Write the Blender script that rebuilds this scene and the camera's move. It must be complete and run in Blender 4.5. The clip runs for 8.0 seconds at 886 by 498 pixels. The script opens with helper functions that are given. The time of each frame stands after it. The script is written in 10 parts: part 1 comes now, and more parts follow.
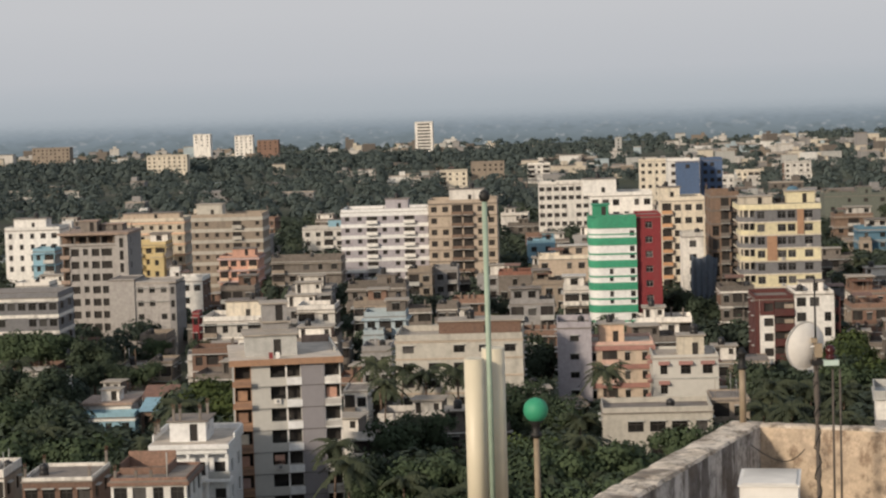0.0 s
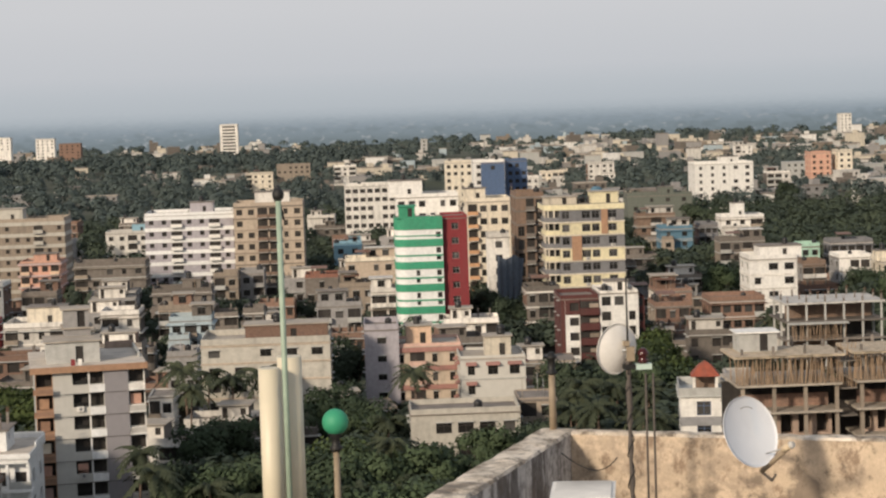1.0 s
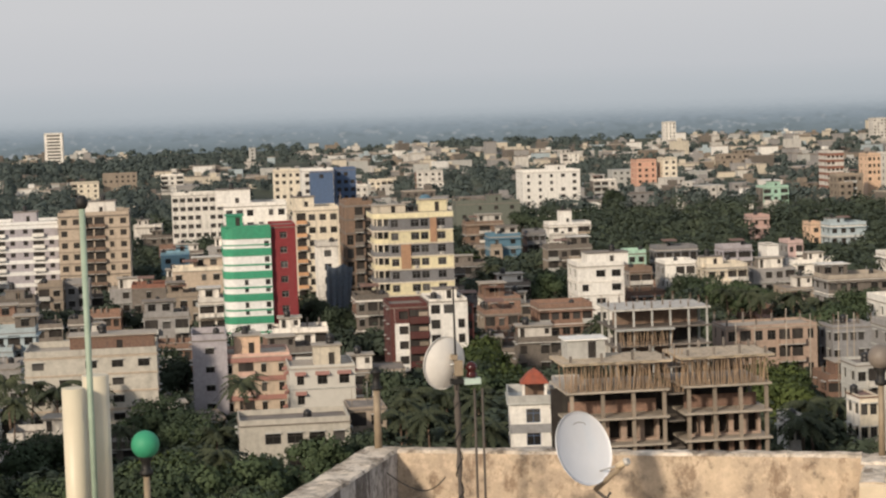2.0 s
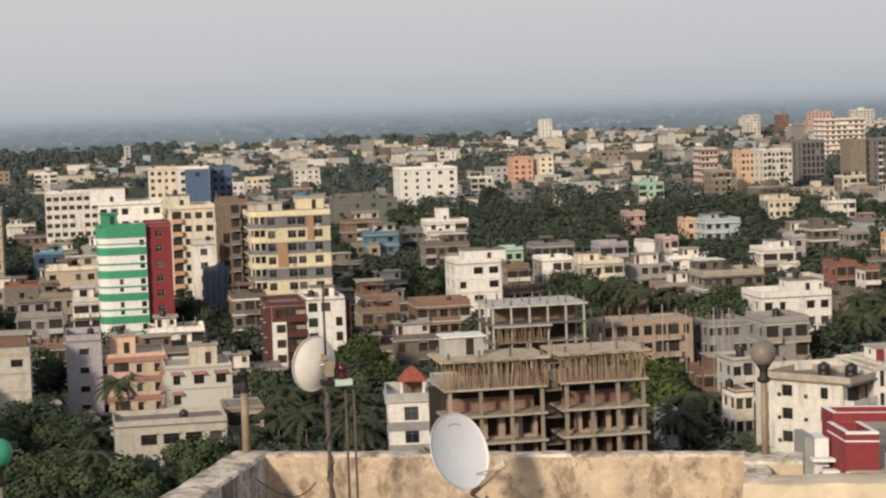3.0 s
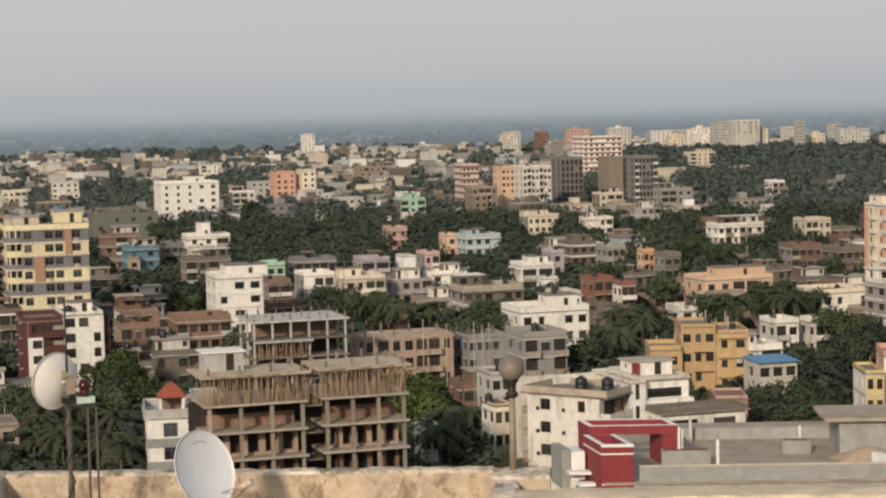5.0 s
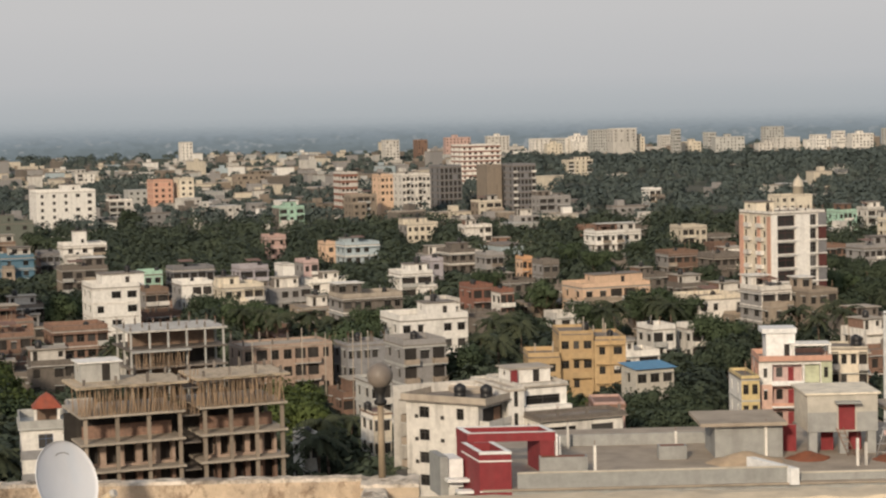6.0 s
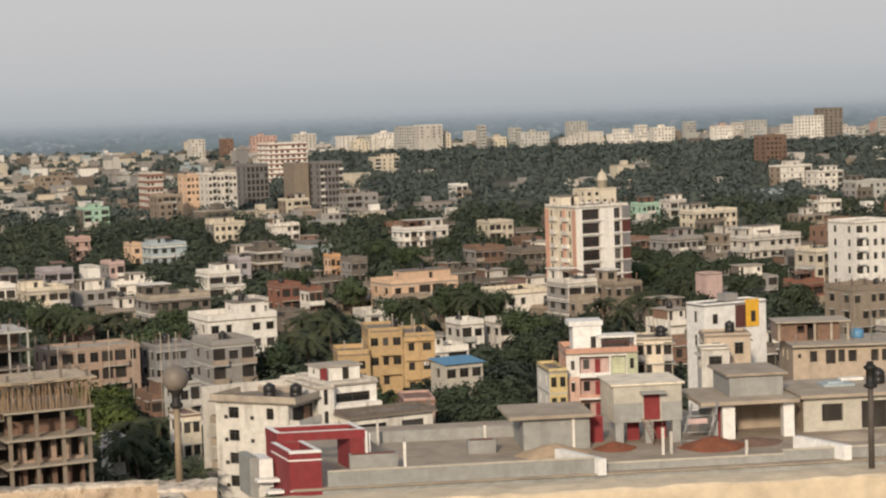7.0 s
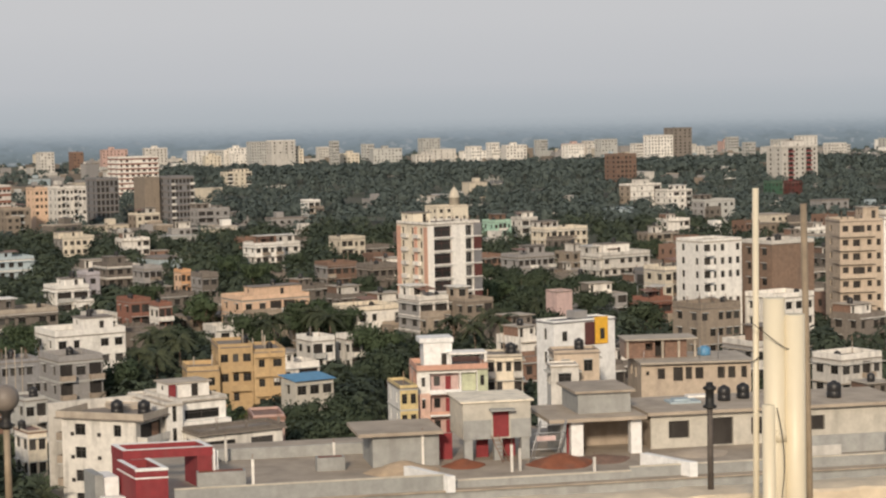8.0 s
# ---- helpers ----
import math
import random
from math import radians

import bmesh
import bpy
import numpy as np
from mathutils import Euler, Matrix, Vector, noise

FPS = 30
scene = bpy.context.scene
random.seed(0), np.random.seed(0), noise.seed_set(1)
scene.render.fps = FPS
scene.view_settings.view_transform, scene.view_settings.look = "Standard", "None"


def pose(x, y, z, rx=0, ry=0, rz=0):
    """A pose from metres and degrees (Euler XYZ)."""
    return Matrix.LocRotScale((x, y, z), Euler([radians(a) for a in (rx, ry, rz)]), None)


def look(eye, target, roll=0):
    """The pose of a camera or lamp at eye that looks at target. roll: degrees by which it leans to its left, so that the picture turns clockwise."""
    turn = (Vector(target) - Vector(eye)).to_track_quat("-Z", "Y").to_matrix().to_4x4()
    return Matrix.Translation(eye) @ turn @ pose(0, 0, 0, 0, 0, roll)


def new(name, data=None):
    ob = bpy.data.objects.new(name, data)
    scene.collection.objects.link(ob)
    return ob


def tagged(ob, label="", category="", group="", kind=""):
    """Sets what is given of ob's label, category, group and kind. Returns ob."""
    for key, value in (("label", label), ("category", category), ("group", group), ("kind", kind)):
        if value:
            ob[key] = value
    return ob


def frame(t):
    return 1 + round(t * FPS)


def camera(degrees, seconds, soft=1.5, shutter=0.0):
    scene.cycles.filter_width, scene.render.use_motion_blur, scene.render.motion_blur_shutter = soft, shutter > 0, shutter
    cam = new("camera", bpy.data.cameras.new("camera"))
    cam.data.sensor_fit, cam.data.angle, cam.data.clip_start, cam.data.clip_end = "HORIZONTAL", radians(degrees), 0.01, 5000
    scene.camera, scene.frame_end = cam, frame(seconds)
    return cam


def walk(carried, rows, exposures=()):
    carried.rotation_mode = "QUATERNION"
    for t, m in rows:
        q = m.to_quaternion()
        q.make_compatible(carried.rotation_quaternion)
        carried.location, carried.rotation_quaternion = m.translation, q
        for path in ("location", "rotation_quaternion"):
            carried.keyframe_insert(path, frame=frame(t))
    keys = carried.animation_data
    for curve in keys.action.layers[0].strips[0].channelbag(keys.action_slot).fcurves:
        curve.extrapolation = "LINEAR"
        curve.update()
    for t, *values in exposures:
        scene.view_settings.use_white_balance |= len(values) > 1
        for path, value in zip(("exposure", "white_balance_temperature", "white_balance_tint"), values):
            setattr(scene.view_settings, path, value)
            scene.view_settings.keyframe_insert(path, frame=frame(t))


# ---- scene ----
cam = camera(24.975, 8.0, soft=2.3)
walk(cam, [
    (0.0, pose(-1.630, -4.045, 50.360, 85.896, 1.730, -1.004)),
    (0.5, pose(-1.568, -3.509, 50.322, 85.760, 1.823, -3.890)),
    (1.0, pose(-1.433, -2.595, 50.243, 85.785, 1.893, -6.555)),
    (1.5, pose(-1.278, -1.739, 50.170, 85.887, 2.132, -9.153)),
    (2.0, pose(-1.155, -1.360, 50.158, 85.871, 1.883, -11.453)),
    (3.5, pose(-0.800, -0.291, 50.036, 85.624, 2.077, -16.392)),
    (4.0, pose(-0.786, -0.337, 50.042, 85.640, 1.991, -17.902)),
    (4.5, pose(-0.755, -0.362, 50.052, 85.758, 1.665, -19.945)),
    (6.0, pose(-0.460, -0.202, 50.002, 86.083, 1.258, -25.193)),
    (6.5, pose(-0.431, -0.315, 50.020, 85.944, 1.718, -27.622)),
    (7.0, pose(-0.268, -0.163, 49.998, 85.861, 1.863, -30.728)),
    (7.5, pose(-0.092, -0.025, 49.995, 86.040, 1.911, -33.649)),
    (8.0, pose(0.000, 0.000, 50.000, 86.215, 1.213, -34.922)),
], [(0.0, 0.03, 6200, 10), (0.5, 0.1, 6220, 10), (1.0, 0.16, 6240, 10), (2.0, 0.14, 6280, 10), (3.5, 0.1, 6330, 10), (4.5, 0.02, 6370, 10), (6.0, 0.0, 6450, 10), (6.5, 0.08, 6430, 10), (7.5, 0.02, 6430, 10), (8.0, 0.06, 6280, 10)])

# ---- sky, sun, distance ----
world = bpy.data.worlds.new("hazy_sky")
scene.world = world
world.use_nodes = True
wn, wl = world.node_tree.nodes, world.node_tree.links
sky = wn.new("ShaderNodeTexSky")
sky.sky_type, sky.sun_disc = "NISHITA", False
sky.sun_elevation, sky.sun_rotation = radians(21), radians(-137)
sky.dust_density, sky.air_density, sky.ozone_density = 6.0, 1.0, 1.0
veil = wn.new("ShaderNodeMix")
veil.data_type = "RGBA"
veil.inputs[0].default_value = 0.8
veil.inputs[7].default_value = (4.5, 4.7, 5.0, 1)
wl.new(sky.outputs[0], veil.inputs[6])
wl.new(veil.outputs[2], wn["Background"].inputs[0])
wn["Background"].inputs[1].default_value = 0.092

sun = new("sun", bpy.data.lights.new("sun", "SUN"))
sun.data.energy, sun.data.angle, sun.data.color = 3.15, radians(5), (1.0, 0.82, 0.61)
sun.matrix_world = look((-67, -73, 38), (0, 0, 0))

# ---- materials ----
MATS = {}


def nodes_of(name):
    m = bpy.data.materials.new(name)
    m.use_nodes = True
    MATS[name] = m
    t = m.node_tree
    return m, t.nodes, t.links, t.nodes["Principled BSDF"]


def surface(name, color, rough=0.85, grain=0.25, scale=1.5, stain=(0.10, 0.09, 0.08), amount=0.5, streak=0.15, bump=0.15, metal=0.0, vary=0.06):
    """Paint, plaster, concrete or metal with grain, blotches and rain streaks, at world size."""
    m, n, l, b = nodes_of(name)
    b.inputs["Roughness"].default_value, b.inputs["Metallic"].default_value = rough, metal
    geo = n.new("ShaderNodeTexCoord")
    info = n.new("ShaderNodeObjectInfo")
    shift = n.new("ShaderNodeVectorMath")
    shift.operation = "MULTIPLY_ADD"
    spread = n.new("ShaderNodeCombineXYZ")
    for k in range(3):
        l.new(info.outputs["Random"], spread.inputs[k])
    l.new(spread.outputs[0], shift.inputs[0])
    shift.inputs[1].default_value = (37, 53, 11)
    l.new(geo.outputs["Object"], shift.inputs[2])
    fine = n.new("ShaderNodeTexNoise")
    fine.inputs["Scale"].default_value, fine.inputs["Detail"].default_value = scale, 8
    fine.inputs["Roughness"].default_value = 0.65
    l.new(shift.outputs[0], fine.inputs["Vector"])
    mapping = n.new("ShaderNodeMapping")
    mapping.inputs["Scale"].default_value = (1.0, 1.0, streak)
    l.new(shift.outputs[0], mapping.inputs[0])
    blot = n.new("ShaderNodeTexNoise")
    blot.inputs["Scale"].default_value, blot.inputs["Detail"].default_value = scale * 0.6, 6
    l.new(mapping.outputs[0], blot.inputs["Vector"])
    ramp = n.new("ShaderNodeValToRGB")
    ramp.color_ramp.elements[0].position, ramp.color_ramp.elements[1].position = 0.50, 0.78
    ramp.color_ramp.elements[0].color, ramp.color_ramp.elements[1].color = (0, 0, 0, 1), (1, 1, 1, 1)
    l.new(blot.outputs[0], ramp.inputs[0])
    gain = n.new("ShaderNodeMath")
    gain.operation = "MULTIPLY"
    gain.inputs[1].default_value = amount
    l.new(ramp.outputs[0], gain.inputs[0])
    light = n.new("ShaderNodeMapRange")
    light.inputs[1].default_value, light.inputs[2].default_value = 0.25, 0.75
    light.inputs[3].default_value, light.inputs[4].default_value = 1 - grain, 1 + grain * 0.5
    l.new(fine.outputs[0], light.inputs[0])
    hue = n.new("ShaderNodeHueSaturation")
    hue.inputs["Color"].default_value = (*color, 1)
    each = n.new("ShaderNodeMapRange")
    each.inputs[3].default_value, each.inputs[4].default_value = 1 - vary * 1.5, 1 + vary
    l.new(info.outputs["Random"], each.inputs[0])
    prod = n.new("ShaderNodeMath")
    prod.operation = "MULTIPLY"
    l.new(light.outputs[0], prod.inputs[0])
    l.new(each.outputs[0], prod.inputs[1])
    l.new(prod.outputs[0], hue.inputs["Value"])
    mix = n.new("ShaderNodeMix")
    mix.data_type = "RGBA"
    l.new(gain.outputs[0], mix.inputs[0])
    l.new(hue.outputs[0], mix.inputs[6])
    mix.inputs[7].default_value = (*stain, 1)
    l.new(mix.outputs[2], b.inputs["Base Color"])
    if bump:
        bp = n.new("ShaderNodeBump")
        bp.inputs["Strength"].default_value, bp.inputs["Distance"].default_value = bump, 0.05
        l.new(fine.outputs[0], bp.inputs["Height"])
        l.new(bp.outputs[0], b.inputs["Normal"])
    return m


def foliage(name, color, dark, spread=0.5, by_place=False):
    """Leaves: each tree has its own shade, and each leaf or, in joined woods, each clump of crowns."""
    m, n, l, b = nodes_of(name)
    b.inputs["Roughness"].default_value = 0.7
    b.inputs["Specular IOR Level"].default_value = 0.1
    mix = n.new("ShaderNodeMix")
    mix.data_type = "RGBA"
    mix.inputs[6].default_value, mix.inputs[7].default_value = (*dark, 1), (*color, 1)
    if by_place:
        co, wide = n.new("ShaderNodeTexCoord"), n.new("ShaderNodeTexNoise")
        wide.inputs["Scale"].default_value, wide.inputs["Detail"].default_value = 0.07, 3
        l.new(co.outputs["Object"], wide.inputs["Vector"])
        span = n.new("ShaderNodeMapRange")
        span.inputs[1].default_value, span.inputs[2].default_value = 0.32, 0.68
        l.new(wide.outputs[0], span.inputs[0])
        l.new(span.outputs[0], mix.inputs[0])
    else:
        geo, info = n.new("ShaderNodeNewGeometry"), n.new("ShaderNodeObjectInfo")
        add, half = n.new("ShaderNodeMath"), n.new("ShaderNodeMath")
        add.operation, half.operation = "MULTIPLY_ADD", "MULTIPLY"
        add.inputs[1].default_value, half.inputs[1].default_value = spread, 1 - spread
        l.new(geo.outputs["Random Per Island"], add.inputs[0])
        l.new(info.outputs["Random"], half.inputs[0])
        l.new(half.outputs[0], add.inputs[2])
        l.new(add.outputs[0], mix.inputs[0])
    l.new(mix.outputs[2], b.inputs["Base Color"])
    return m


def glass(name, color, rough=0.12):
    m, n, l, b = nodes_of(name)
    info = n.new("ShaderNodeObjectInfo")
    mix = n.new("ShaderNodeMix")
    mix.data_type = "RGBA"
    steep = n.new("ShaderNodeMath")
    steep.operation = "POWER"
    steep.inputs[1].default_value = 4.0
    l.new(info.outputs["Random"], steep.inputs[0])
    l.new(steep.outputs[0], mix.inputs[0])
    mix.inputs[6].default_value = (*[c * 0.18 for c in color], 1)
    mix.inputs[7].default_value = (*color, 1)
    l.new(mix.outputs[2], b.inputs["Base Color"])
    b.inputs["Roughness"].default_value = rough
    b.inputs["Specular IOR Level"].default_value = 0.4
    return m


WHITE = (0.75, 0.72, 0.67)
for nm, col, kw in [
    ("white", WHITE, dict(amount=0.6, vary=0.2)),
    ("bright_white", (0.84, 0.82, 0.78), dict(amount=0.3)),
    ("cream", (0.73, 0.66, 0.54), dict(vary=0.15)),
    ("beige", (0.33, 0.275, 0.22), dict(vary=0.2)),
    ("pale_yellow", (0.74, 0.67, 0.45), dict(amount=0.15)),
    ("yellow", (0.62, 0.50, 0.26), dict(amount=0.2)),
    ("ochre", (0.49, 0.35, 0.19), dict(amount=0.25)),
    ("golden", (0.75, 0.42, 0.04), dict(amount=0.1)),
    ("peach", (0.70, 0.50, 0.36), dict(amount=0.2)),
    ("salmon", (0.62, 0.36, 0.27), dict(amount=0.2)),
    ("pink", (0.58, 0.43, 0.41), dict(amount=0.3)),
    ("dusty_pink", (0.52, 0.36, 0.32), dict(amount=0.3)),
    ("terrace_grey", (0.34, 0.345, 0.335), dict(amount=0.35)),
    ("pale_render", (0.50, 0.475, 0.42), dict(amount=0.3)),
    ("fresh_white", (0.84, 0.84, 0.83), dict(amount=0.06)),
    ("terrace_deck", (0.42, 0.355, 0.285), dict(grain=0.3, amount=0.4, streak=1.0, scale=0.6)),
    ("lilac", (0.44, 0.415, 0.45), dict(amount=0.3)),
    ("orange", (0.62, 0.36, 0.20), dict(amount=0.2)),
    ("mint", (0.38, 0.58, 0.47), dict(amount=0.25)),
    ("green_paint", (0.055, 0.31, 0.18), dict(amount=0.15)),
    ("dark_green", (0.05, 0.12, 0.08), dict(amount=0.2)),
    ("red_paint", (0.24, 0.034, 0.040), dict(amount=0.2)),
    ("maroon", (0.10, 0.033, 0.03), dict(amount=0.2)),
    ("brick_red", (0.27, 0.125, 0.09), dict(grain=0.4, scale=3)),
    ("brick", (0.25, 0.155, 0.115), dict(grain=0.45, scale=3, vary=0.2)),
    ("brown", (0.22, 0.15, 0.11), dict(grain=0.35)),
    ("concrete", (0.205, 0.18, 0.158), dict(grain=0.35, amount=0.6, vary=0.2)),
    ("grey", (0.31, 0.30, 0.295), dict(amount=0.3)),
    ("dark_grey", (0.20, 0.20, 0.21), dict(amount=0.3)),
    ("pale_grey", (0.47, 0.47, 0.45), dict(amount=0.3)),
    ("blue_grey", (0.42, 0.50, 0.54), dict(amount=0.25)),
    ("sky_blue", (0.28, 0.46, 0.56), dict(amount=0.25)),
    ("blue", (0.09, 0.14, 0.25), dict(amount=0.2)),
    ("teal", (0.10, 0.20, 0.28), dict(amount=0.2)),
    ("roof", (0.25, 0.215, 0.185), dict(grain=0.4, amount=0.6, streak=1.0, scale=0.6)),
    ("pale_roof", (0.44, 0.385, 0.32), dict(grain=0.3, amount=0.4, streak=1.0, scale=0.6)),
    ("blue_tin", (0.10, 0.26, 0.44), dict(rough=0.5, amount=0.25)),
    ("rust_tin", (0.24, 0.13, 0.09), dict(rough=0.6, grain=0.5)),
    ("red_tile", (0.33, 0.085, 0.05), dict(grain=0.3)),
    ("tank_black", (0.02, 0.02, 0.022), dict(rough=0.45, amount=0.1)),
    ("bamboo", (0.40, 0.285, 0.19), dict(grain=0.4, scale=4)),
    ("plank", (0.56, 0.46, 0.34), dict(grain=0.4, scale=2)),
    ("net_blue", (0.13, 0.165, 0.22), dict(grain=0.3)),
    ("soil_red", (0.25, 0.085, 0.042), dict(grain=0.4)),
    ("sand", (0.50, 0.38, 0.26), dict(grain=0.2)),
    ("metal_grey", (0.45, 0.45, 0.45), dict(rough=0.5, metal=0.6)),
    ("bark", (0.17, 0.12, 0.09), dict(grain=0.4, scale=4)),
    # near-black: the shade inside openings and rooms, put into the colour
    ("room_shade", (0.030, 0.026, 0.024), dict(grain=0.4)),
    ("window_frame", (0.06, 0.055, 0.05), dict(grain=0.2)),
    ("band_grey", (0.29, 0.29, 0.30), dict(amount=0.2)),
    ("plum_grey", (0.29, 0.275, 0.29), dict(amount=0.08, grain=0.08)),
    ("rust_paint", (0.40, 0.24, 0.15), dict(amount=0.2)),
    ("terrace_brown", (0.30, 0.18, 0.12), dict(amount=0.2)),
    ("grey_green", (0.15, 0.165, 0.14), dict(amount=0.3)),
    ("pale_green", (0.50, 0.53, 0.38), dict(amount=0.2)),
    ("bare_cement", (0.43, 0.405, 0.385), dict(grain=0.3, amount=0.4)),
    ("pale_deck", (0.60, 0.53, 0.45), dict(grain=0.3, amount=0.35, streak=1.0, scale=0.6)),
    ("pale_salmon", (0.66, 0.45, 0.37), dict(amount=0.25)),
    ("faded_red", (0.36, 0.19, 0.16), dict(amount=0.3)),
    ("pale_front", (0.56, 0.545, 0.505), dict(amount=0.08, grain=0.08)),
    ("tan", (0.52, 0.43, 0.34), dict(amount=0.35)),
    ("dusty_plaster", (0.40, 0.30, 0.24), dict(grain=0.35, amount=0.4)),
]:
    surface(nm, col, **kw)
glass("pane", (0.10, 0.097, 0.095), 0.25)
foliage("leaf_mango", (0.074, 0.102, 0.053), (0.043, 0.060, 0.037), 0.3)
foliage("leaf_light", (0.098, 0.126, 0.040), (0.035, 0.05, 0.022))
foliage("leaf_dark", (0.061, 0.080, 0.050), (0.038, 0.052, 0.035), 0.3)
# far leaves paler and bluer: distance haze put into their colour
foliage("leaf_haze", (0.086, 0.108, 0.100), (0.070, 0.090, 0.087), by_place=True)
# greyer than leaf_mango: a little of the haze put into the colour
foliage("leaf_garden", (0.070, 0.088, 0.057), (0.037, 0.050, 0.041), by_place=True)
foliage("leaf_palm", (0.074, 0.084, 0.049), (0.034, 0.043, 0.028))


# ---- builders ----
class Shape:
    """Collects the faces of one mesh."""

    def __init__(self):
        self.v, self.f, self.m, self.mats, self.smooth = [], [], [], [], []

    def slot(self, mat):
        if mat not in self.mats:
            self.mats.append(mat)
        return self.mats.index(mat)

    def poly(self, points, mat, smooth=False):
        k = len(self.v)
        self.v += [tuple(p) for p in points]
        self.f.append(tuple(range(k, k + len(points))))
        self.m.append(self.slot(mat))
        self.smooth.append(smooth)

    def box(self, x0, x1, y0, y1, z0, z1, mat, m=None):
        c = [(x0, y0, z0), (x1, y0, z0), (x1, y1, z0), (x0, y1, z0), (x0, y0, z1), (x1, y0, z1), (x1, y1, z1), (x0, y1, z1)]
        if m is not None:
            c = [tuple(m @ Vector(p)) for p in c]
        k, s = len(self.v), self.slot(mat)
        self.v += c
        for q in ((3, 2, 1, 0), (4, 5, 6, 7), (0, 1, 5, 4), (1, 2, 6, 5), (2, 3, 7, 6), (3, 0, 4, 7)):
            self.f.append(tuple(k + i for i in q))
            self.m.append(s)
            self.smooth.append(False)

    def tube(self, a, b, r0, r1, mat, sides=10, caps=True, smooth=True):
        a, b = Vector(a), Vector(b)
        turn = (b - a).to_track_quat("Z", "Y").to_matrix()
        k, s = len(self.v), self.slot(mat)
        for p, r in ((a, r0), (b, r1)):
            for i in range(sides):
                t = 2 * math.pi * i / sides
                self.v.append(tuple(p + turn @ Vector((r * math.cos(t), r * math.sin(t), 0))))
        for i in range(sides):
            j = (i + 1) % sides
            self.f.append((k + i, k + j, k + sides + j, k + sides + i))
            self.m.append(s)
            self.smooth.append(smooth)
        if caps:
            for ring in (tuple(range(k + sides - 1, k - 1, -1)), tuple(range(k + sides, k + 2 * sides))):
                self.f.append(ring)
                self.m.append(s)
                self.smooth.append(False)

    def lathe(self, rings, mat, sides=20, at=(0, 0, 0), m=None):
        """rings: (radius, height) from the bottom up."""
        k, s = len(self.v), self.slot(mat)
        for r, z in rings:
            for i in range(sides):
                t = 2 * math.pi * i / sides
                p = Vector((at[0] + r * math.cos(t), at[1] + r * math.sin(t), at[2] + z))
                self.v.append(tuple(m @ p if m is not None else p))
        for a in range(len(rings) - 1):
            for i in range(sides):
                j = (i + 1) % sides
                self.f.append((k + a * sides + i, k + a * sides + j, k + (a + 1) * sides + j, k + (a + 1) * sides + i))
                self.m.append(s)
                self.smooth.append(True)
        top = k + (len(rings) - 1) * sides
        for ring in (tuple(range(k + sides - 1, k - 1, -1)), tuple(range(top, top + sides))):
            self.f.append(ring)
            self.m.append(s)
            self.smooth.append(False)

    def wall(self, o, u, width, z0, z1, holes, mat, deep=0.22, inner="room_shade"):
        """An upright wall from o along u, its outside to the right of u, with openings (u0, u1, v0, v1) that go back by
        deep to a sheet of inner, by default painted as room shade.
        """
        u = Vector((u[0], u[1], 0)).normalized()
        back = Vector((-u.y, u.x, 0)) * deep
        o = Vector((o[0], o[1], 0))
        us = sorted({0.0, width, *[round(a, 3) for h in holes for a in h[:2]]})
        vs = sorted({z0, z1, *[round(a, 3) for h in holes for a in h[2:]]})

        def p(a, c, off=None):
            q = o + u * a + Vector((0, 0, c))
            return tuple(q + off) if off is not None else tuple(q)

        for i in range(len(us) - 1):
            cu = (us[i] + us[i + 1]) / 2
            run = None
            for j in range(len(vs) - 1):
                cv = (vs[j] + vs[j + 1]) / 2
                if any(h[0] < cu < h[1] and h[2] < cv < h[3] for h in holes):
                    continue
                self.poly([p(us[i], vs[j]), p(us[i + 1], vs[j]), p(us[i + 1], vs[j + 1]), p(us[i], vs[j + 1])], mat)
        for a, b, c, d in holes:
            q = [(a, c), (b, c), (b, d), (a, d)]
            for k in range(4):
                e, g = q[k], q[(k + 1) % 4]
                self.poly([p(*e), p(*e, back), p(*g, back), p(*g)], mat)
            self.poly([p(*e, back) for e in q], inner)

    def prism(self, profile, x0, x1, mat):
        """A bar along x with the outline profile of (y, z) points."""
        n = len(profile)
        for i in range(n):
            (a, b), (c, d) = profile[i], profile[(i + 1) % n]
            self.poly([(x0, a, b), (x0, c, d), (x1, c, d), (x1, a, b)], mat)
        self.poly([(x0, *p) for p in profile][::-1], mat)
        self.poly([(x1, *p) for p in profile], mat)

    def mesh(self, name, weld=False):
        me = bpy.data.meshes.new(name)
        if weld:
            keys, index, faces = {}, [], []
            for p in self.v:
                index.append(keys.setdefault(tuple(round(c, 3) for c in p), len(keys)))
            faces = [tuple(index[i] for i in q) for q in self.f]
            me.from_pydata(list(keys), [], faces)
        else:
            me.from_pydata(self.v, [], self.f)
        for s in self.mats:
            me.materials.append(MATS[s])
        me.polygons.foreach_set("material_index", self.m)
        me.polygons.foreach_set("use_smooth", self.smooth)
        me.update()
        return me


def part(name, shape, parent=None, label="", at=None, weld=False):
    """One mesh object out of a Shape or a finished mesh, under a thing or a part."""
    ob = new(name, shape.mesh(name, weld) if isinstance(shape, Shape) else shape)
    ob.parent = parent
    if at is not None:
        ob.matrix_basis = at
    return tagged(ob, label)


def thing(name, x, y, z, yaw, label, category, group="", kind=""):
    ob = new(name)
    ob.matrix_basis = pose(x, y, z, 0, 0, yaw)
    return tagged(ob, label, category, group, kind)


WINDOWS = {}


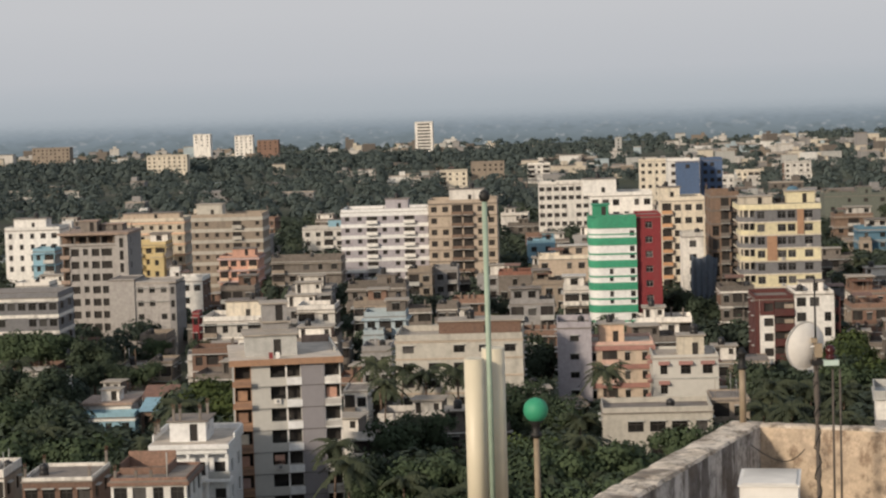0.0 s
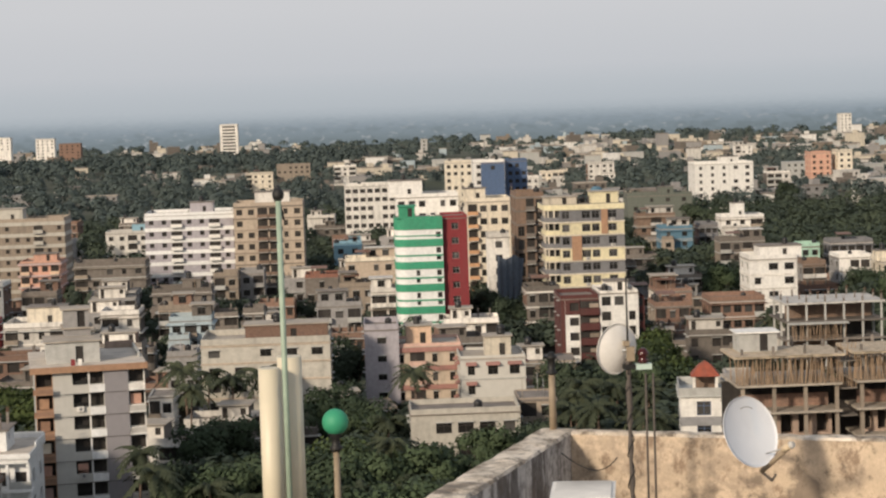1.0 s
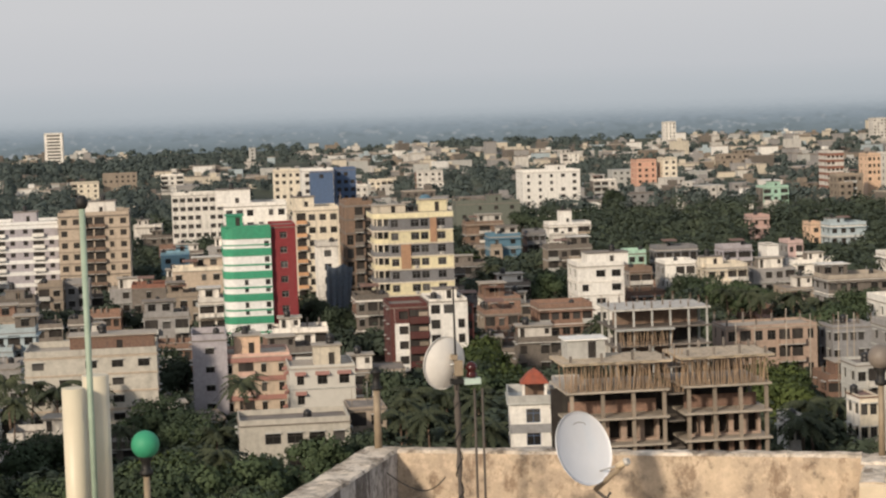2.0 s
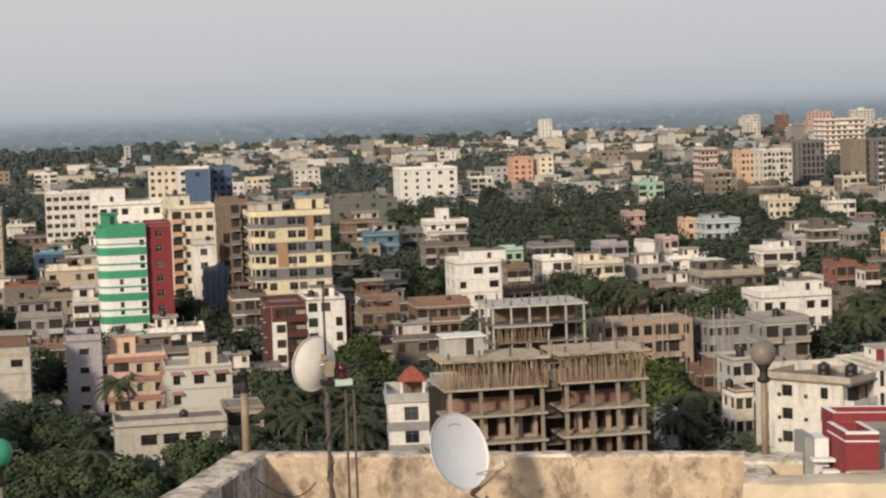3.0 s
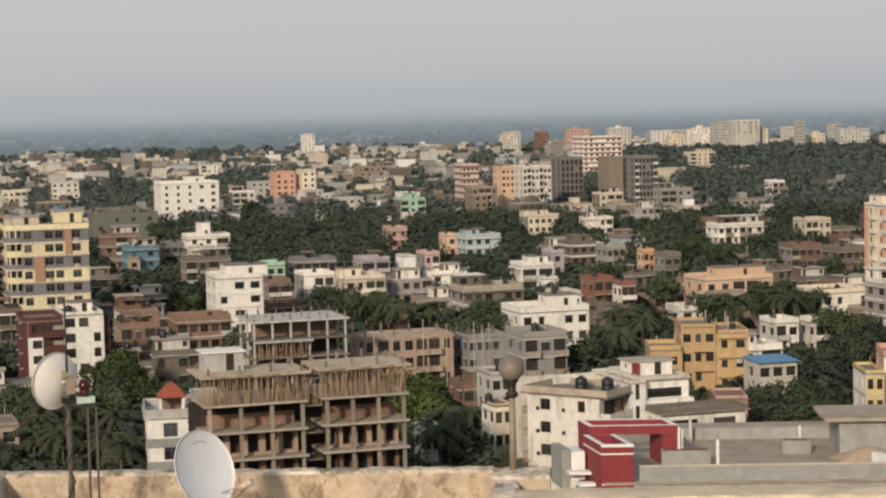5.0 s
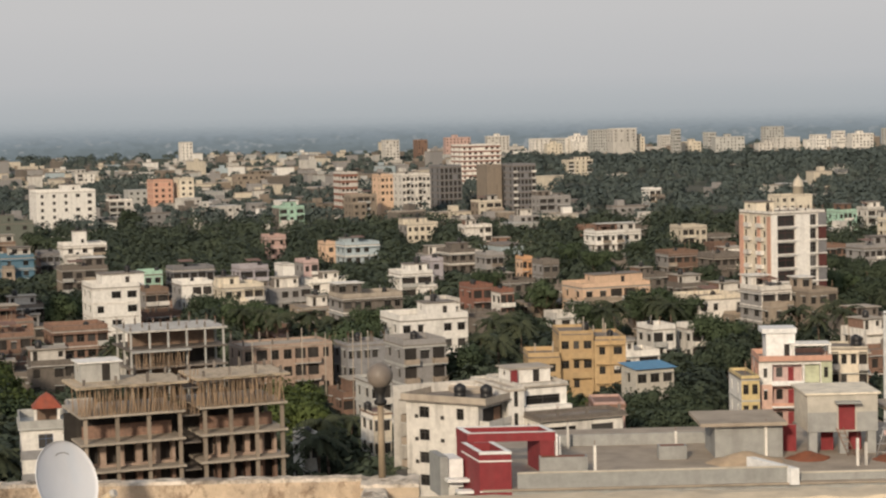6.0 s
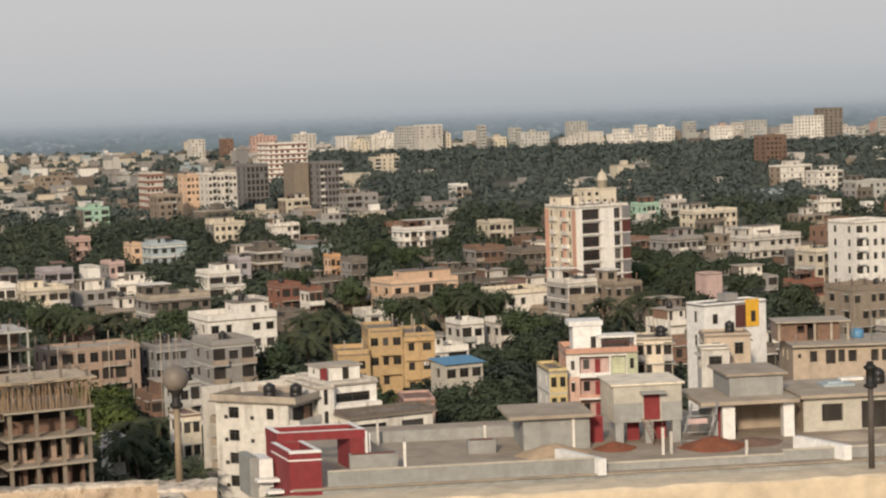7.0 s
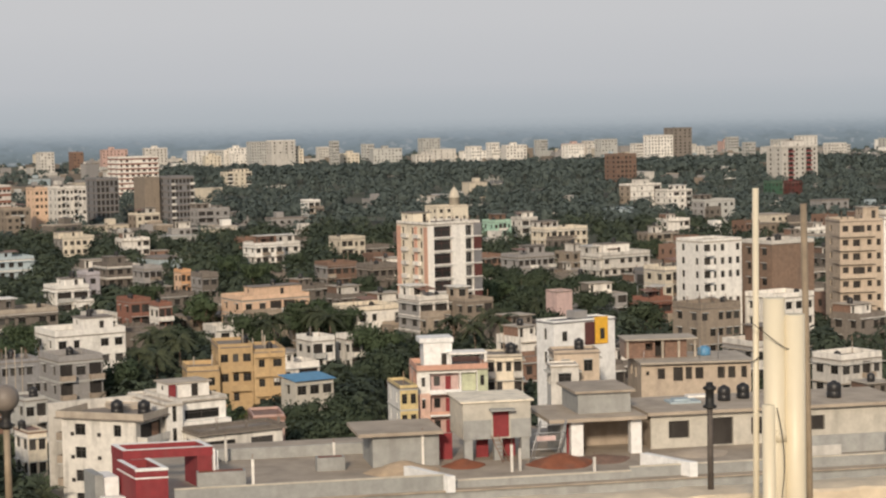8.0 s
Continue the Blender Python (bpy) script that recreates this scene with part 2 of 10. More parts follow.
def window_mesh(w, h, shade, frame_mat, deep=0.22):
    """A window of two casements and top lights in one frame, set back in its opening, the sun slab cast on over it. Origin at the opening's lower middle, outside towards -y."""
    key = (round(w, 1), round(h, 1), shade, frame_mat)
    if key not in WINDOWS:
        s = Shape()
        w2, y0, b = w / 2, deep - 0.08, 0.06
        holes = [(b, w2 - b / 2, b, h * 0.66), (w2 + b / 2, w - b, b, h * 0.66), (b, w2 - b / 2, h * 0.66 + b, h - b), (w2 + b / 2, w - b, h * 0.66 + b, h - b)]
        s.wall((-w2, y0), (1, 0), w, 0.0, h, [tuple(round(c, 3) for c in q) for q in holes], frame_mat, 0.04, "pane")
        if shade:
            z1 = h + 0.1
            s.poly([(-w2, -0.45, h), (-w2, y0, h), (w2, y0, h), (w2, -0.45, h)], shade)
            s.poly([(-w2, -0.45, h), (w2, -0.45, h), (w2, -0.45, z1), (-w2, -0.45, z1)], shade)
            s.poly([(-w2, -0.45, z1), (w2, -0.45, z1), (w2, y0, z1), (-w2, y0, z1)], shade)
            s.poly([(-w2, y0, h), (-w2, -0.45, h), (-w2, -0.45, z1), (-w2, y0, z1)], shade)
            s.poly([(w2, -0.45, h), (w2, y0, h), (w2, y0, z1), (w2, -0.45, z1)], shade)
        WINDOWS[key] = s.mesh("window", True)
    return WINDOWS[key]


TANK = None


def water_tank(parent, x, y, z, r=0.6):
    global TANK
    if TANK is None:
        s = Shape()
        s.lathe([(0.55, 0), (0.6, 0.06), (0.6, 0.5), (0.57, 0.55), (0.6, 0.6), (0.6, 1.05), (0.5, 1.25), (0.2, 1.36), (0.2, 1.45)], "tank_black", 14)
        TANK = s.mesh("water_tank")
    part("water_tank", TANK, parent, "black plastic water tank", pose(x, y, z) @ Matrix.Scale(r / 0.6, 4))


def block(top, x0, x1, y0, y1, z0, h, wall, n=4, cols=4, side=2, ww=1.55, wh=1.45, sill=0.85, shade="pale_grey", frame_mat="window_frame", balcony=(), rail="white", storey=3.0, side_wall=None, deep=0.22,
          windows=True, name="wall", seed=1, awning=None):
    """Four outer walls with openings down from the height h, with windows set in them and balconies before the columns named."""
    rnd = random.Random(seed)
    n = max(1, min(n, int((h - z0) / storey)))
    w, d = x1 - x0, y1 - y0
    s, spots = Shape(), []
    fronts = [("front", (x0, y0), (1, 0), w, cols, wall), ("right", (x1, y0), (0, 1), d, side, side_wall or wall), ("back", (x1, y1), (-1, 0), w, 0, wall), ("left", (x0, y1), (0, -1), d, side, side_wall or wall)]
    for nm, o, u, width, c, mat in fronts:
        holes = []
        for i in range(c):
            mid = width / c * (i + 0.5)
            isb = nm == "front" and i in balcony
            a = width / c * 0.86 if isb else min(ww * (1.0 if rnd.random() < 0.75 else 0.7), width / c * 0.72)
            for k in range(n):
                c0 = h - storey * (k + 1) + (0.12 if isb else sill)
                c1 = h - storey * k - 0.35 if isb else c0 + wh
                if c0 < z0 + 0.2 or (not isb and c > 2 and rnd.random() < 0.12):
                    continue
                holes.append(tuple(round(q, 3) for q in (mid - a / 2, mid + a / 2, c0, c1)))
                spots.append((o, u, mid, a, c0, c1, isb))
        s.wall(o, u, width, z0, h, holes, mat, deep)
    part(name, s, top, weld=True)
    for o, u, mid, a, c0, c1, isb in spots:
        m = pose(o[0] + u[0] * mid, o[1] + u[1] * mid, c0, 0, 0, math.degrees(math.atan2(u[1], u[0])))
        if isb:
            b, e = Shape(), a / 2 + 0.1
            b.box(-e, e, -1.1, -0.004, -0.14, 0, "pale_grey")
            b.box(-e, e, -1.1, -1.02, 0.0, 0.85, rail)
            b.box(-e, -e + 0.08, -1.02, -0.004, 0.0, 0.85, rail)
            b.box(e - 0.08, e, -1.02, -0.004, 0.0, 0.85, rail)
            part("balcony", b, top, "", m, True)
        elif windows:
            part("window", window_mesh(a, c1 - c0, shade, frame_mat), top, "", m)
            if awning:
                b, e, zz = Shape(), a / 2 + 0.3, c1 - c0
                b.prism([(-0.004, zz + 0.55), (-0.004, zz + 0.12), (-0.75, zz + 0.05), (-0.75, zz + 0.13)], -e, e, awning)
                part("awning", b, top, "sloping painted awning", m)


def flat_roof(top, x0, x1, y0, y1, h, roof="roof", parapet=0.9, mat="white", t=0.14):
    r = Shape()
    r.box(x0 - 0.15, x1 + 0.15, y0 - 0.15, y1 + 0.15, h + 0.003, h + 0.16, roof)
    slab = part("roof", r, top)
    if parapet:
        p, a, b = Shape(), h + 0.163, h + 0.16 + parapet
        for k in range(2):
            c = (x0, y0, x1, y1) if k == 0 else (x0 + t, y0 + t, x1 - t, y1 - t)
            q = [(c[0], c[1]), (c[2], c[1]), (c[2], c[3]), (c[0], c[3])]
            for i in range(4):
                e, g = q[i], q[(i + 1) % 4]
                if k:
                    e, g = g, e
                p.poly([(*e, a), (*g, a), (*g, b), (*e, b)], mat)
        for i in range(4):
            o = [(x0, y0), (x1, y0), (x1, y1), (x0, y1)]
            n = [(x0 + t, y0 + t), (x1 - t, y0 + t), (x1 - t, y1 - t), (x0 + t, y1 - t)]
            j = (i + 1) % 4
            p.poly([(*o[i], b), (*o[j], b), (*n[j], b), (*n[i], b)], mat)
        part("parapet", p, slab, weld=True)
    return h + 0.163


def floor_band(top, x0, x1, y0, y1, z0, z1, e, mat, name="band"):
    """A strip round the front and both sides, proud of the wall by e."""
    b = Shape()
    o = [(x0 - 0.004, y1), (x0 - 0.004, y0 - 0.004), (x1 + 0.004, y0 - 0.004), (x1 + 0.004, y1)]
    g = [(x0 - e, y1), (x0 - e, y0 - e), (x1 + e, y0 - e), (x1 + e, y1)]
    for i in range(3):
        j = i + 1
        b.poly([(*g[i], z0), (*g[j], z0), (*g[j], z1), (*g[i], z1)], mat)
        b.poly([(*g[i], z1), (*g[j], z1), (*o[j], z1), (*o[i], z1)], mat)
        b.poly([(*g[j], z0), (*g[i], z0), (*o[i], z0), (*o[j], z0)], mat)
    part(name, b, top, weld=True)


def roof_room(top, x, y, z, w, d, h, mat, roof="roof", name="stair_room"):
    q = Shape()
    for o, u, width, door in (((x - w / 2, y), (1, 0), w, True), ((x + w / 2, y), (0, 1), d, False), ((x + w / 2, y + d), (-1, 0), w, False), ((x - w / 2, y + d), (0, -1), d, False)):
        holes = []
        if width > 2:
            holes = [(width * 0.55, width * 0.55 + 0.9, z + 0.05, min(z + 2.0, z + h - 0.15))] if door else [(width * 0.3, width * 0.3 + 0.8, z + h * 0.45, z + h * 0.8)]
        q.wall(o, u, width, z, z + h, [tuple(round(c, 3) for c in e) for e in holes], mat, 0.13)
    room = part(name, q, top, weld=True)
    r = Shape()
    r.box(x - w / 2 - 0.3, x + w / 2 + 0.3, y - 0.3, y + d + 0.3, z + h + 0.003, z + h + 0.15, roof)
    part("slab", r, room)
    return z + h + 0.153


def column_stub(top, x, y, z, h):
    q = Shape()
    q.box(x - 0.14, x + 0.14, y - 0.14, y + 0.14, z, z + h, "concrete")
    for e, g in ((-0.09, -0.09), (0.09, -0.09), (0.09, 0.09), (-0.09, 0.09)):
        q.tube((x + e, y + g, z + h - 0.05), (x + e * 1.3, y + g * 1.2, z + h + 0.6), 0.02, 0.02, "rust_tin", 4, False)
    part("column_stub", q, top)


def house(name, x, y, yaw, w, d, h, wall, label, n=4, cols=4, side=2, band=None, band_h=0.35, band_out=0.12, head=None, head_mat=None, parapet=0.9, parapet_mat=None, tanks=1, stubs=0, roof="roof",
          storey=3.0, category="building", **more):
    """A flat-roofed town house. (x, y) is the middle of its front at the ground, which looks to -y; w, d, h its width, depth and height to the roof slab; n storeys down from the roof have openings."""
    rnd = random.Random(int(x * 7 + y * 13))
    top = thing(name, x, y, 0, yaw, label, category)
    plain = name == "house" and cols > 1
    if plain and cols > 1 and not more.get("balcony") and rnd.random() < 0.75:
        more["balcony"] = tuple({rnd.randrange(cols), rnd.randrange(cols)})
        more["rail"] = rnd.choice((wall, "white", "pale_grey", "beige"))
    if plain and not band and rnd.random() < 0.55:
        band, band_h, band_out = rnd.choice(("pale_grey", "concrete", "white", wall)), 0.22, 0.09
    if plain and "side_wall" not in more and rnd.random() < 0.4:
        more["side_wall"] = rnd.choice(("concrete", "brick", "beige", "grey", "white"))
    block(top, -w / 2, w / 2, 0, d, 0.0, h, wall, n, cols, side, storey=storey, seed=int(x * 3 + y), **more)
    if plain and w > 5 and y < 640 and rnd.random() < 0.6:
        # continuous sun ledges over the windows
        for k in range(max(1, min(n, 3))):
            z1 = h - storey * k - 0.5
            if z1 > 2:
                floor_band(top, -w / 2, w / 2, 0, d, z1 - 0.1, z1, rnd.uniform(0.45, 0.7), rnd.choice(("pale_grey", "pale_roof", wall)), "sun_ledge")
    if plain and y < 640 and rnd.random() < 0.45:
        # lean-to under tin before the front
        a0, a1, dz, out = rnd.uniform(-w / 2, -w / 6), rnd.uniform(w / 8, w / 2), rnd.uniform(2.6, 3.6), rnd.uniform(2.5, 4.0)
        lean = Shape()
        lean.wall((a0, -out - 0.1), (1, 0), a1 - a0, 0, dz - 0.7, [], rnd.choice(("brick", "beige", "concrete")))
        lean.wall((a1, -out - 0.1), (0, 1), out, 0, dz - 0.7, [], "concrete")
        lean.wall((a0, -0.1), (0, -1), out, 0, dz - 0.7, [], "concrete")
        shed = part("lean_to", lean, top, "", weld=True)
        lean, tin = Shape(), rnd.choice(("rust_tin", "metal_grey", "rust_tin", "pale_roof"))
        lean.poly([(a0 - 0.3, -out - 0.5, dz - 0.65), (a1 + 0.3, -out - 0.5, dz - 0.65), (a1 + 0.3, -0.05, dz), (a0 - 0.3, -0.05, dz)], tin)
        lean.poly([(a0 - 0.3, -out - 0.5, dz - 0.7), (a0 - 0.3, -0.05, dz - 0.05), (a1 + 0.3, -0.05, dz - 0.05), (a1 + 0.3, -out - 0.5, dz - 0.7)], tin)
        part("tin_roof", lean, shed, "weathered sloping tin roof")
    if plain and h > 6 and w > 6 and rnd.random() < 0.75:
        # a lower wing before the front, its roof a terrace
        ww_, hh_ = w * rnd.uniform(0.34, 0.6), h - storey * rnd.choice((1, 1, 1, 2))
        xo, dd = rnd.choice((-w / 2 + 0.02, w / 2 - ww_ - 0.02)), rnd.uniform(2.6, 4.5)
        wm = rnd.choice((wall, wall, "concrete", "beige", "white"))
        block(top, xo, xo + ww_, -dd, -0.1, 0.0, hh_, wm, min(n, 3), max(1, cols // 2), 1, storey=storey, seed=int(x + y * 5), windows=more.get("windows", True), shade=more.get("shade", "pale_grey"), name="wing_wall")
        flat_roof(top, xo + 0.16, xo + ww_ - 0.16, -dd, -0.3, hh_, rnd.choice(("roof", "pale_roof")), rnd.choice((0.5, 0.9, 0.9)), wm)
        if rnd.random() < 0.4:
            water_tank(top, xo + ww_ * 0.5, -dd * 0.5, hh_ + 0.163, 0.5)
    ztop = flat_roof(top, -w / 2, w / 2, 0, d, h, roof, parapet, parapet_mat or wall)
    if band:
        for k in range(max(1, min(n, int(h / storey))) + 1):
            z1 = h - storey * k + 0.05
            if z1 > 1:
                floor_band(top, -w / 2, w / 2, 0, d, z1 - band_h, z1, band_out, band)
    if plain and not head and w > 6 and rnd.random() < 0.6:
        # upper storey over a part of the roof, set back, with a broad slab
        uw, ud, ux = w * rnd.uniform(0.4, 0.65), d * rnd.uniform(0.45, 0.65), rnd.choice((-1, 1))
        u0 = -w / 2 + 0.2 if ux < 0 else w / 2 - uw - 0.2
        um = rnd.choice((wall, wall, "concrete", "brick", "white"))
        block(top, u0, u0 + uw, d - ud - 0.2, d - 0.2, ztop, ztop + 2.7, um, 1, max(1, int(uw / 2.6)), 1, storey=2.7, seed=int(x + y), windows=more.get("windows", True), shade=more.get("shade", "pale_grey"), name="upper_wall")
        q = Shape()
        q.box(u0 - 0.5, u0 + uw + 0.5, d - ud - 0.9, d + 0.2, ztop + 2.703, ztop + 2.86, rnd.choice(("pale_roof", "roof", "white")))
        part("upper_slab", q, top, "overhanging roof slab")
    if head:
        hw, hd, hh, hx, hy = head
        zt = roof_room(top, hx, hy, ztop, hw, hd, hh, head_mat or wall, roof)
        if tanks:
            water_tank(top, hx + rnd.uniform(-0.2, 0.2) * hw, hy + hd * 0.5, zt, rnd.uniform(0.5, 0.7))
    for k in range(max(0, tanks - (1 if head else 0))):
        water_tank(top, rnd.uniform(-0.4, 0.4) * w, rnd.uniform(0.3, 0.85) * d, ztop, rnd.uniform(0.5, 0.75))
    if plain and rnd.random() < 0.4 and w > 6:
        # open shed of tin on four posts
        a, e, zz = rnd.uniform(-w / 2 + 0.4, w / 2 - 3.6), rnd.uniform(0.5, max(0.6, d - 4)), ztop
        for px, py in ((a, e), (a + 3, e), (a + 3, e + 2.6), (a, e + 2.6)):
            q = Shape()
            q.tube((px, py, zz), (px, py, zz + 2.0 + (0.3 if py > e else 0)), 0.06, 0.06, "concrete", 6)
            part("shed_post", q, top)
        q = Shape()
        q.poly([(a - 0.4, e - 0.4, zz + 1.97), (a + 3.4, e - 0.4, zz + 1.97), (a + 3.4, e + 3, zz + 2.37), (a - 0.4, e + 3, zz + 2.37)], "rust_tin")
        q.poly([(a - 0.4, e - 0.4, zz + 2.01), (a - 0.4, e + 3, zz + 2.41), (a + 3.4, e + 3, zz + 2.41), (a + 3.4, e - 0.4, zz + 2.01)][::-1], "rust_tin")
        part("shed_roof", q, top, "rusty tin shed roof")
    if plain and y < 470 and rnd.random() < 0.55:
        for k in range(rnd.randint(1, 3)):
            q = Shape()
            px, py, hh = rnd.uniform(-0.45, 0.45) * w, rnd.uniform(0.1, 0.9) * d, rnd.uniform(1.6, 3.4)
            q.tube((px, py, ztop), (px + rnd.uniform(-0.1, 0.1), py, ztop + hh), 0.06, 0.045, rnd.choice(("pale_roof", "metal_grey", "bamboo")), 6)
            part("roof_rod", q, top)
    for k in range(stubs):
        half = max(2, stubs // 2)
        column_stub(top, -w / 2 + 0.3 + (w - 0.6) * (k % half) / (half - 1), 0.35 if k < half else d - 0.35, ztop, rnd.uniform(0.8, 1.9))
    return top


# ---- ground and distance ----
def build_ground():
    m, n, l, b = nodes_of("town_ground")
    b.inputs["Roughness"].default_value = 0.95
    co = n.new("ShaderNodeTexCoord")
    a, c = n.new("ShaderNodeTexNoise"), n.new("ShaderNodeTexNoise")
    a.inputs["Scale"].default_value, c.inputs["Scale"].default_value = 0.012, 0.35
    a.inputs["Detail"].default_value, c.inputs["Detail"].default_value = 6, 8
    l.new(co.outputs["Object"], a.inputs["Vector"])
    l.new(co.outputs["Object"], c.inputs["Vector"])
    r1, r2 = n.new("ShaderNodeValToRGB"), n.new("ShaderNodeMapRange")
    e = r1.color_ramp.elements
    e[0].position, e[0].color = 0.42, (0.045, 0.055, 0.028, 1)
    e[1].position, e[1].color = 0.62, (0.10, 0.10, 0.075, 1)
    l.new(a.outputs[0], r1.inputs[0])
    r2.inputs[3].default_value, r2.inputs[4].default_value = 0.6, 1.3
    l.new(c.outputs[0], r2.inputs[0])
    mul = n.new("ShaderNodeMix")
    mul.data_type, mul.blend_type = "RGBA", "MULTIPLY"
    mul.inputs[0].default_value = 1
    l.new(r1.outputs[0], mul.inputs[6])
    l.new(r2.outputs[0], mul.inputs[7])
    l.new(mul.outputs[2], b.inputs["Base Color"])
    s = Shape()
    k = 24
    for i in range(k):
        for j in range(k):
            x0, x1 = -7200 + 14400 * i / k, -7200 + 14400 * (i + 1) / k
            y0, y1 = -7200 + 14400 * j / k, -7200 + 14400 * (j + 1) / k
            s.poly([(x0, y0, 0), (x1, y0, 0), (x1, y1, 0), (x0, y1, 0)], "town_ground")
    tagged(part("ground", s), "dusty green and brown town ground", "ground", kind="structure")


def build_distance():
    """The distance: a glowing ring far behind all the rest, haze painted into its emission from the misty plain up into
    the pale sky.
    """
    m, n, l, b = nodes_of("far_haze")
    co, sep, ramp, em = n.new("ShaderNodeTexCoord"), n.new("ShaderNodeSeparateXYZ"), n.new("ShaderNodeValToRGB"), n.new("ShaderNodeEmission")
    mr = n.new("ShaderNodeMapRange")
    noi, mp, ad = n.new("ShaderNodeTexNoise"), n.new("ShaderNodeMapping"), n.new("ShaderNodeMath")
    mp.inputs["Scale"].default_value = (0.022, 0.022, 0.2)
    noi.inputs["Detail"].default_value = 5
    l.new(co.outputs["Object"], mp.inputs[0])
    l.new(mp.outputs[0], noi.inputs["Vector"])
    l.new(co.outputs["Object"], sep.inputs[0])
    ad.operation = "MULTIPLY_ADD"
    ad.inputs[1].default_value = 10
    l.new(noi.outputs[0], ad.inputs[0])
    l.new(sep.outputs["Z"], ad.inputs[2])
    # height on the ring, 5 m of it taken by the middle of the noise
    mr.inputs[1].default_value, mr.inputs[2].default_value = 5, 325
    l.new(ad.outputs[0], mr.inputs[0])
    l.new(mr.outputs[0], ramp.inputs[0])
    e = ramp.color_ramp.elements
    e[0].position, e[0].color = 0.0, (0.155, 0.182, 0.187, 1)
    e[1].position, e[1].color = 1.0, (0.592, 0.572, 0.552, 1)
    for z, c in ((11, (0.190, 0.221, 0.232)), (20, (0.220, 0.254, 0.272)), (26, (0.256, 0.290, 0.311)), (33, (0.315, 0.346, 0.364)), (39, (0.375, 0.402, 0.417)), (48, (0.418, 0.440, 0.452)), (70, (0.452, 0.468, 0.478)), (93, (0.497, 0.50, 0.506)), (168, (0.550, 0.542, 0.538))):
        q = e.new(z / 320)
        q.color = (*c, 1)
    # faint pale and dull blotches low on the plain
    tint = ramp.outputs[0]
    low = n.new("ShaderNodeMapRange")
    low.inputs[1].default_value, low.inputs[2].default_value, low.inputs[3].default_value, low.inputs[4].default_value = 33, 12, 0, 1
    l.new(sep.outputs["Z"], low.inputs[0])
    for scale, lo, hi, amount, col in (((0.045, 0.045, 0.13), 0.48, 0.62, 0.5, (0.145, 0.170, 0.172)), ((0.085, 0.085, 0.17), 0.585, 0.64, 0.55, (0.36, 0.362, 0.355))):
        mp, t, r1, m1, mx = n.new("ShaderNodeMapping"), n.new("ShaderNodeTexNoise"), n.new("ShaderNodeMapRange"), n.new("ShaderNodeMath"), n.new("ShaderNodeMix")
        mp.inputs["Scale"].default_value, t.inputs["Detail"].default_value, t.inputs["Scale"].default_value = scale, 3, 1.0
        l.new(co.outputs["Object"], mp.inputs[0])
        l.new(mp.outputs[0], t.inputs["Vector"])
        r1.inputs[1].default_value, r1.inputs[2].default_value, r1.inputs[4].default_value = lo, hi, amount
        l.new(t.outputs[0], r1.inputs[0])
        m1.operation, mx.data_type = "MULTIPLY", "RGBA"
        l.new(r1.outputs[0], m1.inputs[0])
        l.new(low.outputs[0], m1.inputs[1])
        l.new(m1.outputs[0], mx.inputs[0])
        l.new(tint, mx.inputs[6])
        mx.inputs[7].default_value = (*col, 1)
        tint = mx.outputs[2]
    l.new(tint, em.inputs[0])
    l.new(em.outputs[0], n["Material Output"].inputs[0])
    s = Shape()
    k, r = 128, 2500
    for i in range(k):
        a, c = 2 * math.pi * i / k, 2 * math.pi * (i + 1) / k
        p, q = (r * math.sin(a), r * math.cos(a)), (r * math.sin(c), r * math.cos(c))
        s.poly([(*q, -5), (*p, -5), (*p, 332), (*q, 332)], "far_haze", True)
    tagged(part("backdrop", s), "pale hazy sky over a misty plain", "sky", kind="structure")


build_ground()
build_distance()

# ---- single buildings with a shape of their own ----
def prism(s, outline, z0, z1, mat, cap=None):
    """An upright prism over a closed outline, anticlockwise seen from above."""
    k = len(outline)
    for i in range(k):
        a, b = outline[i], outline[(i + 1) % k]
        s.poly([(*a, z0), (*b, z0), (*b, z1), (*a, z1)], mat)
    s.poly([(*p, z1) for p in outline], cap or mat)
    s.poly([(*p, z0) for p in reversed(outline)], cap or mat)


def rounded(x0, x1, y0, y1, r, left=True, right=False, steps=6):
    """A plan with its front corners rounded."""
    pts = []
    if left:
        pts += [(x0 + r - r * math.cos(math.pi / 2 * i / steps), y0 + r - r * math.sin(math.pi / 2 * i / steps)) for i in range(steps + 1)]
    else:
        pts.append((x0, y0))
    if right:
        pts += [(x1 - r + r * math.sin(math.pi / 2 * i / steps), y0 + r - r * math.cos(math.pi / 2 * i / steps)) for i in range(steps + 1)]
    else:
        pts.append((x1, y0))
    return pts + [(x1, y1), (x0, y1)]


def ac_unit(parent, x, y, z, yaw=0):
    s = Shape()
    s.box(-0.4, 0.4, -0.32, 0, 0, 0.55, "white")
    s.lathe([(0.2, 0), (0.2, 0.01)], "dark_grey", 12, m=pose(0.08, -0.321, 0.28, 90))
    part("air_conditioner", s, parent, "", pose(x, y, z, 0, 0, yaw))


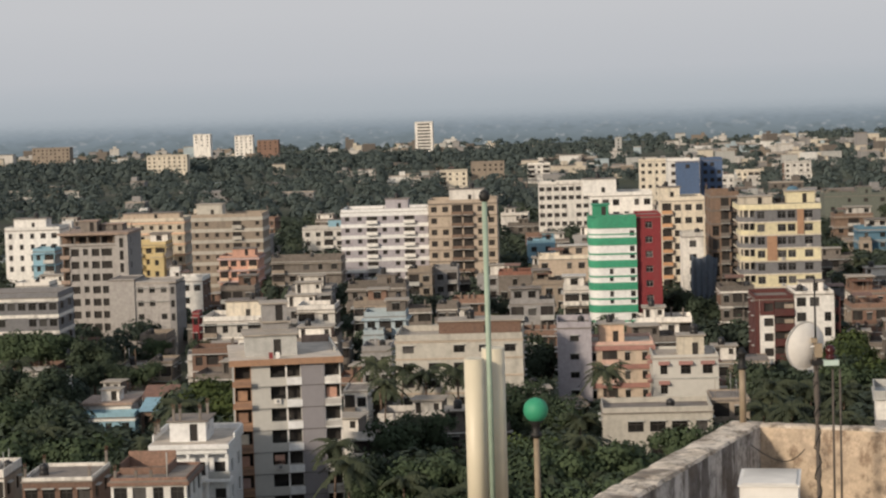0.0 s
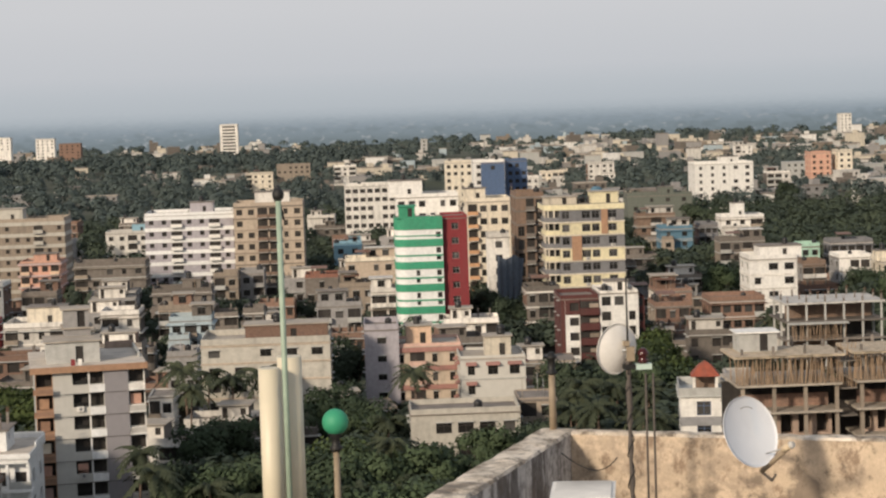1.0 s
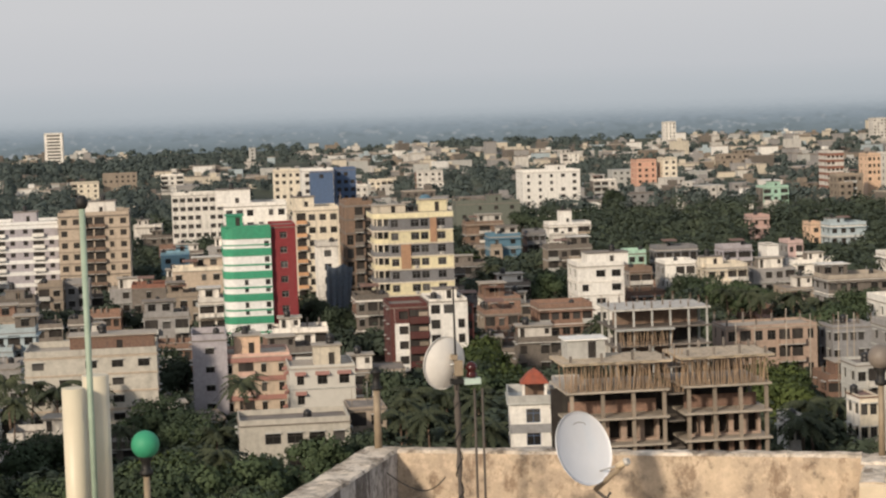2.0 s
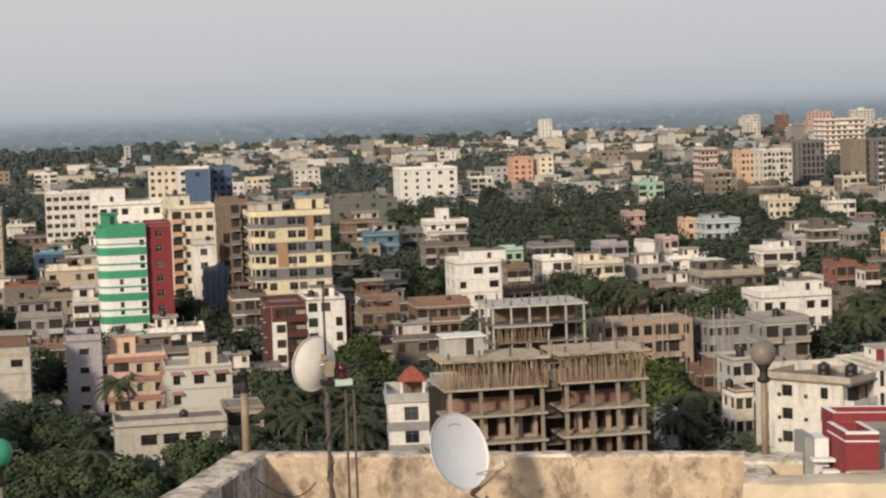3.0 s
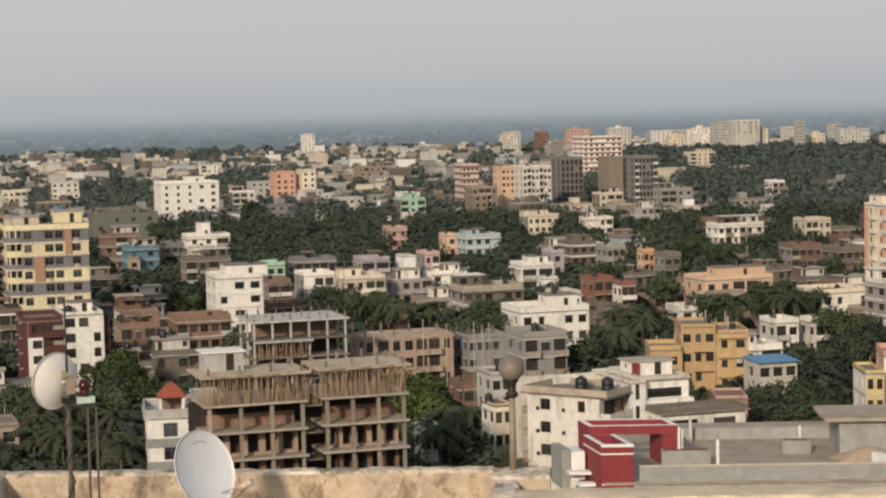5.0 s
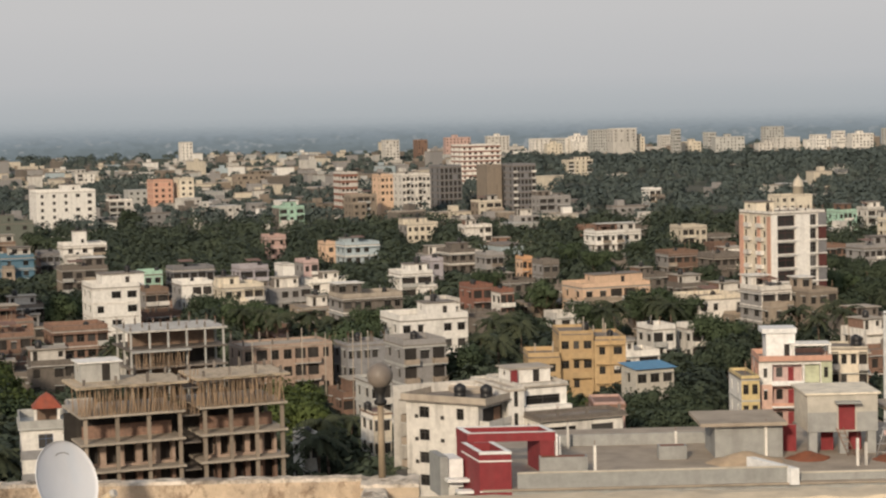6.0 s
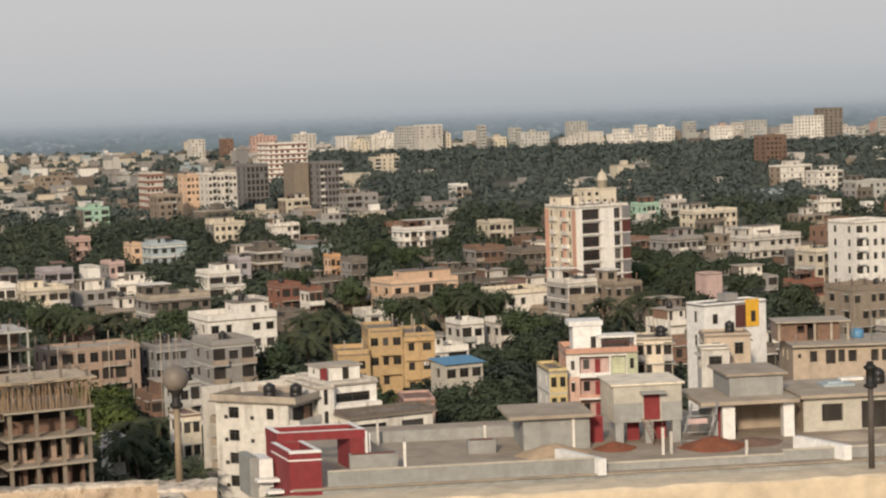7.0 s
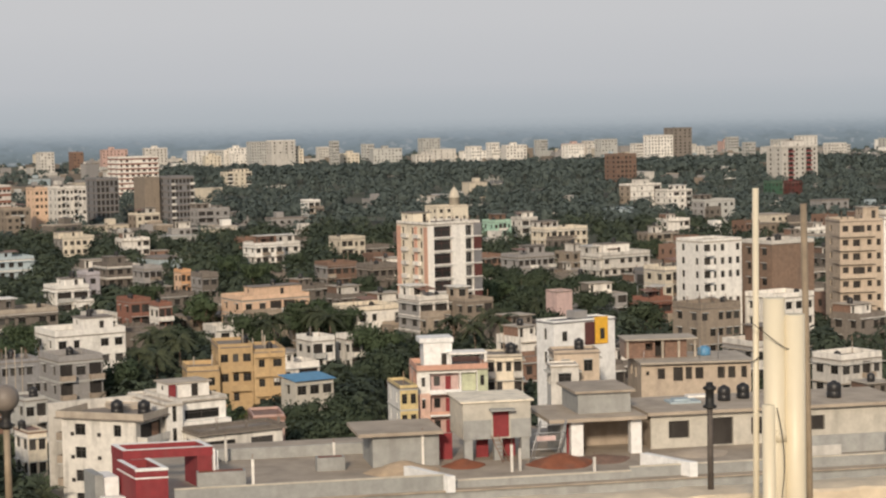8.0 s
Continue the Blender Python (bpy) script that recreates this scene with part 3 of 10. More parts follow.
def grey_tower(x, y, yaw, w, h):
    top = thing("apartment_tower", x, y, 0, yaw, "tall grey and white apartment tower with brown balconies", "building")
    st, d, n = 2.62, 17, int(h / 2.62)
    x0 = -w / 2
    cuts = [x0 + w * c for c in (0, 0.16, 0.335, 0.625, 0.845, 1.0)]
    mid = cuts[2] + (cuts[3] - cuts[2]) * 0.53
    s = Shape()
    # plain piers
    s.wall((cuts[1], 0), (1, 0), cuts[2] - cuts[1], 0, h, [], "pale_front")
    s.wall((cuts[3], -0.25), (1, 0), cuts[4] - cuts[3], 0, h, [], "plum_grey")
    s.wall((cuts[3], 0), (0, -1), 0.25, 0, h, [], "plum_grey")
    s.wall((cuts[4], -0.25), (0, 1), 0.25, 0, h, [], "plum_grey")
    for a, b, gap, lo in ((0, 1, 0.1, 0.75), (2, 3, 0.05, 0.8), (4, 5, 0.1, 0.75)):
        holes = [(gap, round(cuts[b] - cuts[a] - gap, 2), round(h - st * (k + 1) + lo, 2), round(h - st * k - 0.25, 2)) for k in range(n)]
        s.wall((cuts[a], 0), (1, 0), cuts[b] - cuts[a], 0, h, holes, ("rust_paint", 0, "pale_front", 0, "bright_white")[a], 0.9)
    s.wall((w / 2, 0), (0, 1), d, 0, h, [(2, 3.2, round(h - st * (k + 1) + 0.9, 2), round(h - st * k - 0.6, 2)) for k in range(n)], "pale_grey")
    s.wall((w / 2, d), (-1, 0), w, 0, h, [], "grey")
    s.wall((x0, d), (0, -1), d, 0, h, [], "pale_grey")
    part("wall", s, top)
    r = Shape()
    r.box(x0 - 0.5, w / 2 + 0.3, -0.6, d + 0.3, h + 0.003, h + 0.35, "pale_deck")
    part("roof", r, top)
    e = Shape()
    e.box(x0 - 0.55, w / 2 + 0.35, -0.66, -0.603, h - 0.25, h + 0.5, "rust_paint")
    part("eaves_strip", e, top, "faded orange brown eaves strip")
    for k in range(n):
        z = h - st * (k + 1)
        for a, b, mat in ((0, 1, "rust_paint"), (4, 5, "bright_white")):
            q = Shape()
            q.box(cuts[a] - (0.25 if a == 0 else -0.03), cuts[b] - 0.03, -0.75, -0.004, z - 0.08, z + 0.12, mat)
            q.box(cuts[a] - (0.25 if a == 0 else -0.03), cuts[b] - 0.03, -0.75, -0.68, z + 0.12, z + (0.75 if a else 0.62), "terrace_brown" if a == 0 else "white")
            part("balcony", q, top)
        q = Shape()
        q.box(mid, cuts[3] + 0.1, -0.3, -0.004, z - 0.1, z + 0.8, "fresh_white")
        part("panel", q, top, "white window panel")
        q = Shape()
        q.box(mid - 0.1, mid + 0.1, -0.1, 0.12, z + 0.803, z + st - 0.25, "bright_white")
        part("mullion", q, top)
        q = Shape()
        q.box(cuts[2] + 0.1, mid - 0.15, 0.3, 0.36, z + 0.803, z + 1.3, "pane")
        part("window", q, top)
        q = Shape()
        # thin dark strip added for the joint line of each floor
        q.box(cuts[1] + 0.02, cuts[4] - 0.02, -0.30, -0.262, z + st - 0.22, z + st - 0.16, "window_frame")
        part("service_pipe", q, top, "thin dark strip for a floor joint line")
        if k % 3 == 1:
            ac_unit(top, cuts[2] + 0.8, -0.004, z + 0.35)
    z = h + 0.353
    roof_room(top, x0 + 4.6, 3.5, z, 6.2, 7, 2.5, "pale_grey", "pale_roof")
    zt = roof_room(top, x0 + 5.4, 8.6, z, 3.2, 5, 3.5, "grey", "pale_roof", "lift_room")
    roof_room(top, x0 + 5.3, 8.8, zt, 3.0, 4, 2.1, "grey", "pale_roof", "tank_room")
    q = Shape()
    q.box(x0 + 8.9, w / 2 - 0.1, d - 0.5, d - 0.3, z, z + 0.9, "dusty_plaster")
    q.box(w / 2 - 0.3, w / 2 - 0.1, 6, d - 0.503, z, z + 0.6, "pale_grey")
    part("roof_wall", q, top, "low worn roof wall")
    for k, (u, v, col) in enumerate(((0, 4, "salmon"), (2, 4, "salmon"), (0, 2, "terrace_brown"), (0, 5, "dusty_pink"), (0, 3, "cream"), (4, 1, "salmon"), (0, 1, "rust_paint"))):
        q = Shape()
        ww_ = (mid if u == 2 else cuts[u + 1]) - cuts[u]
        zz = h - st * (v + 1) + 0.8
        q.box(cuts[u] + 0.25, cuts[u] + ww_ * 0.75, 0.3, 0.34, zz, zz + 1.2, col)
        part("curtain", q, top, "hanging cloth in a balcony opening")
    for u in (x0 + 4.2, x0 + 5.0):
        q = Shape()
        q.box(u, u + 0.5, 0.6, 0.66, z + 0.05, z + 0.8, "red_paint" if u < x0 + 4.5 else "bright_white")
        q.tube((u + 0.25, 0.63, z), (u + 0.25, 0.63, z + 0.9), 0.03, 0.03, "metal_grey", 5)
        part("drying_cloth", q, top, "washing hung out on the roof")


def green_tower(x, y, yaw, w, h):
    top = thing("apartment_tower", x, y, 0, yaw, "green and white banded apartment tower with a red flank", "building")
    d, fy, x0, x1, r = 12, -0.3, -w / 2 - 1.1, w / 2 - 1.05, 2.5
    greens = [(h - 1.4, h + 0.9)] + [(h - 4.8 - 4.5 * k, h - 3.3 - 4.5 * k) for k in range(5)]
    lines = [(h - 2.75, h - 2.5)] + [(h - 6.75 - 4.5 * k, h - 6.4 - 4.5 * k) for k in range(5)]
    s, flat, spots, holes = Shape(), x1 - x0 - r, [], []
    for lo, hi in greens[1:]:
        for z in (hi + 0.28, lo - 1.32):
            for u, a in ((0.27, 0.75), (0.88, 0.95)) if z < h - 8 else ((0.88, 0.95),):
                if z > 1:
                    holes.append(tuple(round(q, 3) for q in (flat * u - a / 2, flat * u + a / 2, z, z + 1.12)))
    s.wall((x0 + r, fy), (1, 0), flat, 0, h, holes, "fresh_white", 0.2)
    pts = rounded(x0, x1, fy, d, r)
    for a, b in zip(pts[:6], pts[1:7]):
        s.poly([(*a, 0), (*b, 0), (*b, h), (*a, h)], "fresh_white", True)
    s.wall((x0, d), (0, -1), d - fy - r, 0, h, [(2.5, 3.7, round(h - 2.9 * k - 2.2, 2), round(h - 2.9 * k - 0.9, 2)) for k in range(8)], "bright_white")
    s.wall((x1, d), (-1, 0), x1 - x0, 0, h, [], "white")
    s.wall((x1, fy), (0, 1), d - fy, 0, h, [], "white")
    part("wall", s, top, weld=True)
    for a, b, c, e in holes:
        part("window", window_mesh(b - a, e - c, None, "window_frame", 0.2), top, "", pose(x0 + r + (a + b) / 2, fy, c))
    for k, (lo, hi) in enumerate(greens):
        s = Shape()
        prism(s, rounded(x0 - 0.12, x1 + 0.05, fy - 0.12, d - 2, r + 0.1), max(lo, 0.1), hi, "green_paint", "pale_roof" if k == 0 else "green_paint")
        part("balcony_band", s, top, "green rounded balcony band", weld=True)
    for lo, hi in lines:
        if lo > 0.5:
            s = Shape()
            prism(s, rounded(x0 - 0.05, x1 + 0.03, fy - 0.05, d - 2, r + 0.04), lo, hi, "green_paint")
            part("floor_line", s, top, "thin green floor line", weld=True)
    zt = h + 0.903
    s = Shape()
    for a, b, c, e in ((x0 + 0.1, x1, fy, fy + 0.15), (x0, x0 + 0.15, fy + 0.9, d - 2.2)):
        s.box(a, b, c, e, zt, zt + 0.35, "green_paint")
    part("parapet", s, top, "green roof parapet")
    roof_room(top, -w / 2 + 1.4, 1.0, zt, 3.2, 5, 2.3, "green_paint", "green_paint")
    ac_unit(top, w * 0.18, 0.5, zt)
    block(top, w / 2 - 0.99, w / 2 + 4.0, 0.8, d + 2, 0, h + 0.5, "red_paint", n=8, cols=1, side=2, ww=1.4, wh=1.3, shade=None, frame_mat="grey", storey=2.95, name="flank_wall")
    flat_roof(top, w / 2 - 0.95, w / 2 + 4.0, 0.8, d + 2, h + 0.5, "roof", 0.5, "red_paint")


def yellow_tower(x, y, yaw, w, h):
    top = thing("apartment_tower", x, y, 0, yaw, "yellow and grey banded apartment tower with rounded balconies", "building")
    st, d = 2.68, 14
    n = int(h / st)
    s = Shape()
    prism(s, rounded(-w / 2 + 0.9, w / 2 - 0.1, 0.9, d, 1.6), 0, h, "cream", "roof")
    part("core_wall", s, top, weld=True)
    wide = w - 3.2
    bays = ((0.04, 0.155), (0.347, 0.478), (0.50, 0.62), (0.755, 0.885))
    for k in range(n):
        z1 = h - st * k
        lo, hi = round(z1 - st + 0.13, 3), round(z1 - 0.13, 3)
        mat = "dark_grey" if k % 2 == 0 else "pale_yellow"
        lip = Shape()
        prism(lip, rounded(-w / 2 - 0.1, w / 2, -0.1, d, 2.4), z1 - 0.127, z1 + (1.0 if k == 0 else 0.127), "pale_yellow" if k == 0 else "cream", "roof")
        part("floor_slab", lip, top, weld=True)
        # front with openings between two slabs
        b = Shape()
        holes = [tuple(round(q, 3) for q in (wide * c, wide * e, lo + 0.6, hi - 0.3)) for c, e in bays]
        b.wall((-w / 2 + 3.1, 0.1), (1, 0), wide, lo, hi, holes, mat, 0.3)
        part("front", b, top, weld=True)
        for c, e in bays:
            part("window", window_mesh(wide * (e - c), hi - lo - 0.9, None, "dark_grey", 0.3), top, "", pose(-w / 2 + 3.1 + wide * (c + e) / 2, 0.1, lo + 0.6))
        if k % 3 != 1:
            ac_unit(top, -w / 2 + 3.1 + wide * (0.42 if k % 2 else 0.82), 0.094, lo + 0.05)
        # rounded corner balcony: parapet, solid dark core painting in the opening's shade, posts
        g = Shape()
        prism(g, rounded(-w / 2 + 0.05, -w / 2 + 3.09, 0.05, d * 0.6, 2.3), lo, lo + 0.95, mat)
        part("balcony_parapet", g, top, "rounded balcony parapet", weld=True)
        g = Shape()
        prism(g, rounded(-w / 2 + 0.7, -w / 2 + 3.0, 0.7, d * 0.6, 1.8), lo + 0.953, hi - 0.003, "pane")
        part("glazed_corner", g, top, weld=True)
        for t in (0.12, 0.5, 0.9):
            q = Shape()
            px, py = -w / 2 + 2.35 - 2.15 * math.cos(math.pi / 2 * t), 2.35 - 2.15 * math.sin(math.pi / 2 * t)
            q.box(px - 0.13, px + 0.13, py - 0.13, py + 0.13, lo + 0.953, hi - 0.003, "cream")
            part("post", q, top)
    for c, e, k0, k1 in ((0.645, 0.745, 0.06, 1.95), (0.184, 0.335, 2.06, 3.95)):
        q = Shape()
        q.box(-w / 2 + 3.1 + wide * c, -w / 2 + 3.1 + wide * e, -0.16, 0.096, h - st * k1, h - st * k0, "rust_paint")
        part("strip", q, top, "terracotta wall strip")
    z = h + 0.905
    roof_room(top, w * 0.28, 3, z, w * 0.34, 6, 2.4, "pale_yellow", "pale_roof")
    roof_room(top, -w * 0.28, 2, z, w * 0.4, 5, 1.6, "cream", "pale_roof", "roof_shelter")
    for k in range(3):
        water_tank(top, -1 + k * 1.4, 7, z, 0.6)
    # blue drum-shaped tank on a stand behind
    q = Shape()
    q.lathe([(1.2, 0), (1.3, 0.2), (1.3, 2.6), (0.9, 3.1), (0.4, 3.3)], "teal", 18, (w * 0.22, 9, z))
    part("roof_tank", q, top, "large blue roof tank")


def maroon_house(x, y, yaw, w, h):
    top = thing("apartment_building", x, y, 0, yaw, "maroon and white six-storey apartment building", "building")
    st, d, n = 2.65, 12, 6
    c = [-w / 2 + w * e for e in (0.0, 0.05, 0.22, 0.46, 0.92, 1.0)]
    block(top, c[0], c[3] - 0.003, 0, d, 0, h - 0.8, "maroon", n=n, cols=0, side=2, storey=st)
    block(top, c[3], c[4], -0.6, d, 0, h, "bright_white", n=n, cols=3, side=2, ww=1.7, wh=1.6, sill=0.65, shade=None, storey=st, name="white_wall")
    block(top, c[4] + 0.003, c[5], 0.6, d - 1, 0, h - 0.6, "maroon", n=n, cols=1, side=2, ww=1.0, wh=1.4, shade=None, storey=st, name="end_wall")
    flat_roof(top, c[0], c[3] - 0.2, 0, d, h - 0.8, "roof", 0.7, "maroon")
    flat_roof(top, c[3] + 0.1, c[4] - 0.1, -0.6, d, h, "roof", 0.5, "white")
    for k in range(n):
        z = h - 0.8 - st * (k + 1)
        if z < 1:
            break
        q = Shape()
        q.wall((c[1], -0.35), (1, 0), c[2] - c[1], round(z, 3), round(z + st - 0.003, 3), [tuple(round(v, 3) for v in ((c[2] - c[1]) * 0.3, (c[2] - c[1]) * 0.95, z + 0.7, z + 2.15))], "maroon" if k == 0 else "bright_white", 0.3)
        q.wall((c[1], -0.004), (0, -1), 0.346, round(z, 3), round(z + st - 0.003, 3), [], "bright_white")
        q.wall((c[2], -0.35), (0, 1), 0.346, round(z, 3), round(z + st - 0.003, 3), [], "bright_white")
        part("bay", q, top, "white window bay" if k else "maroon window bay", weld=True)
        q = Shape()
        # near-black box, proud of the wall, paints in the recess's shade
        q.box(c[2] + 0.1, c[3] - 0.1, -0.12, -0.004, z + 1.15, z + 2.35, "room_shade")
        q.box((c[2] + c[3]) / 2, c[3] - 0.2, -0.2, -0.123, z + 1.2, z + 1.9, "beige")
        part("recess", q, top, "balcony recess as a box of painted shade")
        q = Shape()
        q.box(c[2] + 0.05, c[3] - 0.05, -0.9, -0.204, z - 0.1, z + 1.1, "maroon")
        part("balcony", q, top)
    roof_room(top, w * 0.2, 4, h + 0.163, 4, 4, 1.7, "white")
    water_tank(top, w * 0.05, 3, h + 0.163, 0.6)


def hanging_net(x, y, yaw, w, h):
    """Building net hung in loose folds before an unfinished tower."""
    top = thing("safety_net", x, y, 0, yaw, "dark blue building net hanging in folds before a tower", "net")
    s = Shape()
    k, rows = 28, 6
    for i in range(k):
        for j in range(rows):
            c = []
            for a, b in ((i, j), (i + 1, j), (i + 1, j + 1), (i, j + 1)):
                t, v = a / k, b / rows
                c.append((w * (t - 0.5) * (0.82 + 0.25 * v) - 1.0 * (1 - v), 0.25 * math.sin(t * 26 + v * 3) * (1.2 - 0.5 * v), 0.2 + (h - 0.9 * abs(math.sin(t * 5))) * v))
            s.poly(c, "net_blue", True)
    part("net", s, top, weld=True)


def bamboo_props(top, x0, x1, y, z0, z1, step, seed):
    rnd = random.Random(seed)
    k = int((x1 - x0) / step)
    for i in range(k):
        px = x0 + (i + rnd.uniform(0.2, 0.8)) * step
        q = Shape()
        q.tube((px, y + rnd.uniform(-0.25, 0.25), z0), (px + rnd.uniform(-0.35, 0.35), y + rnd.uniform(-0.2, 0.2), z1), 0.06, 0.045, "bamboo", 6, False)
        part("bamboo_prop", q, top)


def bare_frame(x, y, yaw, w, h):
    """Two wings of a concrete frame under construction, the upper floor shuttered on bamboo props."""
    top = thing("unfinished_building", x, y, 0, yaw, "unfinished concrete frame building with bamboo props under its new roof", "building")
    st, d = 2.95, 10
    wings = ((-w / 2 + 0.7, -w / 2 + w * 0.50, 0.0, 0.0), (-w / 2 + w * 0.60, w / 2, -0.3, 0.15))
    for x0, x1, yo, zo in wings:
        for k in range(5):
            z = h + zo - st * k - (0 if k == 0 else 0.2)
            q = Shape()
            o = 0.9 if k == 0 else 0.45
            q.box(x0 - o, x1 + o * 0.6, yo - o, d - (3.0 if k == 0 else 0), z - 0.22, z, "plank" if k == 0 else "pale_roof")
            part("slab", q, top)
            if k == 0:
                continue
            # walls of brick, set back
            b = Shape()
            holes = []
            for i in range(5):
                c = (x1 - x0 - 0.8) * (i + 0.15) / 5
                if k > 1 or i % 2:
                    holes.append(tuple(round(v, 3) for v in (c, c + (x1 - x0) / 5 * (0.62 if k > 1 else 0.4), z - st + 0.25 + (0.0 if k > 1 else 0.9), z - 0.5)))
            if k == 1:
                hi = z - st + 1.4
                b.wall((x0 + 0.4, yo + 3.4), (1, 0), x1 - x0 - 0.8, round(z - st + 0.0, 3), round(hi, 3), [], "brick", 0.2)
            else:
                b.wall((x0 + 0.4, yo + 1.9), (1, 0), x1 - x0 - 0.8, round(z - st, 3), round(z - 0.224, 3), holes, "brick" if k % 2 else "dusty_plaster", 1.2)
            part("infill_wall", b, top, weld=True)
        c = 4
        for i in range(c):
            px = x0 + 0.2 + (x1 - x0 - 0.4) * i / (c - 1)
            for py in (yo + 0.2, 6.4):
                q = Shape()
                q.box(px - 0.19, px + 0.19, py - 0.19, py + 0.19, 0, h + zo - st - 0.2, "beige")
                part("column", q, top)
                q = Shape()
                q.box(px - 0.13, px + 0.13, py - 0.13, py + 0.13, h + zo + 0.003, h + zo + 0.7 + 0.6 * ((i * 7 + int(py)) % 3) / 3, "concrete")
                part("column_stub", q, top)
        for row, py in enumerate((yo - 0.35, yo + 0.5, yo + 1.6, 4.0)):
            bamboo_props(top, x0 - 0.5, x1 + 0.3, py, h + zo - st - 0.2, h + zo - 0.22, 0.34 if row < 2 else 0.55, row + int(x1 * 10))
        for i in range(int((x1 - x0) / 0.9)):
            q, a = Shape(), x0 - 0.8 + i * 0.92
            q.box(a, a + 0.86, yo - 1.0 - 0.1 * (i % 3), d - 3.0, h + zo + 0.003, h + zo + 0.05 + 0.01 * (i % 2), "plank")
            part("plank", q, top, "pale shuttering plank")
    xm0, xm1 = -w / 2 + w * 0.505, -w / 2 + w * 0.595
    for k in range(5):
        q = Shape()
        z = h - 0.9 - st * k
        q.box(xm0, xm1, 0.5, d - 2, z - 0.16, z, "concrete")
        part("landing", q, top)
    bamboo_props(top, xm0, xm1, 0.8, h - 0.9 - st, h - 1.06, 0.22, 77)
    bamboo_props(top, xm0 - 0.3, xm1 + 0.3, 1.5, h - 0.9, h + 0.9, 0.4, 78)
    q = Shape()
    # near-black sheet behind the frame: the shade of its inside painted in
    q.box(-w / 2 - 0.5, w / 2 - 1, 5.0, 5.2, 0, h - st - 0.4, "room_shade")
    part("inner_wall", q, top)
    # pale tank room standing on the shuttered roof
    zt = roof_room(top, -w / 2 + 3.2, 3.0, h + 0.06, 4.2, 3.4, 2.0, "pale_grey", "bright_white", "tank_room")


def small_frame(x, y, yaw, w, h):
    top = thing("unfinished_building", x, y, 0, yaw, "small unfinished concrete frame with a white slab edge", "building")
    st, d = 3.0, 12
    for k in range(4):
        z = h - st * k
        q = Shape()
        q.box(-w / 2 - 0.6, w / 2 + 0.6, -0.6, d, z - 0.3, z, "white" if k == 0 else "concrete")
        part("slab", q, top)
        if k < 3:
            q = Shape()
            # near-black on the middle floor, where inner shade is painted in
            q.box(-w / 2 + 0.5, w / 2 - 0.5, 4.2, 4.4, z - st, z - 0.3, "room_shade" if k % 2 else "brown")
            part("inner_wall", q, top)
    for i in range(6):
        for py in (-0.2, 5.0, 10.5):
            px = -w / 2 + w * i / 5
            q = Shape()
            q.box(px - 0.15, px + 0.15, py - 0.15, py + 0.15, 0, h - 0.3, "pale_grey")
            part("column", q, top)
            column_stub(top, px, py, h + 0.003, 0.5 + 0.25 * ((i + int(py)) % 3))
    bamboo_props(top, -w / 2 + 0.5, w * 0.1, -0.4, h - 2 * st, h - st - 0.3, 0.5, 5)
    q = Shape()
    q.box(-w / 2 - 0.2, w * 0.12, -2.2, -0.65, h - st * 1.15, h - st * 1.15 + 0.25, "pale_grey")
    part("canopy", q, top)
    bamboo_props(top, -w / 2, w * 0.1, -2.0, h - st * 1.15 - 2.6, h - st * 1.15, 0.45, 6)


def red_roof_house(x, y, yaw, w, h):
    top = thing("house", x, y, 0, yaw, "white house with grey bands and a red tiled roof turret", "building")
    st, d = 2.75, 10
    x1 = w / 2
    block(top, -w / 2, x1, 0, d, 0, h, "bright_white", n=5, cols=1, side=2, ww=1.7, wh=1.7, sill=0.5, shade=None, frame_mat="blue", storey=st)
    for k in range(1, 6):
        z1 = h - st * k + 0.35
        if z1 > 1:
            floor_band(top, -w / 2, x1, 0, d, z1 - 1.1, z1, 0.06, "band_grey")
    flat_roof(top, -w / 2 - 0.2, x1 + 0.1, -0.2, d, h, "pale_grey", 0.95, "pale_grey")
    block(top, x1 + 0.003, x1 + 3.4, 1.5, d + 1, 0, h + 1.6, "white", n=6, cols=1, side=2, ww=2.2, wh=1.2, storey=st, shade="grey", name="wing_wall")
    flat_roof(top, x1 + 0.05, x1 + 3.4, 1.5, d + 1, h + 1.6, "pale_roof", 0.2, "white")
    cx, cy, z = 0.3, 3.0, h + 0.163
    for i in (-1, 1):
        for j in (-1, 1):
            q = Shape()
            q.box(cx + i * 1.35 - 0.15, cx + i * 1.35 + 0.15, cy + j * 1.35 - 0.15, cy + j * 1.35 + 0.15, z, z + 2.1, "white")
            part("column", q, top)
    q = Shape()
    q.box(cx - 1.2, cx + 1.2, cy + 1.2, cy + 1.3, z, z + 2.1, "brown")
    part("screen_wall", q, top)
    q = Shape()
    base = [(cx - 1.75, cy - 1.75), (cx + 1.75, cy - 1.75), (cx + 1.75, cy + 1.75), (cx - 1.75, cy + 1.75)]
    mid = [(cx + (a - cx) * 0.45, cy + (b - cy) * 0.45) for a, b in base]
    for i in range(4):
        j = (i + 1) % 4
        q.poly([(*base[i], z + 2.1), (*base[j], z + 2.1), (*mid[j], z + 3.3), (*mid[i], z + 3.3)], "red_tile")
        q.poly([(*mid[i], z + 3.3), (*mid[j], z + 3.3), (cx, cy, z + 3.9)], "red_tile")
    q.poly([(*p, z + 2.1) for p in reversed(base)], "red_tile")
    part("turret_roof", q, top, "red tiled pyramid roof", weld=True)


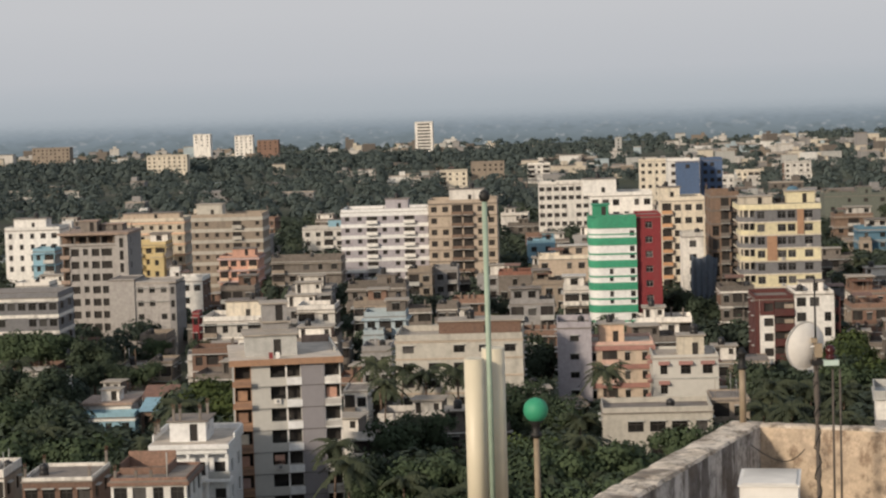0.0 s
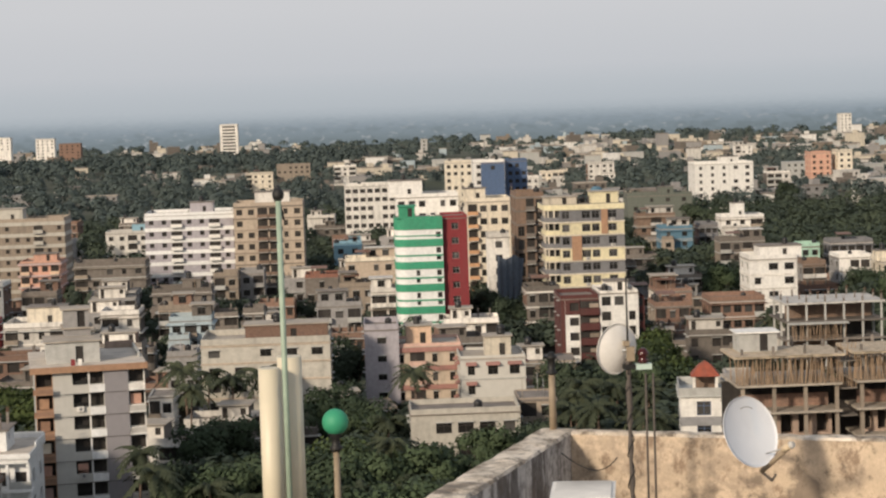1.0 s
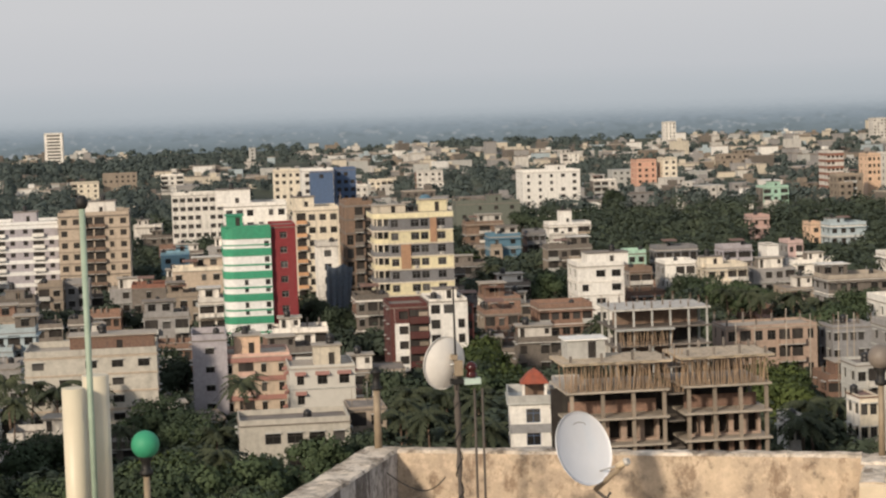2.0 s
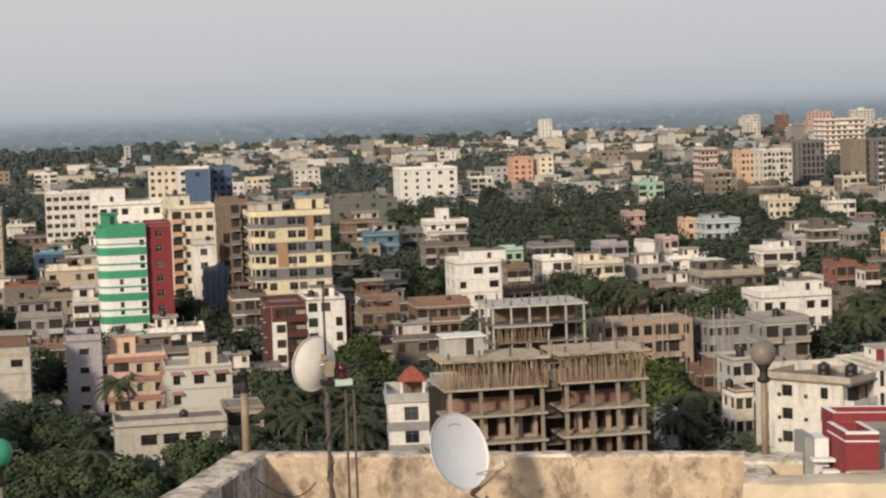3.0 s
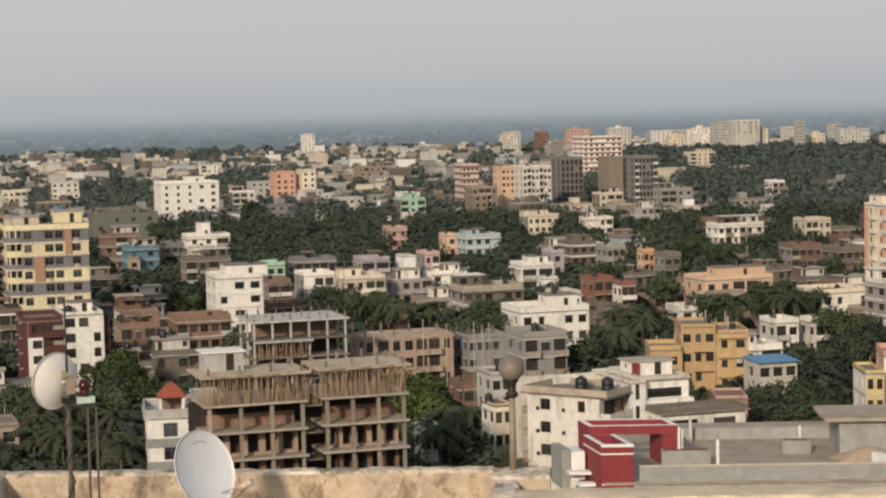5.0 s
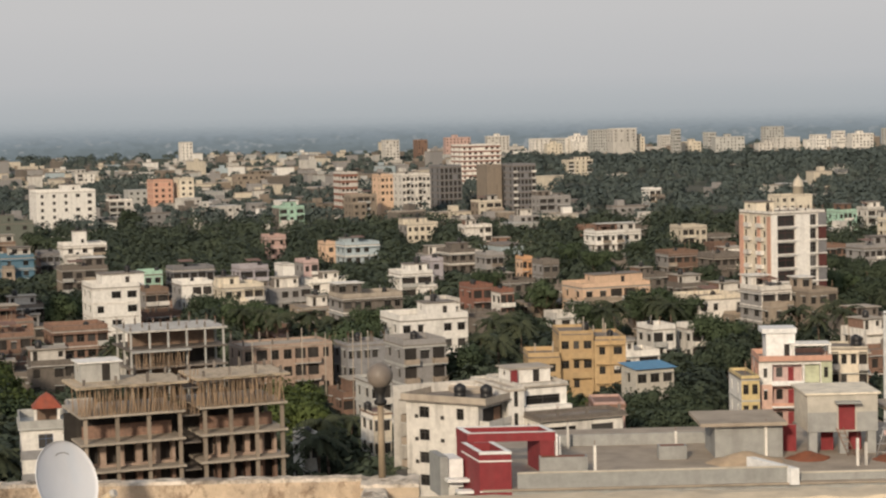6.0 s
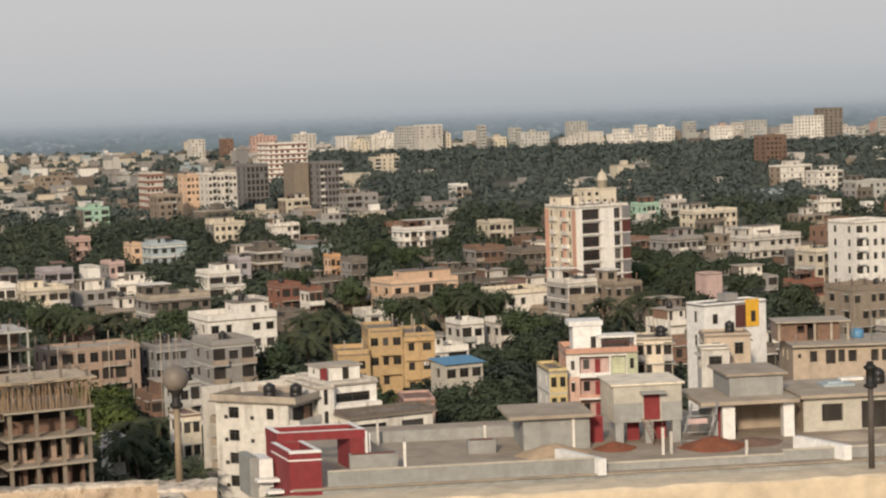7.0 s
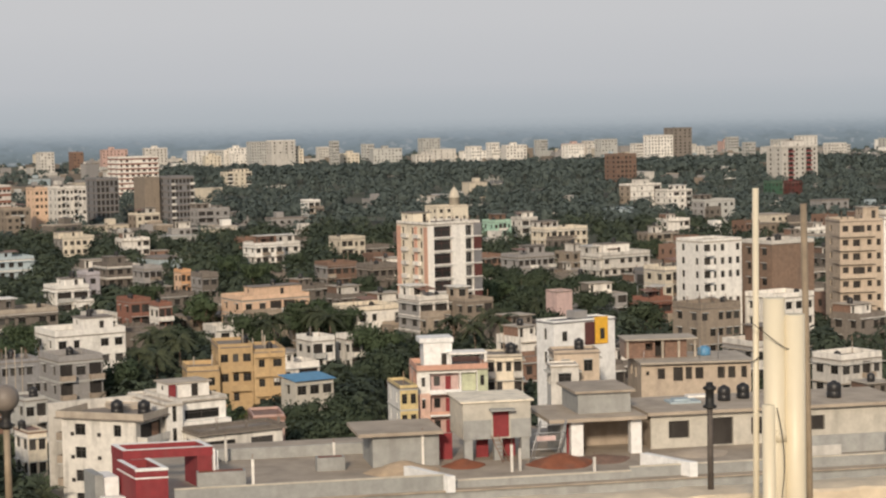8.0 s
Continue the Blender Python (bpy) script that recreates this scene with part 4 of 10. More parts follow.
def corner_house(x, y, yaw, w, h):
    """The rear wings of the corner building: stair tower, balcony wing and low terrace. (x, y) is the foot of the stair tower's front corner."""
    top = thing("apartment_building", x, y, 0, yaw, "stained white apartment building with a stair tower and a low terrace", "building")
    st, d, mat = 2.75, 12, "bright_white"
    block(top, 0, 2.1, 0, d, 0, h + 1.2, mat, n=6, cols=1, side=0, ww=0.55, wh=2.0, shade=None, storey=st, name="stair_wall")
    flat_roof(top, 0, 2.1, 0, d, h + 1.2, "pale_roof", 0.3, "white")
    block(top, 2.103, 8.4, 1.5, d, 0, h + 1.3, mat, n=6, cols=1, side=1, ww=5.6, wh=1.15, sill=0.6, shade=None, storey=st, name="wing_wall")
    flat_roof(top, 2.2, 8.4, 1.2, d, h + 1.3, "pale_roof", 0.35, "white")
    for k in range(4):
        q = Shape()
        q.box(2.3, 8.6, 0.4, 1.496, h + 1.3 - st * (k + 1) - 0.25, h + 1.3 - st * (k + 1) + 0.5, mat)
        part("balcony", q, top)
    roof_room(top, 5.0, 4.5, h + 1.463, 5.2, 4, 1.7, mat, "pale_roof", "roof_room")
    q = Shape()
    q.box(2.2, 3.0, 4.0, 4.4, h + 1.463, h + 3.1, "red_paint")
    part("panel", q, top, "dark red panel")
    q = Shape()
    q.box(-11, 1.9, 10, 10.3, 0, h + 1.5, "white")
    q.box(-3.8, -0.1, 6.0, 9.9, h + 0.2, h + 0.9, "pale_roof")
    part("rear_parapet", q, top)
    # low terrace before the wing
    block(top, 2.2, 13.0, -4.5, 0.35, 0, h - 2.0, "white", n=3, cols=2, side=1, ww=4.2, wh=1.3, sill=0.7, shade=None, storey=st, name="terrace_wall")
    flat_roof(top, 2.0, 13.2, -5.0, 0.3, h - 2.0, "roof", 0.45, "concrete")
    for px in (4.5, 8.3, 12.6):
        column_stub(top, px, -4.4, h - 1.83, 1.2)


def corner_wing(x, y, yaw, w, h):
    """The wing at the street corner. (x, y) is the foot of its near corner; the front runs back to -x."""
    top = thing("apartment_building", x, y, 0, yaw, "stained white corner apartment building with black roof tanks", "building")
    st, mat = 2.75, "white"
    block(top, -w, 0, 0, 8.5, 0, h, mat, n=7, cols=2, side=0, ww=1.45, wh=1.35, shade=None, storey=st)
    for k in range(6):
        z = h - st * (k + 1)
        for a in (-w + 1.2, -w * 0.5 - 0.2):
            q = Shape()
            # dark sheet on the wall for the shade in a vent
            q.box(a, a + 0.5, -0.04, -0.004, z + 0.75, z + 1.2, "room_shade")
            part("vent", q, top, "small vent, its shade a dark sheet")
        # corner balconies on the return side, and balconies at the far end
        q = Shape()
        q.box(0.004, 1.3, 0.3, 6.2, z - 0.15, z, "pale_grey")
        q.box(1.2, 1.3, 0.3, 6.2, z, z + 0.85, mat)
        q.box(0.004, 1.2, 0.3, 0.4, z, z + 0.85, mat)
        part("balcony", q, top)
        q = Shape()
        # thin near-black sheet paints in the shade of the balcony opening
        q.box(0.002, 0.01, 1.0, 5.6, z + 0.1, z + 2.2, "room_shade")
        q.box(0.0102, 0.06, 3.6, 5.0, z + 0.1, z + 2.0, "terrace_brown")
        part("balcony_door", q, top, "balcony door over a sheet of painted shade")
        q = Shape()
        q.box(-w - 1.2, -w - 0.004, 0.6, 4.0, z - 0.15, z, "pale_grey")
        q.box(-w - 1.2, -w - 1.1, 0.6, 4.0, z, z + 0.9, "beige")
        q.box(-w - 1.1, -w - 0.004, 0.6, 0.7, z, z + 0.9, "beige")
        part("balcony", q, top)
    flat_roof(top, -w - 0.6, 1.2, -0.3, 8.5, h, "roof", 0.75, "pale_roof")
    q = Shape()
    q.box(-w - 0.5, 0.2, 8.503, 8.7, 0, h + 1.1, "white")
    part("rear_parapet", q, top)
    water_tank(top, -w * 0.45, 3.4, h + 0.163, 0.75)
    water_tank(top, -w * 0.12, 4.0, h + 0.163, 0.75)


def white_tower(x, y, yaw, w, h):
    top = thing("apartment_tower", x, y, 0, yaw, "tall cream and white apartment tower with dark window bays", "building")
    st, d = 2.85, 13
    n = 7
    s = Shape()
    holes = []
    for c, a in ((0.12, 0.34), (0.72, 0.14)):
        holes += [tuple(round(q, 3) for q in (w * c, w * (c + a), h - st * (k + 1) + 0.35, h - st * k - 0.25)) for k in range(n)]
    s.wall((-w / 2, 0), (1, 0), w, 0.0, h, holes, "bright_white", 0.7)
    s.wall((w / 2, 0), (0, 1), d, 0.0, h, [], "brown")
    s.wall((w / 2, d), (-1, 0), w, 0.0, h, [], "white")
    holes = []
    for c in (2.0, 6.0, 9.6):
        holes += [tuple(round(q, 3) for q in (c, c + 1.1, h - st * (k + 1) + 0.9, h - st * k - 0.6)) for k in range(n)]
    s.wall((-w / 2, d), (0, -1), d, 0.0, h, holes, "cream", 0.3)
    part("wall", s, top, weld=True)
    for a, b in ((0.15, 1.5), (4.3, 5.5), (11.2, 12.85)):
        q = Shape()
        q.box(-w / 2 - 0.12, -w / 2 - 0.004, a, b, 0, h - 0.4, "salmon")
        part("strip", q, top, "salmon wall strip")
    for k in range(n):
        z = h - st * (k + 1)
        q = Shape()
        q.box(-w / 2 + w * 0.12 - 0.2, -w / 2 + w * 0.46 + 0.2, -0.5, -0.004, z + 0.1, z + 0.35, "bright_white")
        part("sill_slab", q, top)
        q = Shape()
        q.box(-w / 2 + w * 0.70, w / 2 + 0.2, -0.5, -0.004, z + 0.1, z + 0.3, "bright_white")
        part("sill_slab", q, top)
        q = Shape()
        q.box(-w / 2 + w * 0.87, w / 2 + 0.15, -0.3, -0.004, z + 0.303, z + st + 0.05, "maroon" if k % 2 else "dark_grey")
        part("panel", q, top)
        part("window", window_mesh(w * 0.34 - 0.1, st - 0.75, None, "maroon", 0.7), top, "", pose(-w / 2 + w * 0.29, 0, z + 0.4))
        part("window", window_mesh(w * 0.14 - 0.1, st - 0.75, None, "dark_grey", 0.7), top, "", pose(-w / 2 + w * 0.79, 0, z + 0.4))
        for c in (3.0, 8.0):
            q = Shape()
            q.box(-w / 2 - 0.8, -w / 2 - 0.004, c - 0.2, c + 2.0, z + 0.1, z + 0.9, "white")
            part("side_balcony", q, top)
    flat_roof(top, -w / 2, w / 2, 0, d, h, "roof", 0.5, "white")
    for k in range(7):
        column_stub(top, -w / 2 + 0.3 + (w - 0.6) * k / 6, 0.4, h + 0.163, 0.9)
    roof_room(top, -w / 2 + 2.2, 6, h + 0.163, 4.2, 5, 2.2, "cream")
    block(top, -w / 2 - 3.5, w / 2 + 1, -3, -0.01, 0, h - st * 6.2, "white", n=3, cols=4, side=1, ww=2.0, shade=None, name="podium_wall")
    flat_roof(top, -w / 2 - 3.5, w / 2 + 1, -3, -0.55, h - st * 6.2, "roof", 0.6, "white")


def domed_hall(x, y, yaw, w, h):
    top = thing("domed_building", x, y, 0, yaw, "cream building with a small domed turret", "building")
    block(top, -w / 2, w / 2, 0, 10, 0, h, "cream", n=3, cols=4, side=2, shade=None, windows=False)
    zt = flat_roof(top, -w / 2, w / 2, 0, 10, h, "pale_roof", 0.5, "cream")
    q = Shape()
    q.lathe([(2.1, 0), (2.1, 3.4), (2.4, 3.45), (2.4, 3.8), (2.0, 3.85), (1.9, 5.0), (1.4, 6.2), (0.6, 7.1), (0.12, 7.6), (0.08, 8.6)], "cream", 18, (w * 0.22, 4, zt))
    part("dome", q, top, "cream dome with a finial")


def panel_front(x, y, yaw, w, h):
    top = thing("house", x, y, 0, yaw, "white house front with maroon and yellow panels", "building")
    d = 4
    block(top, -w / 2, w / 2, 0, d, 0, h, "fresh_white", n=2, cols=0, side=1, shade=None, ww=1.0)
    flat_roof(top, -w / 2, w / 2, 0, d, h, "dark_grey", 0.2, "fresh_white")
    for c, e, mat, up in ((0.50, 0.655, "maroon", -0.1), (0.66, 0.87, "golden", 0.5)):
        q = Shape()
        q.box(-w / 2 + w * c, -w / 2 + w * e, -0.2, -0.004, h - 3.0, h + up, mat)
        part("panel", q, top, "maroon panel" if mat == "maroon" else "yellow panel")
    q = Shape()
    q.box(-w / 2 + w * 0.74, -w / 2 + w * 0.81, -0.25, -0.203, h - 2.4, h - 1.0, "pane")
    part("window", q, top)
    for k in range(3):
        part("window", window_mesh(0.75, 1.25, None, "window_frame", 0.06), top, "", pose(-w / 2 + w * 0.17, -0.066, h - 2.3 - 3.1 * k))
    q = Shape()
    q.box(-w / 2 + w * 0.42, -w / 2 + w * 0.62, 1.0, 3.0, h + 0.363, h + 1.3, "grey")
    part("roof_box", q, top)


def tin_house(x, y, yaw, w, h):
    top = thing("house", x, y, 0, yaw, "low grey house under a blue corrugated tin roof", "building")
    block(top, -w / 2, w / 2, 0, 5, 0, h - 0.62, "pale_render", n=2, cols=3, side=1)
    q = Shape()
    k = 40
    for i in range(k):
        a, b = -w / 2 - 0.4 + (w + 0.8) * i / k, -w / 2 - 0.4 + (w + 0.8) * (i + 1) / k
        za, zb = 0.06 * (i % 2), 0.06 * ((i + 1) % 2)
        q.poly([(a, -0.7, h - 0.6 + za), (b, -0.7, h - 0.6 + zb), (b, 5.5, h - 0.1 + zb), (a, 5.5, h - 0.1 + za)], "blue_tin")
    part("tin_roof", q, top, "blue corrugated roof", weld=True)

def concrete_block(x, y, yaw, w, h):
    """Bare apartment block: a front of four columns of openings, a pier with tall slots, open balconies at one end and a dark open top floor."""
    top = thing("apartment_building", x, y, 0, yaw, "bare concrete apartment block with large dark openings", "building")
    st, d = 2.72, 14
    x0, x1 = -w / 2, w / 2
    zt = h - 2.4
    s = Shape()
    a, b = x0 + 1.9, x1 - 2.7
    cols = ((0.25, 2.05), (2.95, 4.05), (4.85, 6.55), (7.0, 9.3 if b - a > 9.4 else b - a - 0.3))
    holes = []
    for k in range(8):
        z = zt - st * (k + 1)
        if z < 0.3:
            continue
        for i, (u0, u1) in enumerate(cols):
            holes.append((round(u0, 2), round(u1, 2), round(z + (0.55 if i != 1 else 0.75), 2), round(z + 2.15, 2)))
    s.wall((a, 0), (1, 0), b - a, 0, zt, holes, "bare_cement", 0.35)
    s.wall((b, -0.5), (1, 0), x1 - b, 0, h, [(0.9, 1.75, round(h - st * (k + 1) - 0.1, 2), round(h - st * k - 0.75, 2)) for k in range(8) if h - st * (k + 1) > 0.5], "bare_cement", 0.35)
    s.wall((b, 0), (0, -1), 0.5, 0, h, [], "bare_cement")
    s.wall((x1, -0.5), (0, 1), d + 0.5, 0, h, [(3, 4.2, round(h - st * (k + 1) + 0.7, 2), round(h - st * k - 0.6, 2)) for k in range(8)], "grey")
    s.wall((x1, d), (-1, 0), w, 0, h, [], "concrete")
    s.wall((x0, d), (0, -1), d - 1.6, 0, h, [(2, 3.4, round(h - st * (k + 1) + 0.7, 2), round(h - st * k - 0.6, 2)) for k in range(8)], "grey")
    s.wall((x0, 1.6), (1, 0), 1.9, 0, h, [(0.3, 1.5, round(zt - st * (k + 1) + 0.1, 2), round(zt - st * k - 0.5, 2)) for k in range(8) if zt - st * (k + 1) > 0], "brown", 0.3)
    s.wall((a, 1.6), (0, -1), 1.6, 0, zt, [], "bare_cement")
    # recessed back wall of the open top floor
    s.wall((x0, 2.2), (1, 0), w - 2.7, zt, h, [(1.2 + 2.4 * k, 2.6 + 2.4 * k, round(zt + 0.3, 2), round(zt + 1.9, 2)) for k in range(4)], "brown", 0.25)
    part("wall", s, top)
    f = Shape()
    f.box(x0 - 0.2, b - 0.004, -0.25, 2.2, zt + 0.003, zt + 0.16, "concrete")
    part("floor_slab", f, top)
    f = Shape()
    f.box(x0 - 0.1, b - 0.004, -0.15, -0.05, zt + 0.163, zt + 0.6, "bare_cement")
    part("roof_rail", f, top)
    for k in range(5):
        f = Shape()
        u = x0 + 0.15 + (b - x0 - 0.5) * k / 4
        f.box(u - 0.14, u + 0.14, 0.0, 0.3, zt + 0.163, h, "concrete")
        part("pillar", f, top)
    f = Shape()
    f.box(x0 - 0.5, x1 + 0.3, -0.9, d + 0.3, h + 0.003, h + 0.55, "dusty_plaster")
    roof = part("roof", f, top, "broad brownish roof slab")
    for k in range(8):
        z = zt - st * (k + 1)
        if z > 0.4:
            f = Shape()
            f.box(x0 - 0.15, a - 0.004, -0.3, 1.596, z - 0.12, z + 0.02, "concrete")
            f.box(x0 - 0.15, a - 0.004, -0.3, -0.2, z + 0.02, z + 0.8, "dusty_plaster")
            part("balcony", f, top)
    roof_room(top, x0 + 5.6, 3.5, h + 0.553, 3.4, 4, 2.3, "concrete", "dusty_plaster")
    roof_room(top, x0 + 10.2, 5.5, h + 0.553, 4.6, 5, 1.4, "concrete", "dusty_plaster", "tank_room")
    for k in range(5):
        column_stub(top, x0 + 0.6 + (w - 1.2) * k / 4, d * 0.5, h + 0.553, 1.0 + 0.3 * (k % 3))


def two_tier_house(x, y, yaw, w, h):
    """White house whose roof slab stands out over a recessed floor on columns; a room with four bare posts on the roof."""
    top = thing("house", x, y, 0, yaw, "white two-tier house with a wide projecting roof slab", "building")
    d, st, x0, x1 = 11, 3.0, -w / 2, w / 2
    block(top, x0 + 0.9, x1 - 0.3, 1.7, d, 0.0, h - 1.1, "fresh_white", 4, 4, 2, storey=st, ww=1.5, wh=1.55, sill=0.3, shade=None, windows=False, seed=11)
    s = Shape()
    s.box(x0, x1, 0, d, h - 0.55, h, "fresh_white")
    s.box(x0 + 0.25, x1 - 0.25, 0.25, d - 0.2, h - 1.095, h - 0.553, "fresh_white")
    roof = part("roof_slab", s, top, "thick white projecting roof slab with a stepped edge", weld=True)
    s = Shape()
    s.box(x0 + 0.16, x1 - 0.16, 0.16, d - 0.16, h + 0.003, h + 0.035, "pale_deck")
    part("roof_screed", s, roof, "pale worn cement roof")
    for k, (e0, e1, g0, g1, hh) in enumerate(((x0, x0 + 0.16, 2.4, d, 0.75), (x1 - 0.16, x1, 4.5, d, 0.55), (x0 + 0.163, x1 - 0.163, d - 0.16, d, 0.7))):
        s = Shape()
        s.box(e0, e1, g0, g1, h + 0.038, h + hh, "fresh_white")
        part("parapet", s, roof)
    for k in range(3):
        z = h - 1.1 - st * (k + 1) + 0.2
        s = Shape()
        s.box(x0 + 0.5, x1 + 0.1, 0.1, 1.69, z - 0.35, z, "fresh_white")
        part("balcony_slab", s, top)
        s = Shape()
        s.box(x0 + 0.6, x0 + 2.6, 0.15, 0.27, z + 0.003, z + 0.8, "fresh_white")
        s.box(x1 - 2.4, x1, 0.15, 0.27, z + 0.003, z + 0.8, "pale_grey")
        part("balcony_rail", s, top)
        for u in (x0 + 0.85, -0.2, 1.9, x1 - 0.35):
            s = Shape()
            s.box(u - 0.16, u + 0.16, 0.45, 0.77, z + 0.003, z + st - 0.4 if k else h - 1.1, "fresh_white")
            part("column", s, top)
    zr = roof_room(top, -0.35, 1.9, h + 0.038, 4.1, 5.2, 2.25, "fresh_white", "roof", "roof_room")
    for e, g in ((-1.6, 2.3), (-0.9, 2.5), (1.4, 2.3), (1.5, 6.6)):
        column_stub(top, -0.35 + e, g, zr, 1.25)
    for g in (2.8, 4.6):
        column_stub(top, x0 + 0.32, g, h + 0.75, 0.9)


def brick_roof_house(x, y, yaw, w, h):
    """White house with bare brick walls left standing round a part of its roof."""
    top = thing("house", x, y, 0, yaw, "white house with bare brick walls on its roof", "building")
    d, x0, x1 = 9, -w / 2, w / 2
    block(top, x0, x1, 0, d, 0.0, h, "bright_white", 3, 4, 3, ww=1.6, wh=1.6, shade=None, side_wall="bright_white", seed=5)
    floor_band(top, x0, x1, 0, d, h - 0.35, h, 0.3, "brick")
    flat_roof(top, x0, x1, 0, d, h, "roof", 0.3, "brick")
    walls = (((x0 + 0.2, 3.6), (1, 0), 5.2, 0.75, []), ((x0 + 5.42, 3.6), (0, 1), 5.0, 0.9, []), ((x0 + 0.2, 8.6), (0, -1), 5.0, 1.2, []), ((x0 + 5.4, 8.62), (-1, 0), 5.2, 1.7, []))
    for o, u, ln, hh, holes in walls:
        s = Shape()
        z = h + 0.17
        s.wall(o, u, ln, z, z + hh, [(a, b, round(z + c, 2), round(z + e, 2)) for a, b, c, e in holes], "brick", 0.12)
        p, q = (o[0] + u[0] * ln, o[1] + u[1] * ln), (-u[1] * 0.12, u[0] * 0.12)
        s.wall((p[0] + q[0], p[1] + q[1]), (-u[0], -u[1]), ln, z, z + hh, [(ln - b, ln - a, round(z + c, 2), round(z + e, 2)) for a, b, c, e in holes], "brick", 0.12)
        s.poly([(*o, z + hh), (*p, z + hh), (p[0] + q[0], p[1] + q[1], z + hh), (o[0] + q[0], o[1] + q[1], z + hh)], "brick")
        part("brick_wall", s, top, "unplastered brick roof wall")
    for u in (x0 + 0.4, x0 + 2.6, x0 + 4.2):
        column_stub(top, u, 0.5, h + 0.17, 1.0)
    s = Shape()
    s.tube((x0 + 5.9, 0.6, h + 0.17), (x0 + 5.9, 0.6, h + 3.0), 0.07, 0.07, "pale_grey", 6)
    part("post", s, top)


def turquoise_house(x, y, yaw, w, h):
    """Low house with turquoise walls, a brown slab roof and a white roof hut; sheds with tin roofs beside it."""
    top = thing("house", x, y, 0, yaw, "low turquoise house with a white roof hut and tin sheds", "building")
    x0, x1 = -w / 2, w / 2
    block(top, x0, x0 + 7.6, 2.4, 11, 0.0, h, "bright_white", 1, 3, 2, ww=1.1, shade=None, seed=3)
    s = Shape()
    s.box(x0 - 0.5, x0 + 7.9, 1.9, 11.3, h + 0.003, h + 0.42, "dusty_plaster")
    part("roof_slab", s, top, "brown weathered roof slab")
    roof_room(top, x0 + 4.0, 4.0, h + 0.423, 2.9, 3.4, 1.7, "bright_white", "pale_roof", "roof_hut")
    block(top, x0 + 0.6, x0 + 8.9, -1.4, 2.2, 0.0, h - 1.5, "sky_blue", 1, 3, 1, ww=1.0, shade=None, seed=4, name="front_wall")
    flat_roof(top, x0 + 0.6, x0 + 8.9, -1.4, 2.2, h - 1.5, "roof", 0.7, "sky_blue")
    floor_band(top, x0 + 0.6, x0 + 8.9, -1.4, 2.2, h - 1.95, h - 1.6, 0.14, "bright_white")
    block(top, x0 + 9.4, x0 + 12.6, 1.0, 6.5, 0.0, h - 0.9, "brown", 1, 2, 1, ww=0.9, shade=None, seed=6, name="shed_wall")
    s = Shape()
    s.poly([(x0 + 9.1, 0.5, h - 0.85), (x0 + 12.9, 0.5, h - 0.85), (x0 + 12.9, 6.8, h + 0.5), (x0 + 9.1, 6.8, h + 0.5)], "sky_blue")
    s.poly([(x0 + 9.1, 0.5, h - 0.9), (x0 + 9.1, 6.8, h + 0.45), (x0 + 12.9, 6.8, h + 0.45), (x0 + 12.9, 0.5, h - 0.9)], "rust_tin")
    part("tin_roof", s, top, "turquoise sloping tin roof")
    block(top, x0 + 13.0, x1, 2.0, 7.0, 0.0, h - 0.4, "sky_blue", 1, 2, 1, ww=0.9, shade=None, seed=7, name="side_wall")
    s = Shape()
    s.box(x0 + 12.95, x1 + 0.2, 1.7, 7.3, h - 0.397, h - 0.2, "pale_roof")
    part("side_roof", s, top)
    s = Shape()
    s.poly([(x0 + 8.2, 7.4, h + 0.3), (x1 - 0.6, 7.4, h + 0.3), (x1 - 0.6, 12.6, h + 1.7), (x0 + 8.2, 12.6, h + 1.7)], "rust_tin")
    s.wall((x0 + 8.4, 7.6), (1, 0), x1 - x0 - 9.2, 0, h + 0.3, [], "brick")
    s.wall((x1 - 0.8, 7.6), (0, 1), 4.8, 0, h + 0.3, [], "brick")
    part("rear_shed", s, top, "brick shed under a rusty tin roof")


def blank_grey_house(x, y, yaw, w, h):
    top = thing("house", x, y, 0, yaw, "grey cement-rendered house with a blank half front", "building")
    x0, x1, d, c = -w / 2, w / 2, 11, -w / 2 + w * 0.38
    block(top, x0, c, 0, d, 0.0, h + 0.7, "bare_cement", 1, 0, 1, seed=8, windows=False)
    block(top, c + 0.01, x1 - 1.4, 0.35, d, 0.0, h, "bare_cement", 3, 3, 0, storey=2.8, ww=1.2, wh=1.2, shade=None, seed=9, name="front_wall")
    block(top, x1 - 1.39, x1, 0.1, d, 0.0, h - 0.3, "grey", 3, 1, 3, storey=2.8, ww=0.8, wh=1.5, shade=None, seed=10, name="end_wall")
    flat_roof(top, x0, c, 0.0, d, h + 0.7, "roof", 0.2, "bare_cement")
    flat_roof(top, c + 0.2, x1 - 0.1, 0.35, d, h, "pale_roof", 0.35, "bare_cement")
    for k in range(2):
        floor_band(top, c + 0.02, x1 - 1.41, 0.35, d, h - 2.8 * k - 1.0, h - 2.8 * k - 0.88, 0.4, "pale_grey", "sun_ledge")


